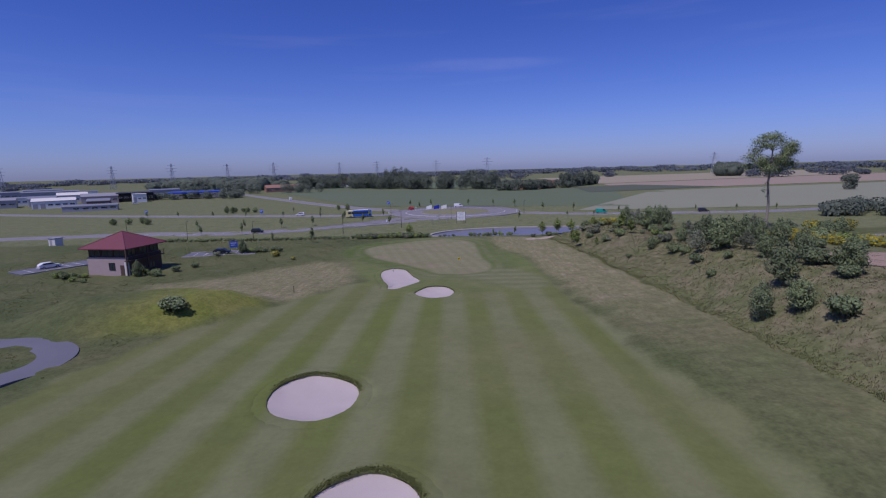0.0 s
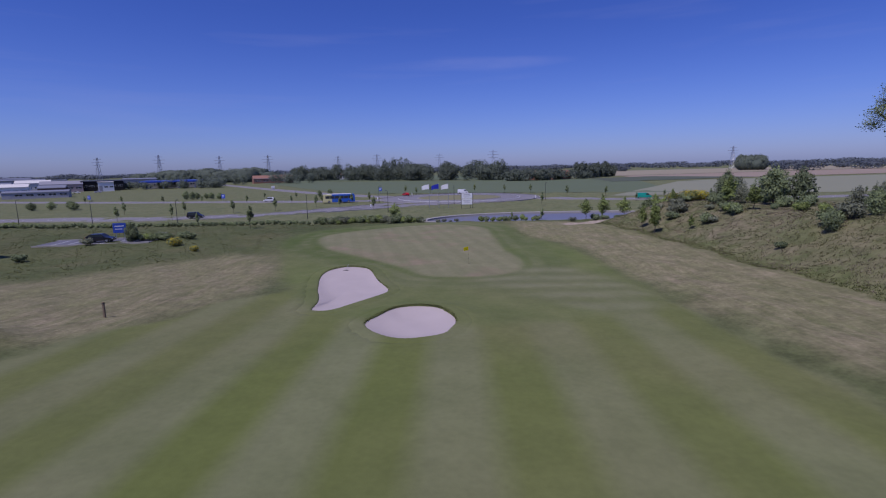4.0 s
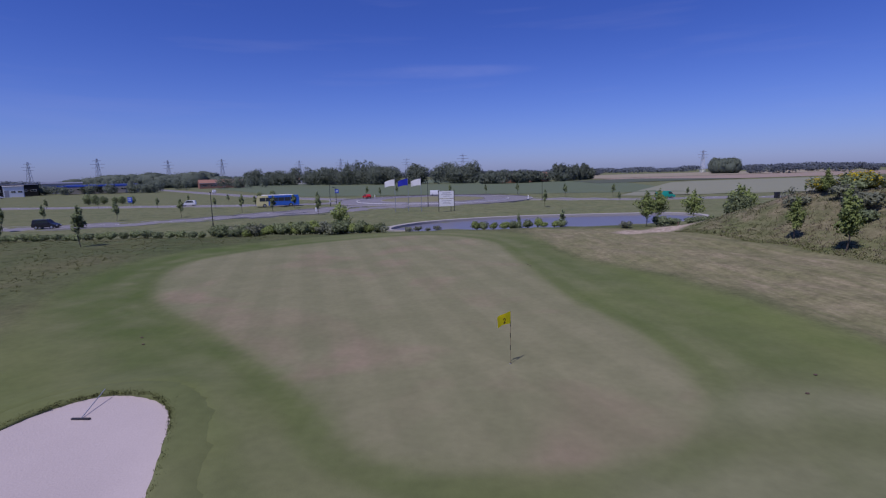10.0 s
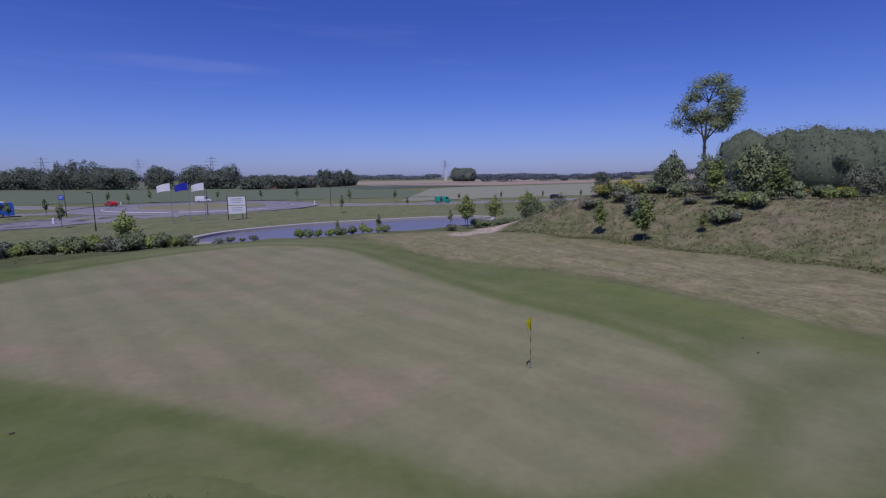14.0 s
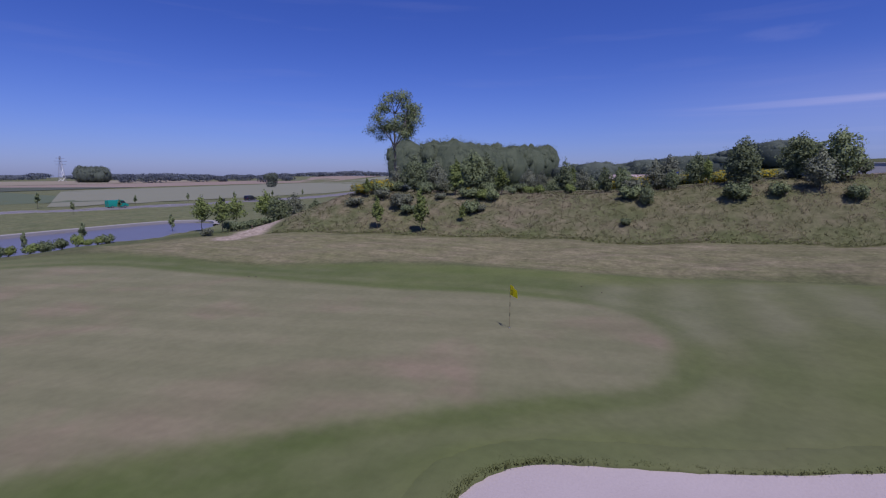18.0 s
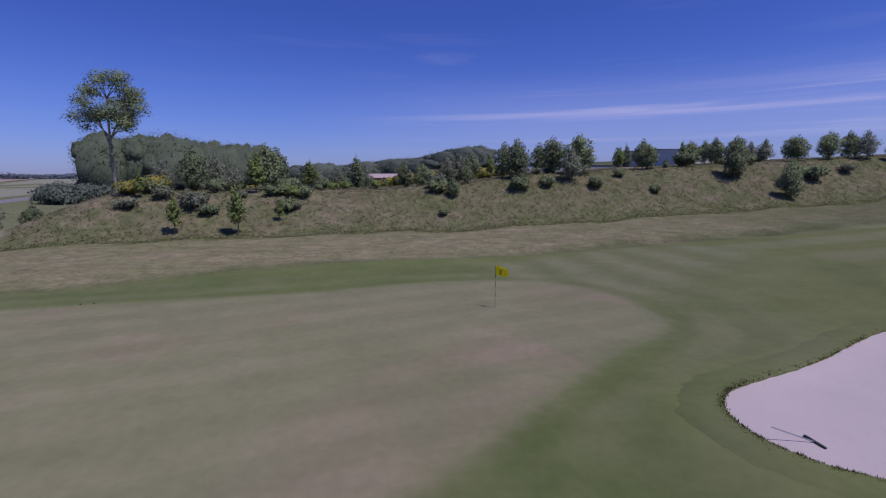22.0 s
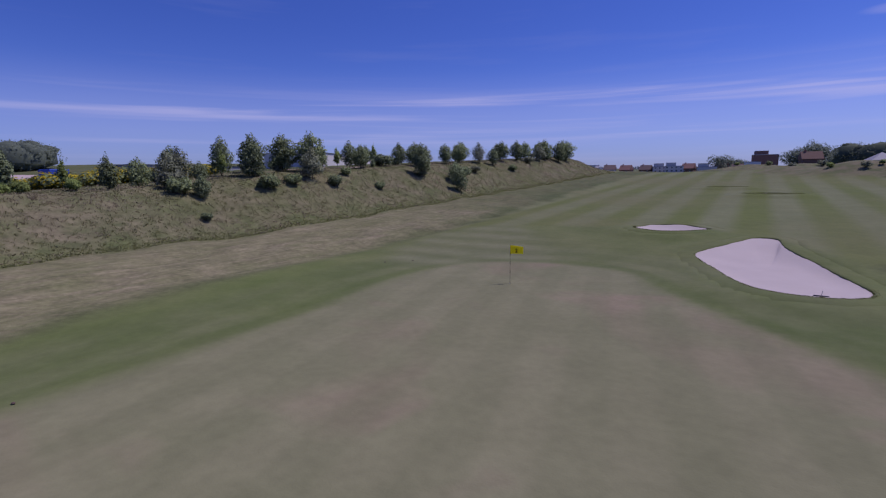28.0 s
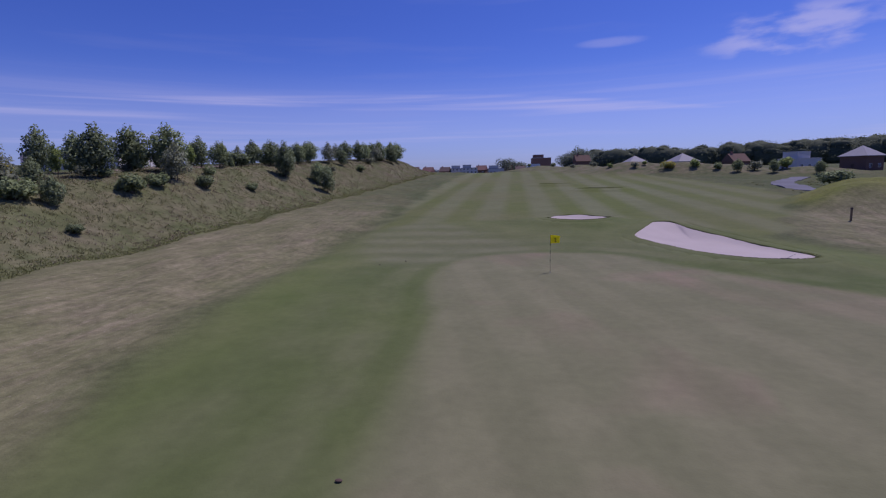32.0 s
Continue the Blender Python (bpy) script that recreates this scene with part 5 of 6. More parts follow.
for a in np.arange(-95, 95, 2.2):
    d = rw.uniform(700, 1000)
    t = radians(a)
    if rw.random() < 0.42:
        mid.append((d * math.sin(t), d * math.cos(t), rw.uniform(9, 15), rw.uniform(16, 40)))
wood("wood", mid, 600, 1.2, M_HORIZON_HAZED, "scattered copses and hedges in the far fields", 42)

wood("wood", belt([(-330, 330), (-290, 345), (-240, 350), (-200, 345)], 26, 8, 8, 14) + belt([(-400, 280), (-360, 270)], 7, 6, 7, 5) + belt([(-300, 430), (-220, 440), (-150, 430)], 22, 11, 10, 10), 380, 0.5, M_FARLEAF_HAZED, "trees between the business park buildings", 43)
# ================= fields =================
def field(points, mat, label, z=0.12):
    a, b, c, d = np.array(points, float)
    n = 14
    u, v = (g.reshape(-1, 1) for g in np.meshgrid(np.linspace(0, 1, n + 1), np.linspace(0, 1, n + 1), indexing="ij"))
    q = (a * (1 - u) + b * u) * (1 - v) + (d * (1 - u) + c * u) * v
    verts, faces = np.column_stack([q, height(q[:, 0], q[:, 1]) + z]), []
    for i in range(n):
        for j in range(n):
            k = i * (n + 1) + j
            faces.append((k, k + n + 1, k + n + 2, k + 1))
    ob = mesh_object("field", verts, faces, mat)
    if ob.data.polygons[0].normal.z < 0:
        ob.data.flip_normals()
    return tagged(ob, label, "field", kind="structure")


M_CROP = material("green_crop", (0.115, 0.145, 0.08), 0.95, 0.12, 0.012, 0.5)
M_WHEAT = material("pale_wheat", (0.235, 0.24, 0.165), 0.95, 0.1, 0.012, 0.4)
M_SOIL = material("dry_soil", (0.3, 0.235, 0.18), 0.95, 0.12, 0.012, 0.4)
M_STUBBLE = material("tan_stubble", (0.3, 0.26, 0.18), 0.95, 0.12, 0.012, 0.4)
M_DARKCROP = material("dark_crop", (0.09, 0.105, 0.07), 0.95, 0.12, 0.012, 0.5)
field([(-58, 200), (96, 160), (150, 380), (-215, 480)], M_CROP, "field of dark green crop")
field([(60, 140), (180, 138), (560, 250), (150, 285)], M_WHEAT, "field of pale green wheat", 0.14)
field([(200, 150), (700, 280), (900, 480), (160, 300)], M_WHEAT, "field of pale green wheat", 0.1)
field([(150, 330), (420, 390), (640, 640), (170, 470)], M_SOIL, "bare light brown field", 0.2)
field([(420, 390), (1100, 560), (1500, 1000), (640, 640)], M_SOIL, "bare light brown field", 0.18)
field([(110, 300), (240, 345), (190, 430), (120, 395)], M_DARKCROP, "narrow strip of dark crop", 0.25)
field([(170, 480), (640, 660), (800, 1000), (150, 800)], M_STUBBLE, "tan stubble field", 0.2)
field([(-200, 490), (100, 420), (160, 700), (-400, 900)], M_CROP, "field of green crop", 0.1)
field([(200, -140), (330, -150), (560, -420), (250, -330)], M_SOIL, "light brown field on the rising ground", 0.2)
field([(51, -31), (44.8, -43.5), (51, -47), (61, -34)], M_EARTH, "bare earth yard behind the bank", 0.07)


# ================= flagstick, rakes, posts =================
def flag_mesh(w, h, droop, seed, nx=14, nz=8):
    rng = random.Random(seed)
    verts, faces = [], []
    ph = rng.uniform(0, 6)
    for side in (0, 1):
        for i in range(nx + 1):
            u = i / nx
            for j in range(nz + 1):
                v = j / nz
                verts.append((w * u, 0.07 * w * math.sin(u * 7 + v * 1.6 + ph) * u + side * 0.008, -h * v * (1 - 0.18 * u) - droop * u * u * w - 0.06 * h * u))
    k = (nx + 1) * (nz + 1)
    for s in (0, 1):
        for i in range(nx):
            for j in range(nz):
                a = s * k + i * (nz + 1) + j
                f = (a, a + 1, a + nz + 2, a + nz + 1)
                faces.append(f if s else f[::-1])
    return verts, faces


def flagstick(x, y):
    root = empty("golf_flag", Matrix.Translation((x, y, ground_z(x, y))), "thin golf flagstick with a small yellow flag", "golf flag")
    bm = bmesh.new()
    rod(bm, (0, 0, -0.12), (0, 0, 1.1), 0.011, 0.01, 8)
    rod(bm, (0, 0, 1.1), (0, 0, 2.15), 0.01, 0.009, 8)
    part("pole", bm, material("flagstick_pole", (0.25, 0.2, 0.12), 0.5, 0.2, 4, 20), root, "dark banded pole")
    for z in (0.55, 1.05, 1.5):
        part("band", a_rod((0, 0, z), (0, 0, z + 0.2), 0.0125, None, 8), M_BLACK, root, "black band")
    v, f = flag_mesh(0.74, 0.48, 0.12, 2)
    fl = mesh_object("flag_cloth", v, f, M_YELLOWFLAG, root, "yellow cloth with a dark mark", smooth=True)
    fl.matrix_local = Matrix.Translation((0, 0, 2.12)) @ Matrix.Rotation(radians(-143), 4, "Z")
    for side in (1, -1):
        curve = bpy.data.curves.new("number", "FONT")
        curve.body, curve.size, curve.extrude, curve.offset = "2", 0.3, 0.003, 0.004
        tmp = bpy.data.objects.new("number", curve)
        glyph = bpy.data.meshes.new_from_object(tmp)
        bpy.data.objects.remove(tmp)
        glyph.materials.clear()
        glyph.materials.append(M_BLACK)
        mark = new("number", glyph)
        mark.parent = fl
        mark.matrix_local = Matrix.Translation((0.26 if side > 0 else 0.46, -0.055 if side > 0 else 0.06, -0.4)) @ Matrix.Rotation(radians(90), 4, "X") @ (Matrix() if side > 0 else Matrix.Rotation(radians(180), 4, "Y"))
    bm = bmesh.new()
    bmesh.ops.create_cone(bm, cap_ends=False, segments=20, radius1=0.054, radius2=0.054, depth=0.16, matrix=Matrix.Translation((0, 0, -0.07)))
    part("hole_cup", bm, M_WHITE, root, "white cup in the turf")
    bm = bmesh.new()
    bmesh.ops.create_circle(bm, cap_ends=True, segments=20, radius=0.056, matrix=Matrix.Translation((0, 0, 0.006)))
    part("hole", bm, M_BLACK, root)


flagstick(0, 0)


def rake(x, y, z, rz, stand):
    root = empty("bunker_rake", pose(x, y, z, 0, 0, rz), "bunker rake leaning in the sand" if stand else "bunker rake lying on the sand", "rake", "bunker rakes")
    a = radians(22 if stand else 6)
    tip = (0, 1.25 * math.cos(a), 1.25 * math.sin(a) + 0.05)
    part("handle", a_rod((0, 0, 0.06), tip, 0.016, 0.014), M_STEEL if stand else M_DARKMETAL, root)
    part("head", a_box(-0.3, 0.3, -0.035, 0.035, 0.03, 0.09, 0.01), M_DARKMETAL, root, "black head")
    for k in range(9):
        part("tooth", a_rod((-0.28 + 0.07 * k, -0.01, 0.04), (-0.28 + 0.07 * k, -0.06, -0.04), 0.008, 0.005, 5), M_DARKMETAL, root)


rake(-14.1, -3.6, 0.1, -4, True)
rake(-3.2, -21.4, 0.12, 60, False)


def post(x, y, h, label):
    root = empty("marker_post", Matrix.Translation((x, y, ground_z(x, y))), label, "post", "marker posts in the rough")
    part("stake", a_box(-0.07, 0.07, -0.07, 0.07, -0.2, h, 0.015), M_WOODPOST, root)
    part("cap", a_box(-0.08, 0.08, -0.08, 0.08, h - 0.16, h - 0.1, 0.01), M_DARKMETAL, root, "dark band")


post(-28.8, -22.4, 1.25, "dark wooden marker post on dry ground")
post(28.6, 42.2, 0.5, "short pale wooden stake beside the dirt path")
for x, y in ((9.2, -3.6), (10.6, -2.2), (-16.3, 3.9), (-16.9, 4.9), (5.2, 20.3), (5.1, 20.9)):
    bm = bmesh.new()
    bmesh.ops.create_icosphere(bm, subdivisions=2, radius=0.05, matrix=Matrix.Diagonal((1.5, 1, 0.45, 1)))
    ob = part("divot", bm, M_TIMBER)
    ob.location = (x, y, ground_z(x, y) + 0.03)
    tagged(ob, "loose dark clod of turf on the grass", "turf clod", "turf clods")


# ================= pavilion with the red roof =================
def hip_roof(w, d, z0, z1, over, thick=0.18):
    bm = bmesh.new()
    a, b = w / 2 + over, d / 2 + over
    lo = [bm.verts.new((x, y, z0)) for x, y in ((-a, -b), (a, -b), (a, b), (-a, b))]
    hi = [bm.verts.new((x, y, z0 + thick)) for x, y in ((-a, -b), (a, -b), (a, b), (-a, b))]
    top = bm.verts.new((0, 0, z1))
    bm.faces.new(lo[::-1])
    for i in range(4):
        j = (i + 1) % 4
        bm.faces.new((lo[i], lo[j], hi[j], hi[i]))
        bm.faces.new((hi[i], hi[j], top))
    return bm


def window(parent, m, w, h, frame_mat, name="window"):
    """A glazed opening: frame, pane and sill, standing in the plane of local x and z."""
    fr = new(name)
    fr.parent = parent
    fr.matrix_local = m
    bm = bmesh.new()
    t = 0.07
    box(bm, -w / 2, w / 2, -0.06, 0.05, 0, t)
    box(bm, -w / 2, w / 2, -0.06, 0.05, h - t, h)
    box(bm, -w / 2, -w / 2 + t, -0.06, 0.05, t, h - t)
    box(bm, w / 2 - t, w / 2, -0.06, 0.05, t, h - t)
    box(bm, -t / 2, t / 2, -0.05, 0.04, t, h - t)
    part("frame", bm, frame_mat, fr)
    part("pane", a_box(-w / 2 + t, w / 2 - t, 0.0, 0.02, t, h - t), M_GLASS, fr)
    return fr


def pavilion():
    x, y = -74.6, 3.4
    w = 9.8
    root = empty("golf_pavilion", pose(x, y, ground_z(x, y), 0, 0, -10), "two-storey brick pavilion with a wide red pyramid roof", "building")
    part("lower_wall", a_box(-w / 2, w / 2, -w / 2, w / 2, -0.8, 3.75), M_BRICK, root, "pale mauve brick")
    part("upper_wall", a_box(-w / 2 + 0.25, w / 2 - 0.25, -w / 2 + 0.25, w / 2 - 0.25, 3.75, 5.7), M_TIMBER, root, "dark timber upper storey")
    part("side_cladding", a_box(w / 2, w / 2 + 0.08, -w / 2 + 0.5, w / 2, -0.4, 3.75), M_TIMBER, root, "dark timber boarding")
    part("corner_pier", a_box(w / 2 - 0.55, w / 2 + 0.14, -w / 2 - 0.14, -w / 2 + 0.5, -0.8, 2.9, 0.04), M_LIGHTWALL, root, "pale rendered pier")
    part("roof", hip_roof(w, w, 5.55, 8.8, 1.0), M_ROOF, root, "dull red metal roof")
    rs2 = w / 2 + 1.0
    for a in range(4):
        c, s = math.cos(radians(90 * a + 45)), math.sin(radians(90 * a + 45))
        part("roof_ridge", a_rod((c * rs2 * 1.414, s * rs2 * 1.414, 5.76), (0, 0, 8.83), 0.08, 0.08, 6), M_ROOF, root)
    part("balcony_floor", a_box(w / 2 + 0.08, w / 2 + 1.1, -w / 2 - 0.6, w / 2, 2.95, 3.15), M_TIMBER, root)
    for k in np.arange(-w / 2 - 0.5, w / 2 + 0.05, 1.25):
        part("railing_post", a_box(w / 2 + 1.0, w / 2 + 1.08, k - 0.04, k + 0.04, 3.15, 4.1), M_TIMBER, root)
    for z in (3.5, 3.8, 4.1):
        part("rail", a_box(w / 2 + 1.01, w / 2 + 1.07, -w / 2 - 0.6, w / 2, z, z + 0.07), M_TIMBER, root)
    for px, py in ((w / 2 + 0.9, -w / 2 - 0.9), (w / 2 + 0.9, 0.0)):
        part("column", a_box(px - 0.12, px + 0.12, py - 0.12, py + 0.12, -0.6, 5.6), M_TIMBER, root)
    for k in (-3.1, 0.1, 3.2):
        window(root, pose(k, -w / 2 + 0.22, 3.95), 2.9, 1.5, M_TIMBER)
        window(root, pose(w / 2 - 0.22, k, 3.95, 0, 0, 90), 2.2, 1.5, M_TIMBER)
    window(root, pose(1.2, -w / 2 - 0.03, 1.0), 1.5, 1.6, M_DARKMETAL)
    window(root, pose(w / 2 + 0.12, 2.0, 0.1, 0, 0, 90), 1.8, 1.6, M_DARKMETAL)
    door = part("door", a_box(3.2, 4.5, -w / 2 - 0.05, -w / 2 + 0.05, -0.3, 2.1, 0.02), M_TIMBER, root, "brown wooden door")
    part("handle", a_rod((3.35, -w / 2 - 0.1, 0.8), (3.35, -w / 2 - 0.1, 0.98), 0.02), M_STEEL, door)


pavilion()


# ================= vehicles =================
def wheel(parent, x, y, r, w):
    wh = new("wheel")
    wh.parent = parent
    wh.matrix_local = Matrix.Translation((x, y, r))
    part("tyre", a_rod((0, -w / 2, 0), (0, w / 2, 0), r, r, 20), M_TYRE, wh)
    part("rim", a_rod((0, -w / 2 - 0.01, 0), (0, w / 2 + 0.01, 0), r * 0.6, r * 0.6, 14), M_STEEL, wh)


def extrude_profile(pts, half, inset=0.0):
    """A body from its side outline (x, z), as wide as twice half, drawn in at the top."""
    bm = bmesh.new()
    z0, z1 = min(p[1] for p in pts), max(p[1] for p in pts)
    sides = []
    for s in (-1, 1):
        sides.append([bm.verts.new((x, s * (half - inset * max(0, (z - z0) / (z1 - z0) - 0.45) * 1.8), z)) for x, z in pts])
    n = len(pts)
    bm.faces.new(sides[0])
    bm.faces.new(sides[1][::-1])
    for i in range(n):
        j = (i + 1) % n
        bm.faces.new((sides[0][j], sides[0][i], sides[1][i], sides[1][j]))
    bmesh.ops.recalc_face_normals(bm, faces=bm.faces)
    bmesh.ops.bevel(bm, geom=bm.edges[:], offset=0.05, segments=2, affect="EDGES")
    return bm


def car_paint(name, c):
    return material(name, c, 0.25, 0.04, 1, 10, spec=0.6)


P_BLACK, P_WHITE, P_GREEN, P_RED, P_SILVER = (car_paint("paint_" + n, c) for n, c in (("black", (0.02, 0.02, 0.025)), ("white", (0.75, 0.75, 0.75)), ("green", (0.01, 0.3, 0.22)), ("red", (0.5, 0.02, 0.02)), ("silver", (0.45, 0.45, 0.48))))
M_LAMP = material("lamp_glass", (0.8, 0.8, 0.78), 0.15, 0.05, 3, 20, spec=0.8)
M_TAIL = material("tail_lamp", (0.45, 0.01, 0.01), 0.2, 0.05, 3, 20, spec=0.8)


def car(x, y, rz, paint, label, suv=False, van=False):
    z = ground_z(x, y) + 0.1
    root = empty("van" if van else "car", pose(x, y, z, 0, 0, rz), label, "van" if van else "car", "vehicles on the roads and yards")
    if van:
        prof = [(-2.5, 0.35), (2.45, 0.35), (2.5, 0.9), (1.9, 1.15), (1.25, 1.95), (0.9, 2.05), (-2.45, 2.05), (-2.5, 1.2)]
        glass = [(1.85, 1.2), (1.28, 1.88), (0.55, 1.88), (0.55, 1.2)]
        L = 2.5
    else:
        top = 1.75 if suv else 1.46
        prof = [(-2.1, 0.35), (2.1, 0.32), (2.15, 0.72), (1.1, 0.95 + (0.12 if suv else 0)), (0.45, top), (-1.3 if not suv else -1.9, top - 0.02), (-2.05, 1.0), (-2.15, 0.75)]
        glass = [(0.98, 1.0 + (0.1 if suv else 0)), (0.42, top - 0.07), (-1.25, top - 0.08), (-1.7, 1.02)]
        L = 2.12
    half = 0.95 if van else 0.88
    part("body", extrude_profile(prof, half, 0.12), paint, root)
    part("windows", extrude_profile(glass, half + 0.015, 0.0), M_GLASS, root, "dark glass")
    for wx in (L * 0.62, -L * 0.62):
        for s in (-1, 1):
            wheel(root, wx, s * (half - 0.1), 0.33, 0.2)
    for s in (-1, 1):
        part("headlight", a_box(L - 0.03, L + 0.03, s * 0.62 - 0.16, s * 0.62 + 0.16, 0.58, 0.72, 0.02), M_LAMP, root)
        part("tail_light", a_box(-L - 0.03, -L + 0.02, s * 0.68 - 0.1, s * 0.68 + 0.1, 0.75, 0.95, 0.02), M_TAIL, root)
        part("mirror", a_box(0.75, 0.9, s * (half + 0.02) - 0.1, s * (half + 0.02) + 0.1, 1.0, 1.14, 0.03), paint, root)
    return root


def bus(x, y, rz, label):
    root = empty("coach", pose(x, y, ground_z(x, y) + 0.1, 0, 0, rz), label, "bus")
    P = car_paint("coach_blue", (0.03, 0.12, 0.5))
    PY = car_paint("coach_cream", (0.65, 0.6, 0.3))
    part("body", extrude_profile([(-6, 0.4), (2.6, 0.4), (2.6, 3.3), (-5.8, 3.3), (-6, 2.4)], 1.25, 0.06), P, root, "blue rear body")
    part("front_body", extrude_profile([(2.6, 0.4), (5.9, 0.4), (6.0, 1.2), (5.7, 3.1), (5.4, 3.3), (2.6, 3.3)], 1.25, 0.06), PY, root, "cream front body")
    part("roof_pod", a_box(-4.5, 4.5, -0.95, 0.95, 3.28, 3.5, 0.08), M_WHITE, root, "white roof")
    for s in (-1, 1):
        for k in range(6):
            part("side_window", a_box(-5.2 + 1.72 * k, -3.6 + 1.72 * k, s * 1.235 - 0.02, s * 1.235 + 0.02, 1.7, 2.75, 0.01), M_GLASS, root)
        for wx in (-3.6, 3.7):
            wheel(root, wx, s * 1.1, 0.5, 0.3)
        part("headlight", a_box(5.93, 6.03, s * 0.85 - 0.2, s * 0.85 + 0.2, 0.75, 0.95, 0.02), M_LAMP, root)
    bm = bmesh.new()
    box(bm, -0.02, 0.02, -1.1, 1.1, 1.35, 2.95)
    w = part("windscreen", bm, M_GLASS, root)
    w.matrix_local = Matrix.Translation((5.98, 0, 0)) @ Matrix.Rotation(radians(-5), 4, "Y")


bus(-46, 130, 195, "long blue and cream touring coach on the road")
car(-73.5, 76.5, 5, P_BLACK, "dark off-road car on the road", suv=True)
car(-78, 143.5, 192, P_WHITE, "white pickup-like car on the far road", suv=True)
car(66, 121.5, -8, P_GREEN, "green delivery van on the field road", van=True)
car(-24, 166, 120, P_RED, "small red car at the roundabout")
car(2, 177, 0, P_WHITE, "white van at the roundabout", van=True)
car(-130, 290, 120, P_WHITE, "white van on the country road", van=True)
car(-96, 8, 60, P_WHITE, "white car parked beside the pavilion")
car(-62.5, 24, 10, P_BLACK, "black car parked behind the pavilion")
car(110, 118, -2, P_BLACK, "dark car on the field road", suv=True)
car(-262, 278, 20, P_WHITE, "white car parked in the business park")
car(-250, 282, 20, P_SILVER, "silver car parked in the business park")
car(104, -16, 96, P_RED, "red car parked behind the bank")
car(106, -22, 96, P_WHITE, "white car parked behind the bank")
car(107, -26, 96, P_SILVER, "silver car parked behind the bank")
car(108, -30, 96, P_WHITE, "white van parked behind the bank", van=True)
car(-284, 270, 20, P_WHITE, "white car parked in the business park")


# ================= street furniture =================
def sign_board():
    root = empty("site_sign", pose(2.0, 94, ground_z(2, 94), 0, 0, 2), "large white sign board on steel posts", "sign")
    for x in (-1.75, 1.75, 1.0):
        part("post", a_box(x - 0.07, x + 0.07, -0.07, 0.07, -0.5, 4.9, 0.01), M_DARKMETAL, root)
    part("upper_panel", a_box(-1.65, 1.65, -0.14, -0.08, 3.05, 4.7, 0.01), M_WHITE, root)
    part("lower_panel", a_box(-1.65, 1.65, -0.14, -0.08, 1.3, 2.9, 0.01), M_WHITE, root)
    for z, w, h in ((4.2, 1.9, 0.16), (3.85, 2.3, 0.1), (3.5, 1.5, 0.1), (2.45, 2.2, 0.12), (2.1, 1.7, 0.08), (1.8, 2.0, 0.08)):
        part("text_bar", a_box(-w / 2, w / 2, -0.148, -0.14, z, z + h), M_GREYWALL, root, "grey line of writing")


sign_board()


def flagpole(x, y, h, mat, label, seed, turn):
    root = empty("flagpole", Matrix.Translation((x, y, ground_z(x, y))), label, "flagpole", "three flagpoles by the roundabout")
    part("pole", a_rod((0, 0, -0.3), (0, 0, h), 0.07, 0.035, 10), M_STEEL, root)
    bm = bmesh.new()
    bmesh.ops.create_icosphere(bm, subdivisions=2, radius=0.08, matrix=Matrix.Translation((0, 0, h + 0.05)))
    part("finial", bm, M_STEEL, root)
    v, f = flag_mesh(2.3, 1.5, 0.22, seed)
    fl = mesh_object("flag_cloth", v, f, mat, root, smooth=True)
    fl.matrix_local = Matrix.Translation((0, 0, h - 0.1)) @ Matrix.Rotation(radians(turn), 4, "Z")


M_BLUEFLAG = material("blue_flag_cloth", (0.02, 0.03, 0.35), 0.8, 0.1, 2, 20)
flagpole(-9.6, 95, 7.6, M_WHITE, "tall pole with a white flag", 1, 170)
flagpole(-6.6, 94, 7.6, M_BLUEFLAG, "tall pole with a dark blue flag", 2, 165)
flagpole(-3.7, 95.4, 7.6, M_WHITE, "tall pole with a white flag", 3, 172)


def lamp_post(x, y, rz, h=6.2):
    root = empty("street_lamp", pose(x, y, ground_z(x, y), 0, 0, rz), "dark slim street lamp beside the road", "street lamp", "street lamps along the road")
    part("base", a_rod((0, 0, -0.2), (0, 0, 0.9), 0.11, 0.1, 10), M_DARKMETAL, root)
    part("pole", a_rod((0, 0, 0.9), (0, 0, h), 0.075, 0.05, 10), M_DARKMETAL, root)
    part("arm", a_rod((0, 0, h - 0.05), (0.7, 0, h + 0.1), 0.035), M_DARKMETAL, root)
    part("lantern", a_box(0.5, 1.1, -0.14, 0.14, h + 0.02, h + 0.16, 0.03), M_DARKMETAL, root)


for x, y, a in ((-66.5, 55, 90), (-40.5, 70.5, 110), (-21, 84, 130), (-92, 62, 90), (-2, 112, 90), (-30, 126, 0), (32, 128, 60), (-118, 70, 90)):
    lamp_post(x, y, a)


def direction_sign(x, y, rz, mat, label):
    root = empty("road_sign", pose(x, y, ground_z(x, y), 0, 0, rz), label, "road sign", "road signs")
    for dx in (-0.6, 0.6):
        part("post", a_rod((dx, 0.06, -0.2), (dx, 0.06, 3.0), 0.045), M_STEEL, root)
    part("panel", a_box(-1.0, 1.0, -0.03, 0.03, 1.4, 3.1, 0.01), mat, root)
    part("text_bar", a_box(-0.7, 0.7, -0.042, -0.03, 2.5, 2.65), M_WHITE, root, "white line of writing")
    part("text_bar", a_box(-0.7, 0.4, -0.042, -0.03, 2.0, 2.12), M_WHITE, root, "white line of writing")


direction_sign(-100, 150, -20, M_BLUE, "blue direction sign on two posts")
direction_sign(-170, 166, -20, M_BLUE, "blue direction sign on two posts")
direction_sign(-40, 196, -30, M_BLUE, "blue direction sign on two posts")
direction_sign(-60, 25.5, 20, M_BLUE, "blue sign board behind the pavilion")


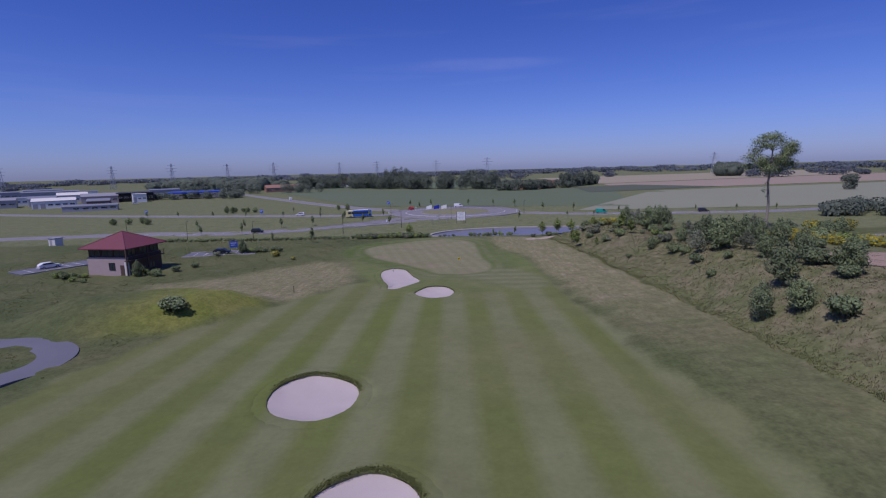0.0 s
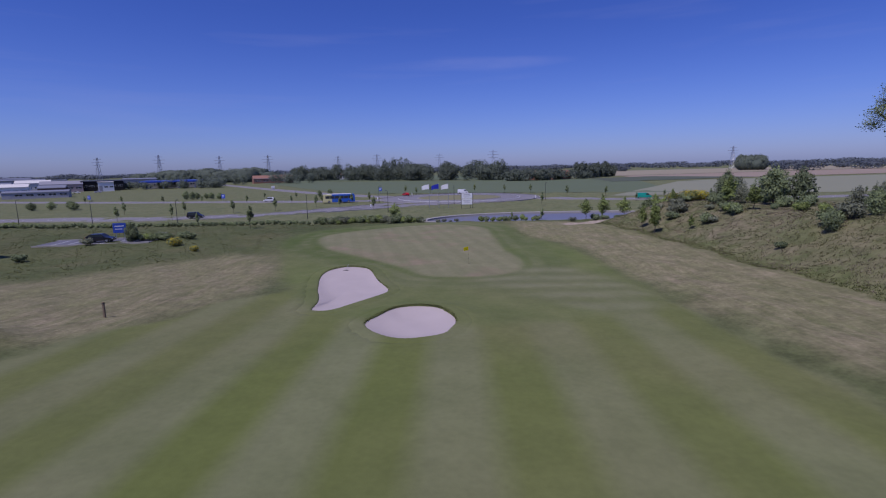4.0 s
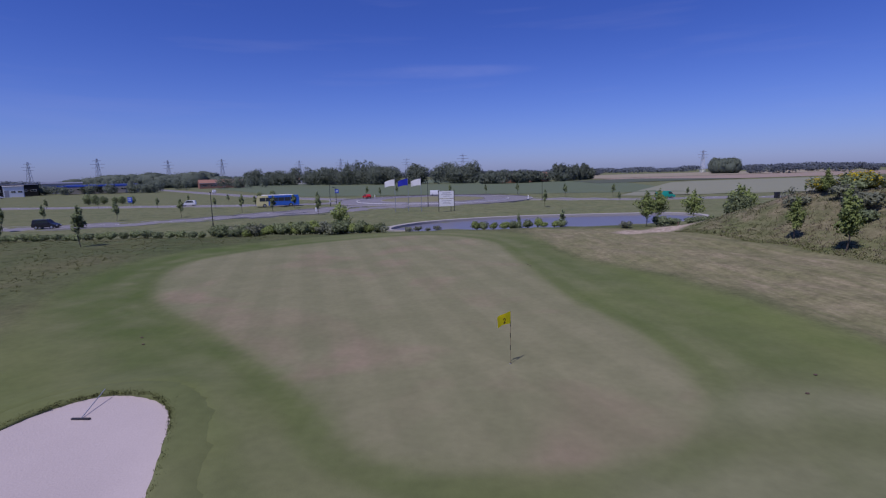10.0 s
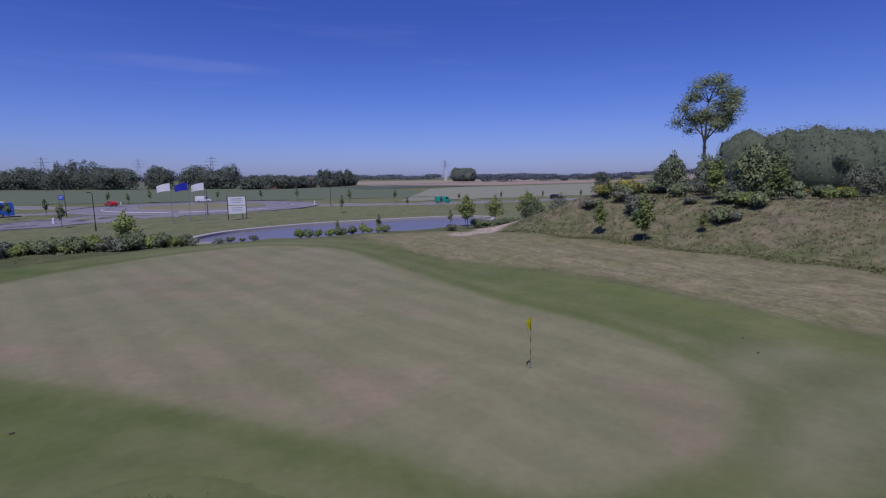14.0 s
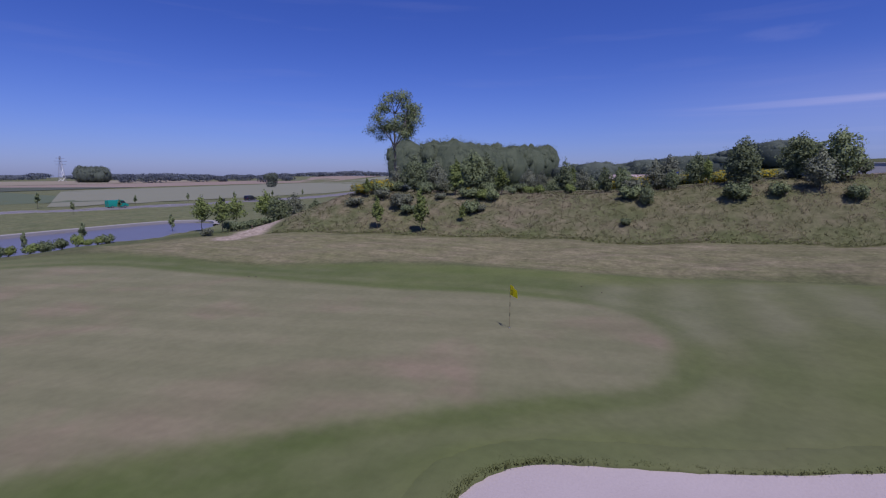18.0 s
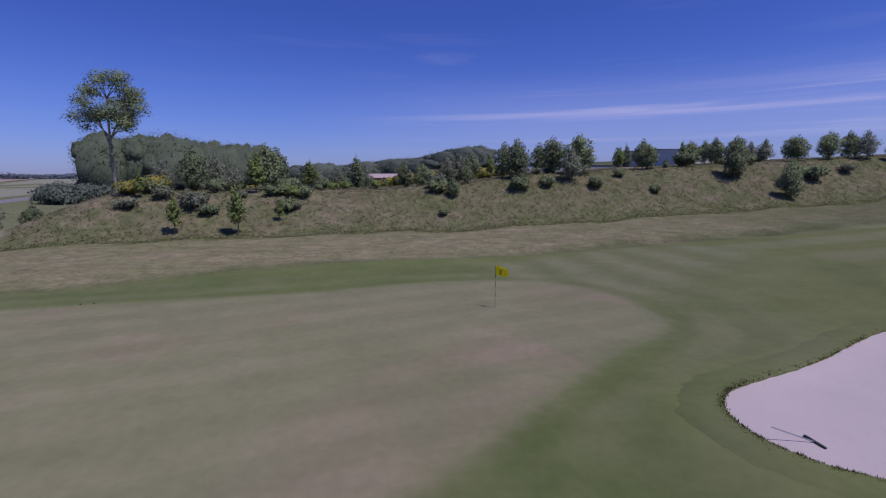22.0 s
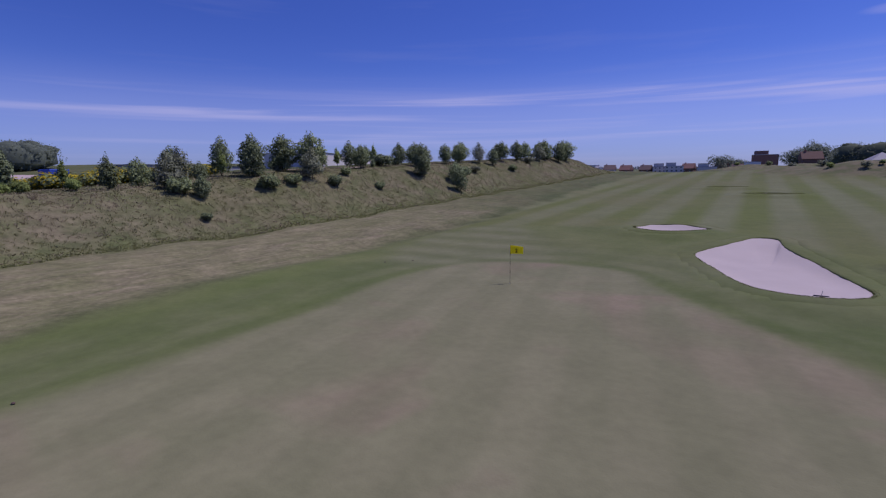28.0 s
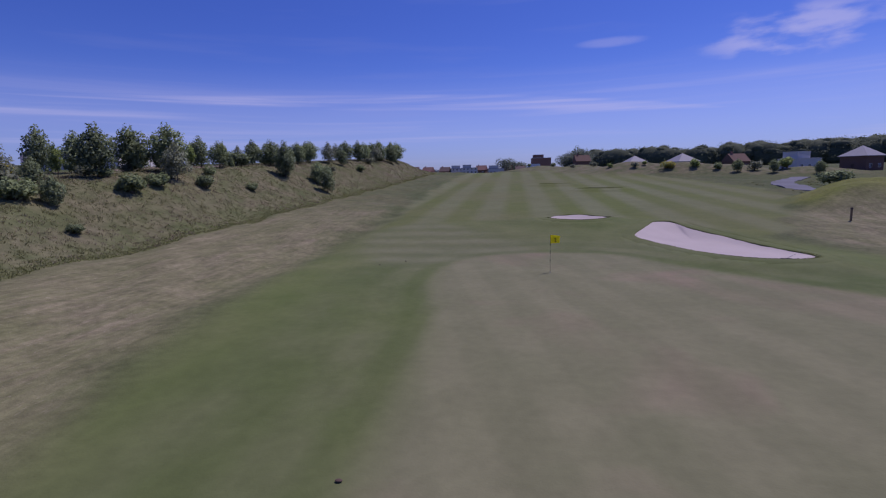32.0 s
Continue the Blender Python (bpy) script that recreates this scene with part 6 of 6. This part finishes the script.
def bollard(x, y):
    root = empty("bollard", Matrix.Translation((x, y, ground_z(x, y))), "white round-topped traffic bollard", "bollard", "traffic bollards")
    bm = bmesh.new()
    rod(bm, (0, 0, 0), (0, 0, 0.9), 0.2, 0.17, 12)
    bmesh.ops.create_uvsphere(bm, u_segments=12, v_segments=8, radius=0.2, matrix=Matrix.Translation((0, 0, 0.95)))
    part("column", bm, M_WHITE, root)
    part("base", a_rod((0, 0, -0.1), (0, 0, 0.12), 0.26, 0.24, 12), M_DARKMETAL, root)


for x, y in ((-29, 102), (-33, 142), (30, 138), (-22, 176)):
    bollard(x, y)
root = empty("field_gate_box", Matrix.Translation((92, 112, ground_z(92, 112))), "small dark green utility box beside the road", "utility box")
part("cabinet", a_box(-0.6, 0.6, -0.4, 0.4, -0.2, 1.5, 0.03), M_DARKMETAL, root)
part("lid", a_box(-0.65, 0.65, -0.45, 0.45, 1.5, 1.58, 0.02), M_DARKMETAL, root)


# ================= buildings =================
def shed(x, y, rz, w, d, h, wall, roof_mat, label, category="warehouse", bays=6, gable=0.8, group="business park buildings", doors=1, win_h=1.2, sink=0.0):
    """A long commercial building with a shallow gable roof, a row of windows and loading doors."""
    root = empty("warehouse", pose(x, y, ground_z(x, y) - sink, 0, 0, rz), label, category, group)
    part("wall", a_box(-w / 2, w / 2, -d / 2, d / 2, -1, h), wall, root)
    bm = bmesh.new()
    o = 0.3
    v = [bm.verts.new(p) for p in ((-w / 2 - o, -d / 2 - o, h), (w / 2 + o, -d / 2 - o, h), (w / 2 + o, d / 2 + o, h), (-w / 2 - o, d / 2 + o, h), (-w / 2 - o, 0, h + gable), (w / 2 + o, 0, h + gable))]
    for f in ((0, 1, 5, 4), (2, 3, 4, 5), (0, 4, 3), (1, 2, 5), (3, 2, 1, 0)):
        bm.faces.new([v[i] for i in f])
    bmesh.ops.recalc_face_normals(bm, faces=bm.faces)
    part("roof", bm, roof_mat, root)
    part("fascia", a_box(-w / 2 - o, w / 2 + o, -d / 2 - o - 0.02, -d / 2 - o + 0.1, h - 0.35, h + 0.05), M_GREYWALL, root)
    step = w / bays
    for i in range(bays):
        cx = -w / 2 + step * (i + 0.5)
        if i < doors:
            part("loading_door", a_box(cx - step * 0.32, cx + step * 0.32, -d / 2 - 0.08, -d / 2 + 0.02, -0.1, h * 0.62), M_GREYWALL, root)
        else:
            window(root, pose(cx, -d / 2 - 0.02, h * 0.4), step * 0.7, win_h, M_WHITE)
    return root


shed(-440, 345, 42, 38, 22, 6.5, M_LIGHTWALL, M_HALLROOF, "long pale warehouse with a grey roof")
shed(-372, 305, 40, 26, 20, 6, M_WHITE, M_HALLROOF, "white workshop building with a grey roof", doors=2)
shed(-298, 262, 36, 26, 18, 5.5, M_WHITE, M_LIGHTWALL, "white commercial hall with a pale gable roof", doors=2, gable=2.0)
shed(-240, 220, 30, 30, 10, 3.6, M_GREYWALL, M_HALLROOF, "low grey commercial building with a dark grey roof", doors=1)
shed(-302, 316, 36, 26, 16, 6, M_BRICK, M_GREYROOF, "pinkish brick workshop with a grey gable roof", doors=2, gable=2.4, bays=5)
shed(-268, 316, 36, 10, 12, 7, M_WHITE, M_LIGHTWALL, "white two-storey office block", doors=1, gable=0.3, bays=3)
shed(-352, 268, 38, 30, 18, 6, M_GREYWALL, M_GREYROOF, "grey warehouse with a low gable roof", doors=2, gable=1.6)
shed(-330, 290, 34, 18, 14, 6, M_LIGHTWALL, M_HALLROOF, "pale workshop with a blue-grey gable roof", doors=1, gable=2.0, bays=4)
shed(-260, 256, 30, 14, 12, 5, M_BRICKDARK, M_HALLROOF, "brown brick office with a grey roof", doors=1, gable=1.5, bays=4)
shed(-336, 330, 36, 22, 18, 7, M_LIGHTWALL, M_LIGHTWALL, "pale commercial building with a gable roof", gable=2.2, bays=4)
shed(-362, 384, 36, 16, 16, 8.5, M_WHITE, M_HALLROOF, "white commercial block with a flat roof", gable=0.3, bays=3)
shed(-283, 334, 34, 28, 18, 8, M_BLACK, M_DARKMETAL, "black flat-fronted showroom with windows", doors=0, gable=0.3)
shed(-420, 400, 42, 32, 22, 10, M_LIGHTWALL, M_HALLROOF, "tall pale warehouse with grey roof")
shed(-390, 372, 40, 44, 20, 9, M_GREYWALL, M_HALLROOF, "long grey warehouse with shallow roof", bays=8)
shed(-290, 392, 36, 26, 18, 8, M_GREYWALL, M_HALLROOF, "grey commercial building with shallow roof", bays=5)
shed(-470, 430, 42, 50, 24, 8, M_GREYWALL, M_HALLROOF, "long grey warehouse with shallow roof", bays=9)
st = shed(-246, 372, 26, 44, 16, 6.5, M_GREYWALL, M_BLUE, "petrol station shop with blue fascia", "petrol station", bays=8, gable=0.2)
part("canopy", a_box(-24, 20, -26, -11, 5.2, 6.4, 0.05), M_BLUE, st, "blue canopy")
for cx in (-20, -8, 4, 16):
    part("canopy_column", a_box(cx - 0.25, cx + 0.25, -20, -19.5, -0.5, 5.2), M_WHITE, st)
    part("fuel_pump", a_box(cx - 0.5, cx + 0.5, -18, -17.2, 0, 1.7, 0.05), M_WHITE, st)
for x, y, rz, w, d, h, wall, roof in ((68, 384, 10, 18, 9, 4.4, M_REDBRICK, M_REDBRICK), (92, 392, 20, 16, 9, 5, M_REDBRICK, M_REDBRICK), (-196, 470, 30, 40, 12, 5, M_REDBRICK, M_REDBRICK), (-150, 600, 20, 14, 9, 5, M_LIGHTWALL, M_REDBRICK)):
    shed(x, y, rz, w, d, h, wall, roof, "red brick farmhouse with a tiled roof", "farmhouse", bays=5, gable=3.2, group="farm buildings", doors=0)
shed(122, -10, 96, 26, 12, 3.6, M_REDBRICK, M_BRICK, "low red-walled building with a pinkish roof behind the bank", bays=7, gable=1.2, group="buildings behind the bank")
shed(128, -58, 100, 34, 16, 4.6, M_GREYWALL, M_GREYROOF, "low pale grey hall behind the bank", bays=8, gable=0.3, group="buildings behind the bank", sink=1.8)
shed(110, -96, 110, 46, 18, 5, M_LIGHTWALL, M_GREYROOF, "low pale hall behind the bank", bays=9, gable=0.4, group="buildings behind the bank", sink=1.8)
for k in range(4):
    a = 302 + k * 6
    x, y = 366 + k * 5, -302 - k * 5.5
    root = empty("silo", Matrix.Translation((x, y, ground_z(x, y))), "tall pale cylindrical silo on the hill", "silo", "row of silos")
    part("drum", a_rod((0, 0, -1), (0, 0, 17), 3.2, 3.2, 24), M_LIGHTWALL, root)
    part("cap", a_rod((0, 0, 17), (0, 0, 18.6), 3.3, 0.4, 24), M_GREYROOF, root)
# round basin of the works behind the bank
root = empty("round_basin", Matrix.Translation((87, -11, ground_z(87, -11))), "round concrete basin with blue machinery", "basin")
bm = bmesh.new()
for r0, r1, z in ((11, 11.5, 2.2),):
    n = 40
    ring = [[bm.verts.new((r * math.cos(t), r * math.sin(t), zz)) for t in np.linspace(0, 2 * math.pi, n, endpoint=False)] for r, zz in ((r1, -0.5), (r1, z), (r0, z), (r0, 0.2))]
    for q in range(3):
        for i in range(n):
            bm.faces.new((ring[q][i], ring[q][(i + 1) % n], ring[q + 1][(i + 1) % n], ring[q + 1][i]))
part("wall", bm, M_KERB, root)
bm = bmesh.new()
bmesh.ops.create_circle(bm, cap_ends=True, segments=40, radius=11, matrix=Matrix.Translation((0, 0, 1.3)))
part("water", bm, M_WATER, root)
part("bridge", a_box(-11.6, 11.6, -0.7, 0.7, 2.4, 2.7, 0.02), M_BLUE, root)
part("motor_housing", a_box(-2.2, 2.2, -1.4, 1.4, 2.7, 5.2, 0.1), M_BLUE, root, "blue machine housing")
for k in np.arange(-11, 11.1, 2.2):
    part("railing_post", a_rod((k, -0.65, 2.7), (k, -0.65, 3.7), 0.03), M_STEEL, root)
part("handrail", a_rod((-11, -0.65, 3.7), (11, -0.65, 3.7), 0.03), M_STEEL, root)


def house(x, y, rz, w, d, h, wall, roof_mat, style, label):
    root = empty("house", pose(x, y, ground_z(x, y), 0, 0, rz) @ Matrix.Diagonal((0.66, 0.66, 0.7, 1)), label, "house", "houses beside the golf course")
    part("wall", a_box(-w / 2, w / 2, -d / 2, d / 2, -1, h), wall, root)
    if style == "hip":
        part("roof", hip_roof(w, d, h, h + 0.38 * max(w, d), 0.6), roof_mat, root)
    elif style == "gable":
        bm = bmesh.new()
        v = [bm.verts.new(p) for p in ((-w / 2 - 0.4, -d / 2 - 0.4, h - 0.15), (w / 2 + 0.4, -d / 2 - 0.4, h - 0.15), (w / 2 + 0.4, d / 2 + 0.4, h - 0.15), (-w / 2 - 0.4, d / 2 + 0.4, h - 0.15), (-w / 2 - 0.4, 0, h + 0.45 * d), (w / 2 + 0.4, 0, h + 0.45 * d))]
        for f in ((0, 1, 5, 4), (2, 3, 4, 5), (0, 4, 3), (1, 2, 5), (3, 2, 1, 0)):
            bm.faces.new([v[i] for i in f])
        bmesh.ops.recalc_face_normals(bm, faces=bm.faces)
        rf = part("roof", bm, roof_mat, root)
        part("chimney", a_box(w * 0.25, w * 0.25 + 0.8, -0.4, 0.4, h + 0.2 * d, h + 0.45 * d + 0.9), M_REDBRICK, rf)
    else:
        part("roof", a_box(-w / 2 - 0.15, w / 2 + 0.15, -d / 2 - 0.15, d / 2 + 0.15, h, h + 0.35, 0.03), roof_mat, root)
        part("upper_storey", a_box(-w * 0.1, w * 0.42, -d * 0.35, d * 0.4, h + 0.35, h + 2.7), wall, root)
        part("upper_roof", a_box(-w * 0.1 - 0.1, w * 0.42 + 0.1, -d * 0.35 - 0.1, d * 0.4 + 0.1, h + 2.7, h + 2.95), roof_mat, root)
    n = max(2, int(w // 3.4))
    for i in range(n):
        cx = -w / 2 + w / n * (i + 0.5)
        for fy, rzz in ((d / 2 + 0.02, 180), (-d / 2 - 0.02, 0)):
            window(root, pose(cx, fy, 0.8, 0, 0, rzz), 1.5, 1.4, M_WHITE)
            if h > 5:
                window(root, pose(cx, fy, 3.6, 0, 0, rzz), 1.4, 1.3, M_WHITE)
    part("door", a_box(w / 2 - 0.05, w / 2 + 0.05, -0.5, 0.5, 0, 2.1), M_TIMBER, root)
    return root


house(-38.8, -153, 12, 8.5, 8.5, 3.4, M_BRICKDARK, M_GREYROOF, "hip", "single-storey house with a grey pyramid roof")
house(-49, -136, 18, 10, 10, 3.6, M_LIGHTWALL, M_GREYROOF, "hip", "pale house with a wide grey pyramid roof")
house(-62, -130, 20, 8, 7, 3.6, M_BRICKDARK, M_BRICKDARK, "gable", "brown brick house with a steep roof")
house(-76, -124, 25, 13, 9, 4.2, M_LIGHTWALL, M_LIGHTWALL, "flat", "white flat-roofed modern house")
house(-83, -110, 28, 10, 9, 4.8, M_BRICKDARK, M_GREYROOF, "hip", "dark brick house with a grey hipped roof")
house(-88, -96, 30, 11, 9, 4.4, M_LIGHTWALL, M_GREYROOF, "gable", "pale house with a grey gable roof")
house(-80, -88, 32, 16, 3, 2.4, M_REDBRICK, M_REDBRICK, "flat", "low red brick garden building")
house(-26, -192, 10, 9, 8, 4.6, M_BRICKDARK, M_BRICKDARK, "gable", "brown brick house with a gable roof")
house(-13, -273, 8, 16, 10, 12, M_REDBRICK, M_LIGHTWALL, "flat", "tall red brick house with a flat roof")
house(-10, -252, 8, 18, 8, 4, M_WHITE, M_GREYROOF, "flat", "white flat-roofed house with windows")
rh = random.Random(6)
for i, x in enumerate(np.arange(-2, 104, 8.5)):
    white = i in (2, 4, 5, 9)
    house(x + rh.uniform(-1.5, 1.5), -300 + rh.uniform(-10, 8), rh.uniform(-20, 25), 15 if white else rh.uniform(8, 11), 9, rh.uniform(4.4, 5.4) if white else rh.uniform(2.8, 3.8), M_LIGHTWALL if white else (M_BRICKDARK, M_REDBRICK, M_GREYWALL)[i % 3],
          M_GREYROOF if white else (M_BROWNTILE, M_REDTILE)[i % 2], "flat" if white else "gable", "pale flat-roofed modern house beyond the fairway" if white else "brick house with a brownish tiled roof beyond the fairway")


# ================= power line =================
def pylon(x, y, h):
    root = empty("electricity_pylon", Matrix.Translation((x, y, ground_z(x, y))), "far steel lattice electricity pylon", "pylon", "line of pylons on the horizon")
    bm = bmesh.new()
    b, t = h * 0.09, h * 0.015
    for sx, sy in itertools.product((-1, 1), repeat=2):
        rod(bm, (sx * b, sy * b, 0), (sx * t, sy * t, h), 0.32, 0.2, 4)
    for k in range(6):
        f0, f1 = k / 6, (k + 1) / 6
        w0, w1 = b + (t - b) * f0, b + (t - b) * f1
        for sx in (-1, 1):
            rod(bm, (-w0, sx * w0, f0 * h), (w1, sx * w1, f1 * h), 0.18, 0.18, 4)
            rod(bm, (sx * w0, -w0, f0 * h), (sx * w1, w1, f1 * h), 0.18, 0.18, 4)
    part("tower", bm, M_STEEL, root)
    for f, w in ((0.68, 0.2), (0.8, 0.24), (0.92, 0.16)):
        part("cross_arm", a_box(-w * h, w * h, -0.25, 0.25, f * h, f * h + 0.5), M_STEEL, root)


for i, a in enumerate((-47, -38, -33, -27, -22, -14, -9.5, -2, 4.5, 30)):
    d = (900, 950, 820, 900, 860, 980, 900, 950, 800, 1000)[i]
    pylon(d * math.sin(radians(a)), d * math.cos(radians(a)), 40)


# ================= round the pavilion and along the roads =================
def parking(x, y, rz, w, d, label):
    root = empty("parking_area", pose(x, y, ground_z(x, y), 0, 0, rz), label, "parking", kind="structure")
    part("paving", a_box(-w / 2, w / 2, -d / 2, d / 2, -0.4, 0.12), M_PATH, root)
    for s in (-1, 1):
        part("kerb", a_box(-w / 2, w / 2, s * (d / 2 + 0.1) - 0.1, s * (d / 2 + 0.1) + 0.1, -0.4, 0.22), M_KERB, root)
    for k in np.arange(-w / 2 + 2.5, w / 2 - 1, 2.5):
        part("bay_line", a_box(k - 0.05, k + 0.05, -d / 2 + 0.3, d / 2 - 0.6, 0.12, 0.126), M_PAINT, root)


parking(-95, 9, 60, 16, 7, "small paved car park beside the pavilion")
parking(-63, 25, 10, 18, 7, "paved car park behind the pavilion")
parking(106, -24, 96, 24, 12, "paved yard behind the bank")


def fence_line(points, h, label):
    """A row of thin stakes with two wires between them."""
    root = empty("stake_fence", Matrix(), label, "fence")
    last = None
    for x, y in points:
        z = ground_z(x, y)
        part("post", a_rod((x, y, z - 0.2), (x, y, z + h), 0.05, 0.045, 6), M_WOODPOST, root)
        if last:
            for f in (0.45, 0.9):
                part("wire", a_rod((last[0], last[1], last[2] + h * f), (x, y, z + h * f), 0.012, 0.012, 4), M_STEEL, root)
        last = (x, y, z)


fence_line([(60 + 2.2 * k, -45 - 1.2 * k) for k in range(12)], 1.3, "low wire fence on wooden stakes along the earth yard")
def transformer(x, y, rz):
    root = empty("substation", pose(x, y, ground_z(x, y), 0, 0, rz), "small pale concrete electricity cabin beside the road", "cabin", "roadside cabins")
    part("wall", a_box(-1.6, 1.6, -1.2, 1.2, -0.3, 2.3, 0.03), M_LIGHTWALL, root)
    part("roof", a_box(-1.8, 1.8, -1.4, 1.4, 2.3, 2.5, 0.03), M_GREYROOF, root)
    door = part("door", a_box(-0.9, 0.1, -1.24, -1.18, 0, 2.0, 0.01), M_GREYWALL, root)
    part("handle", a_rod((-0.05, -1.28, 0.95), (-0.05, -1.28, 1.1), 0.02), M_STEEL, door)


transformer(-128, 50, -20)


def hedge_bed(x, y, n, seed):
    r = random.Random(seed)
    for k in range(n):
        plant(r.choice(["lime", "bush", "dark"]), x + r.uniform(-3, 3), y + r.uniform(-1.2, 1.2), r.uniform(0.8, 1.4), r.uniform(1.0, 1.3))


plant("round2", -67.6, -3.6, 3.6, 0.9)
hedge_bed(-82, -3.5, 7, 1)
hedge_bed(-66, -2.5, 6, 2)
hedge_bed(-55, 26, 8, 3)
hedge_bed(-110, 60, 7, 4)
for x, y in ((-150, 120), (-146, 124), (-156, 118), (-140, 118), (-118, 176), (-112, 172), (-126, 178)):
    plant("round", x, y, 3.2, 1.3)
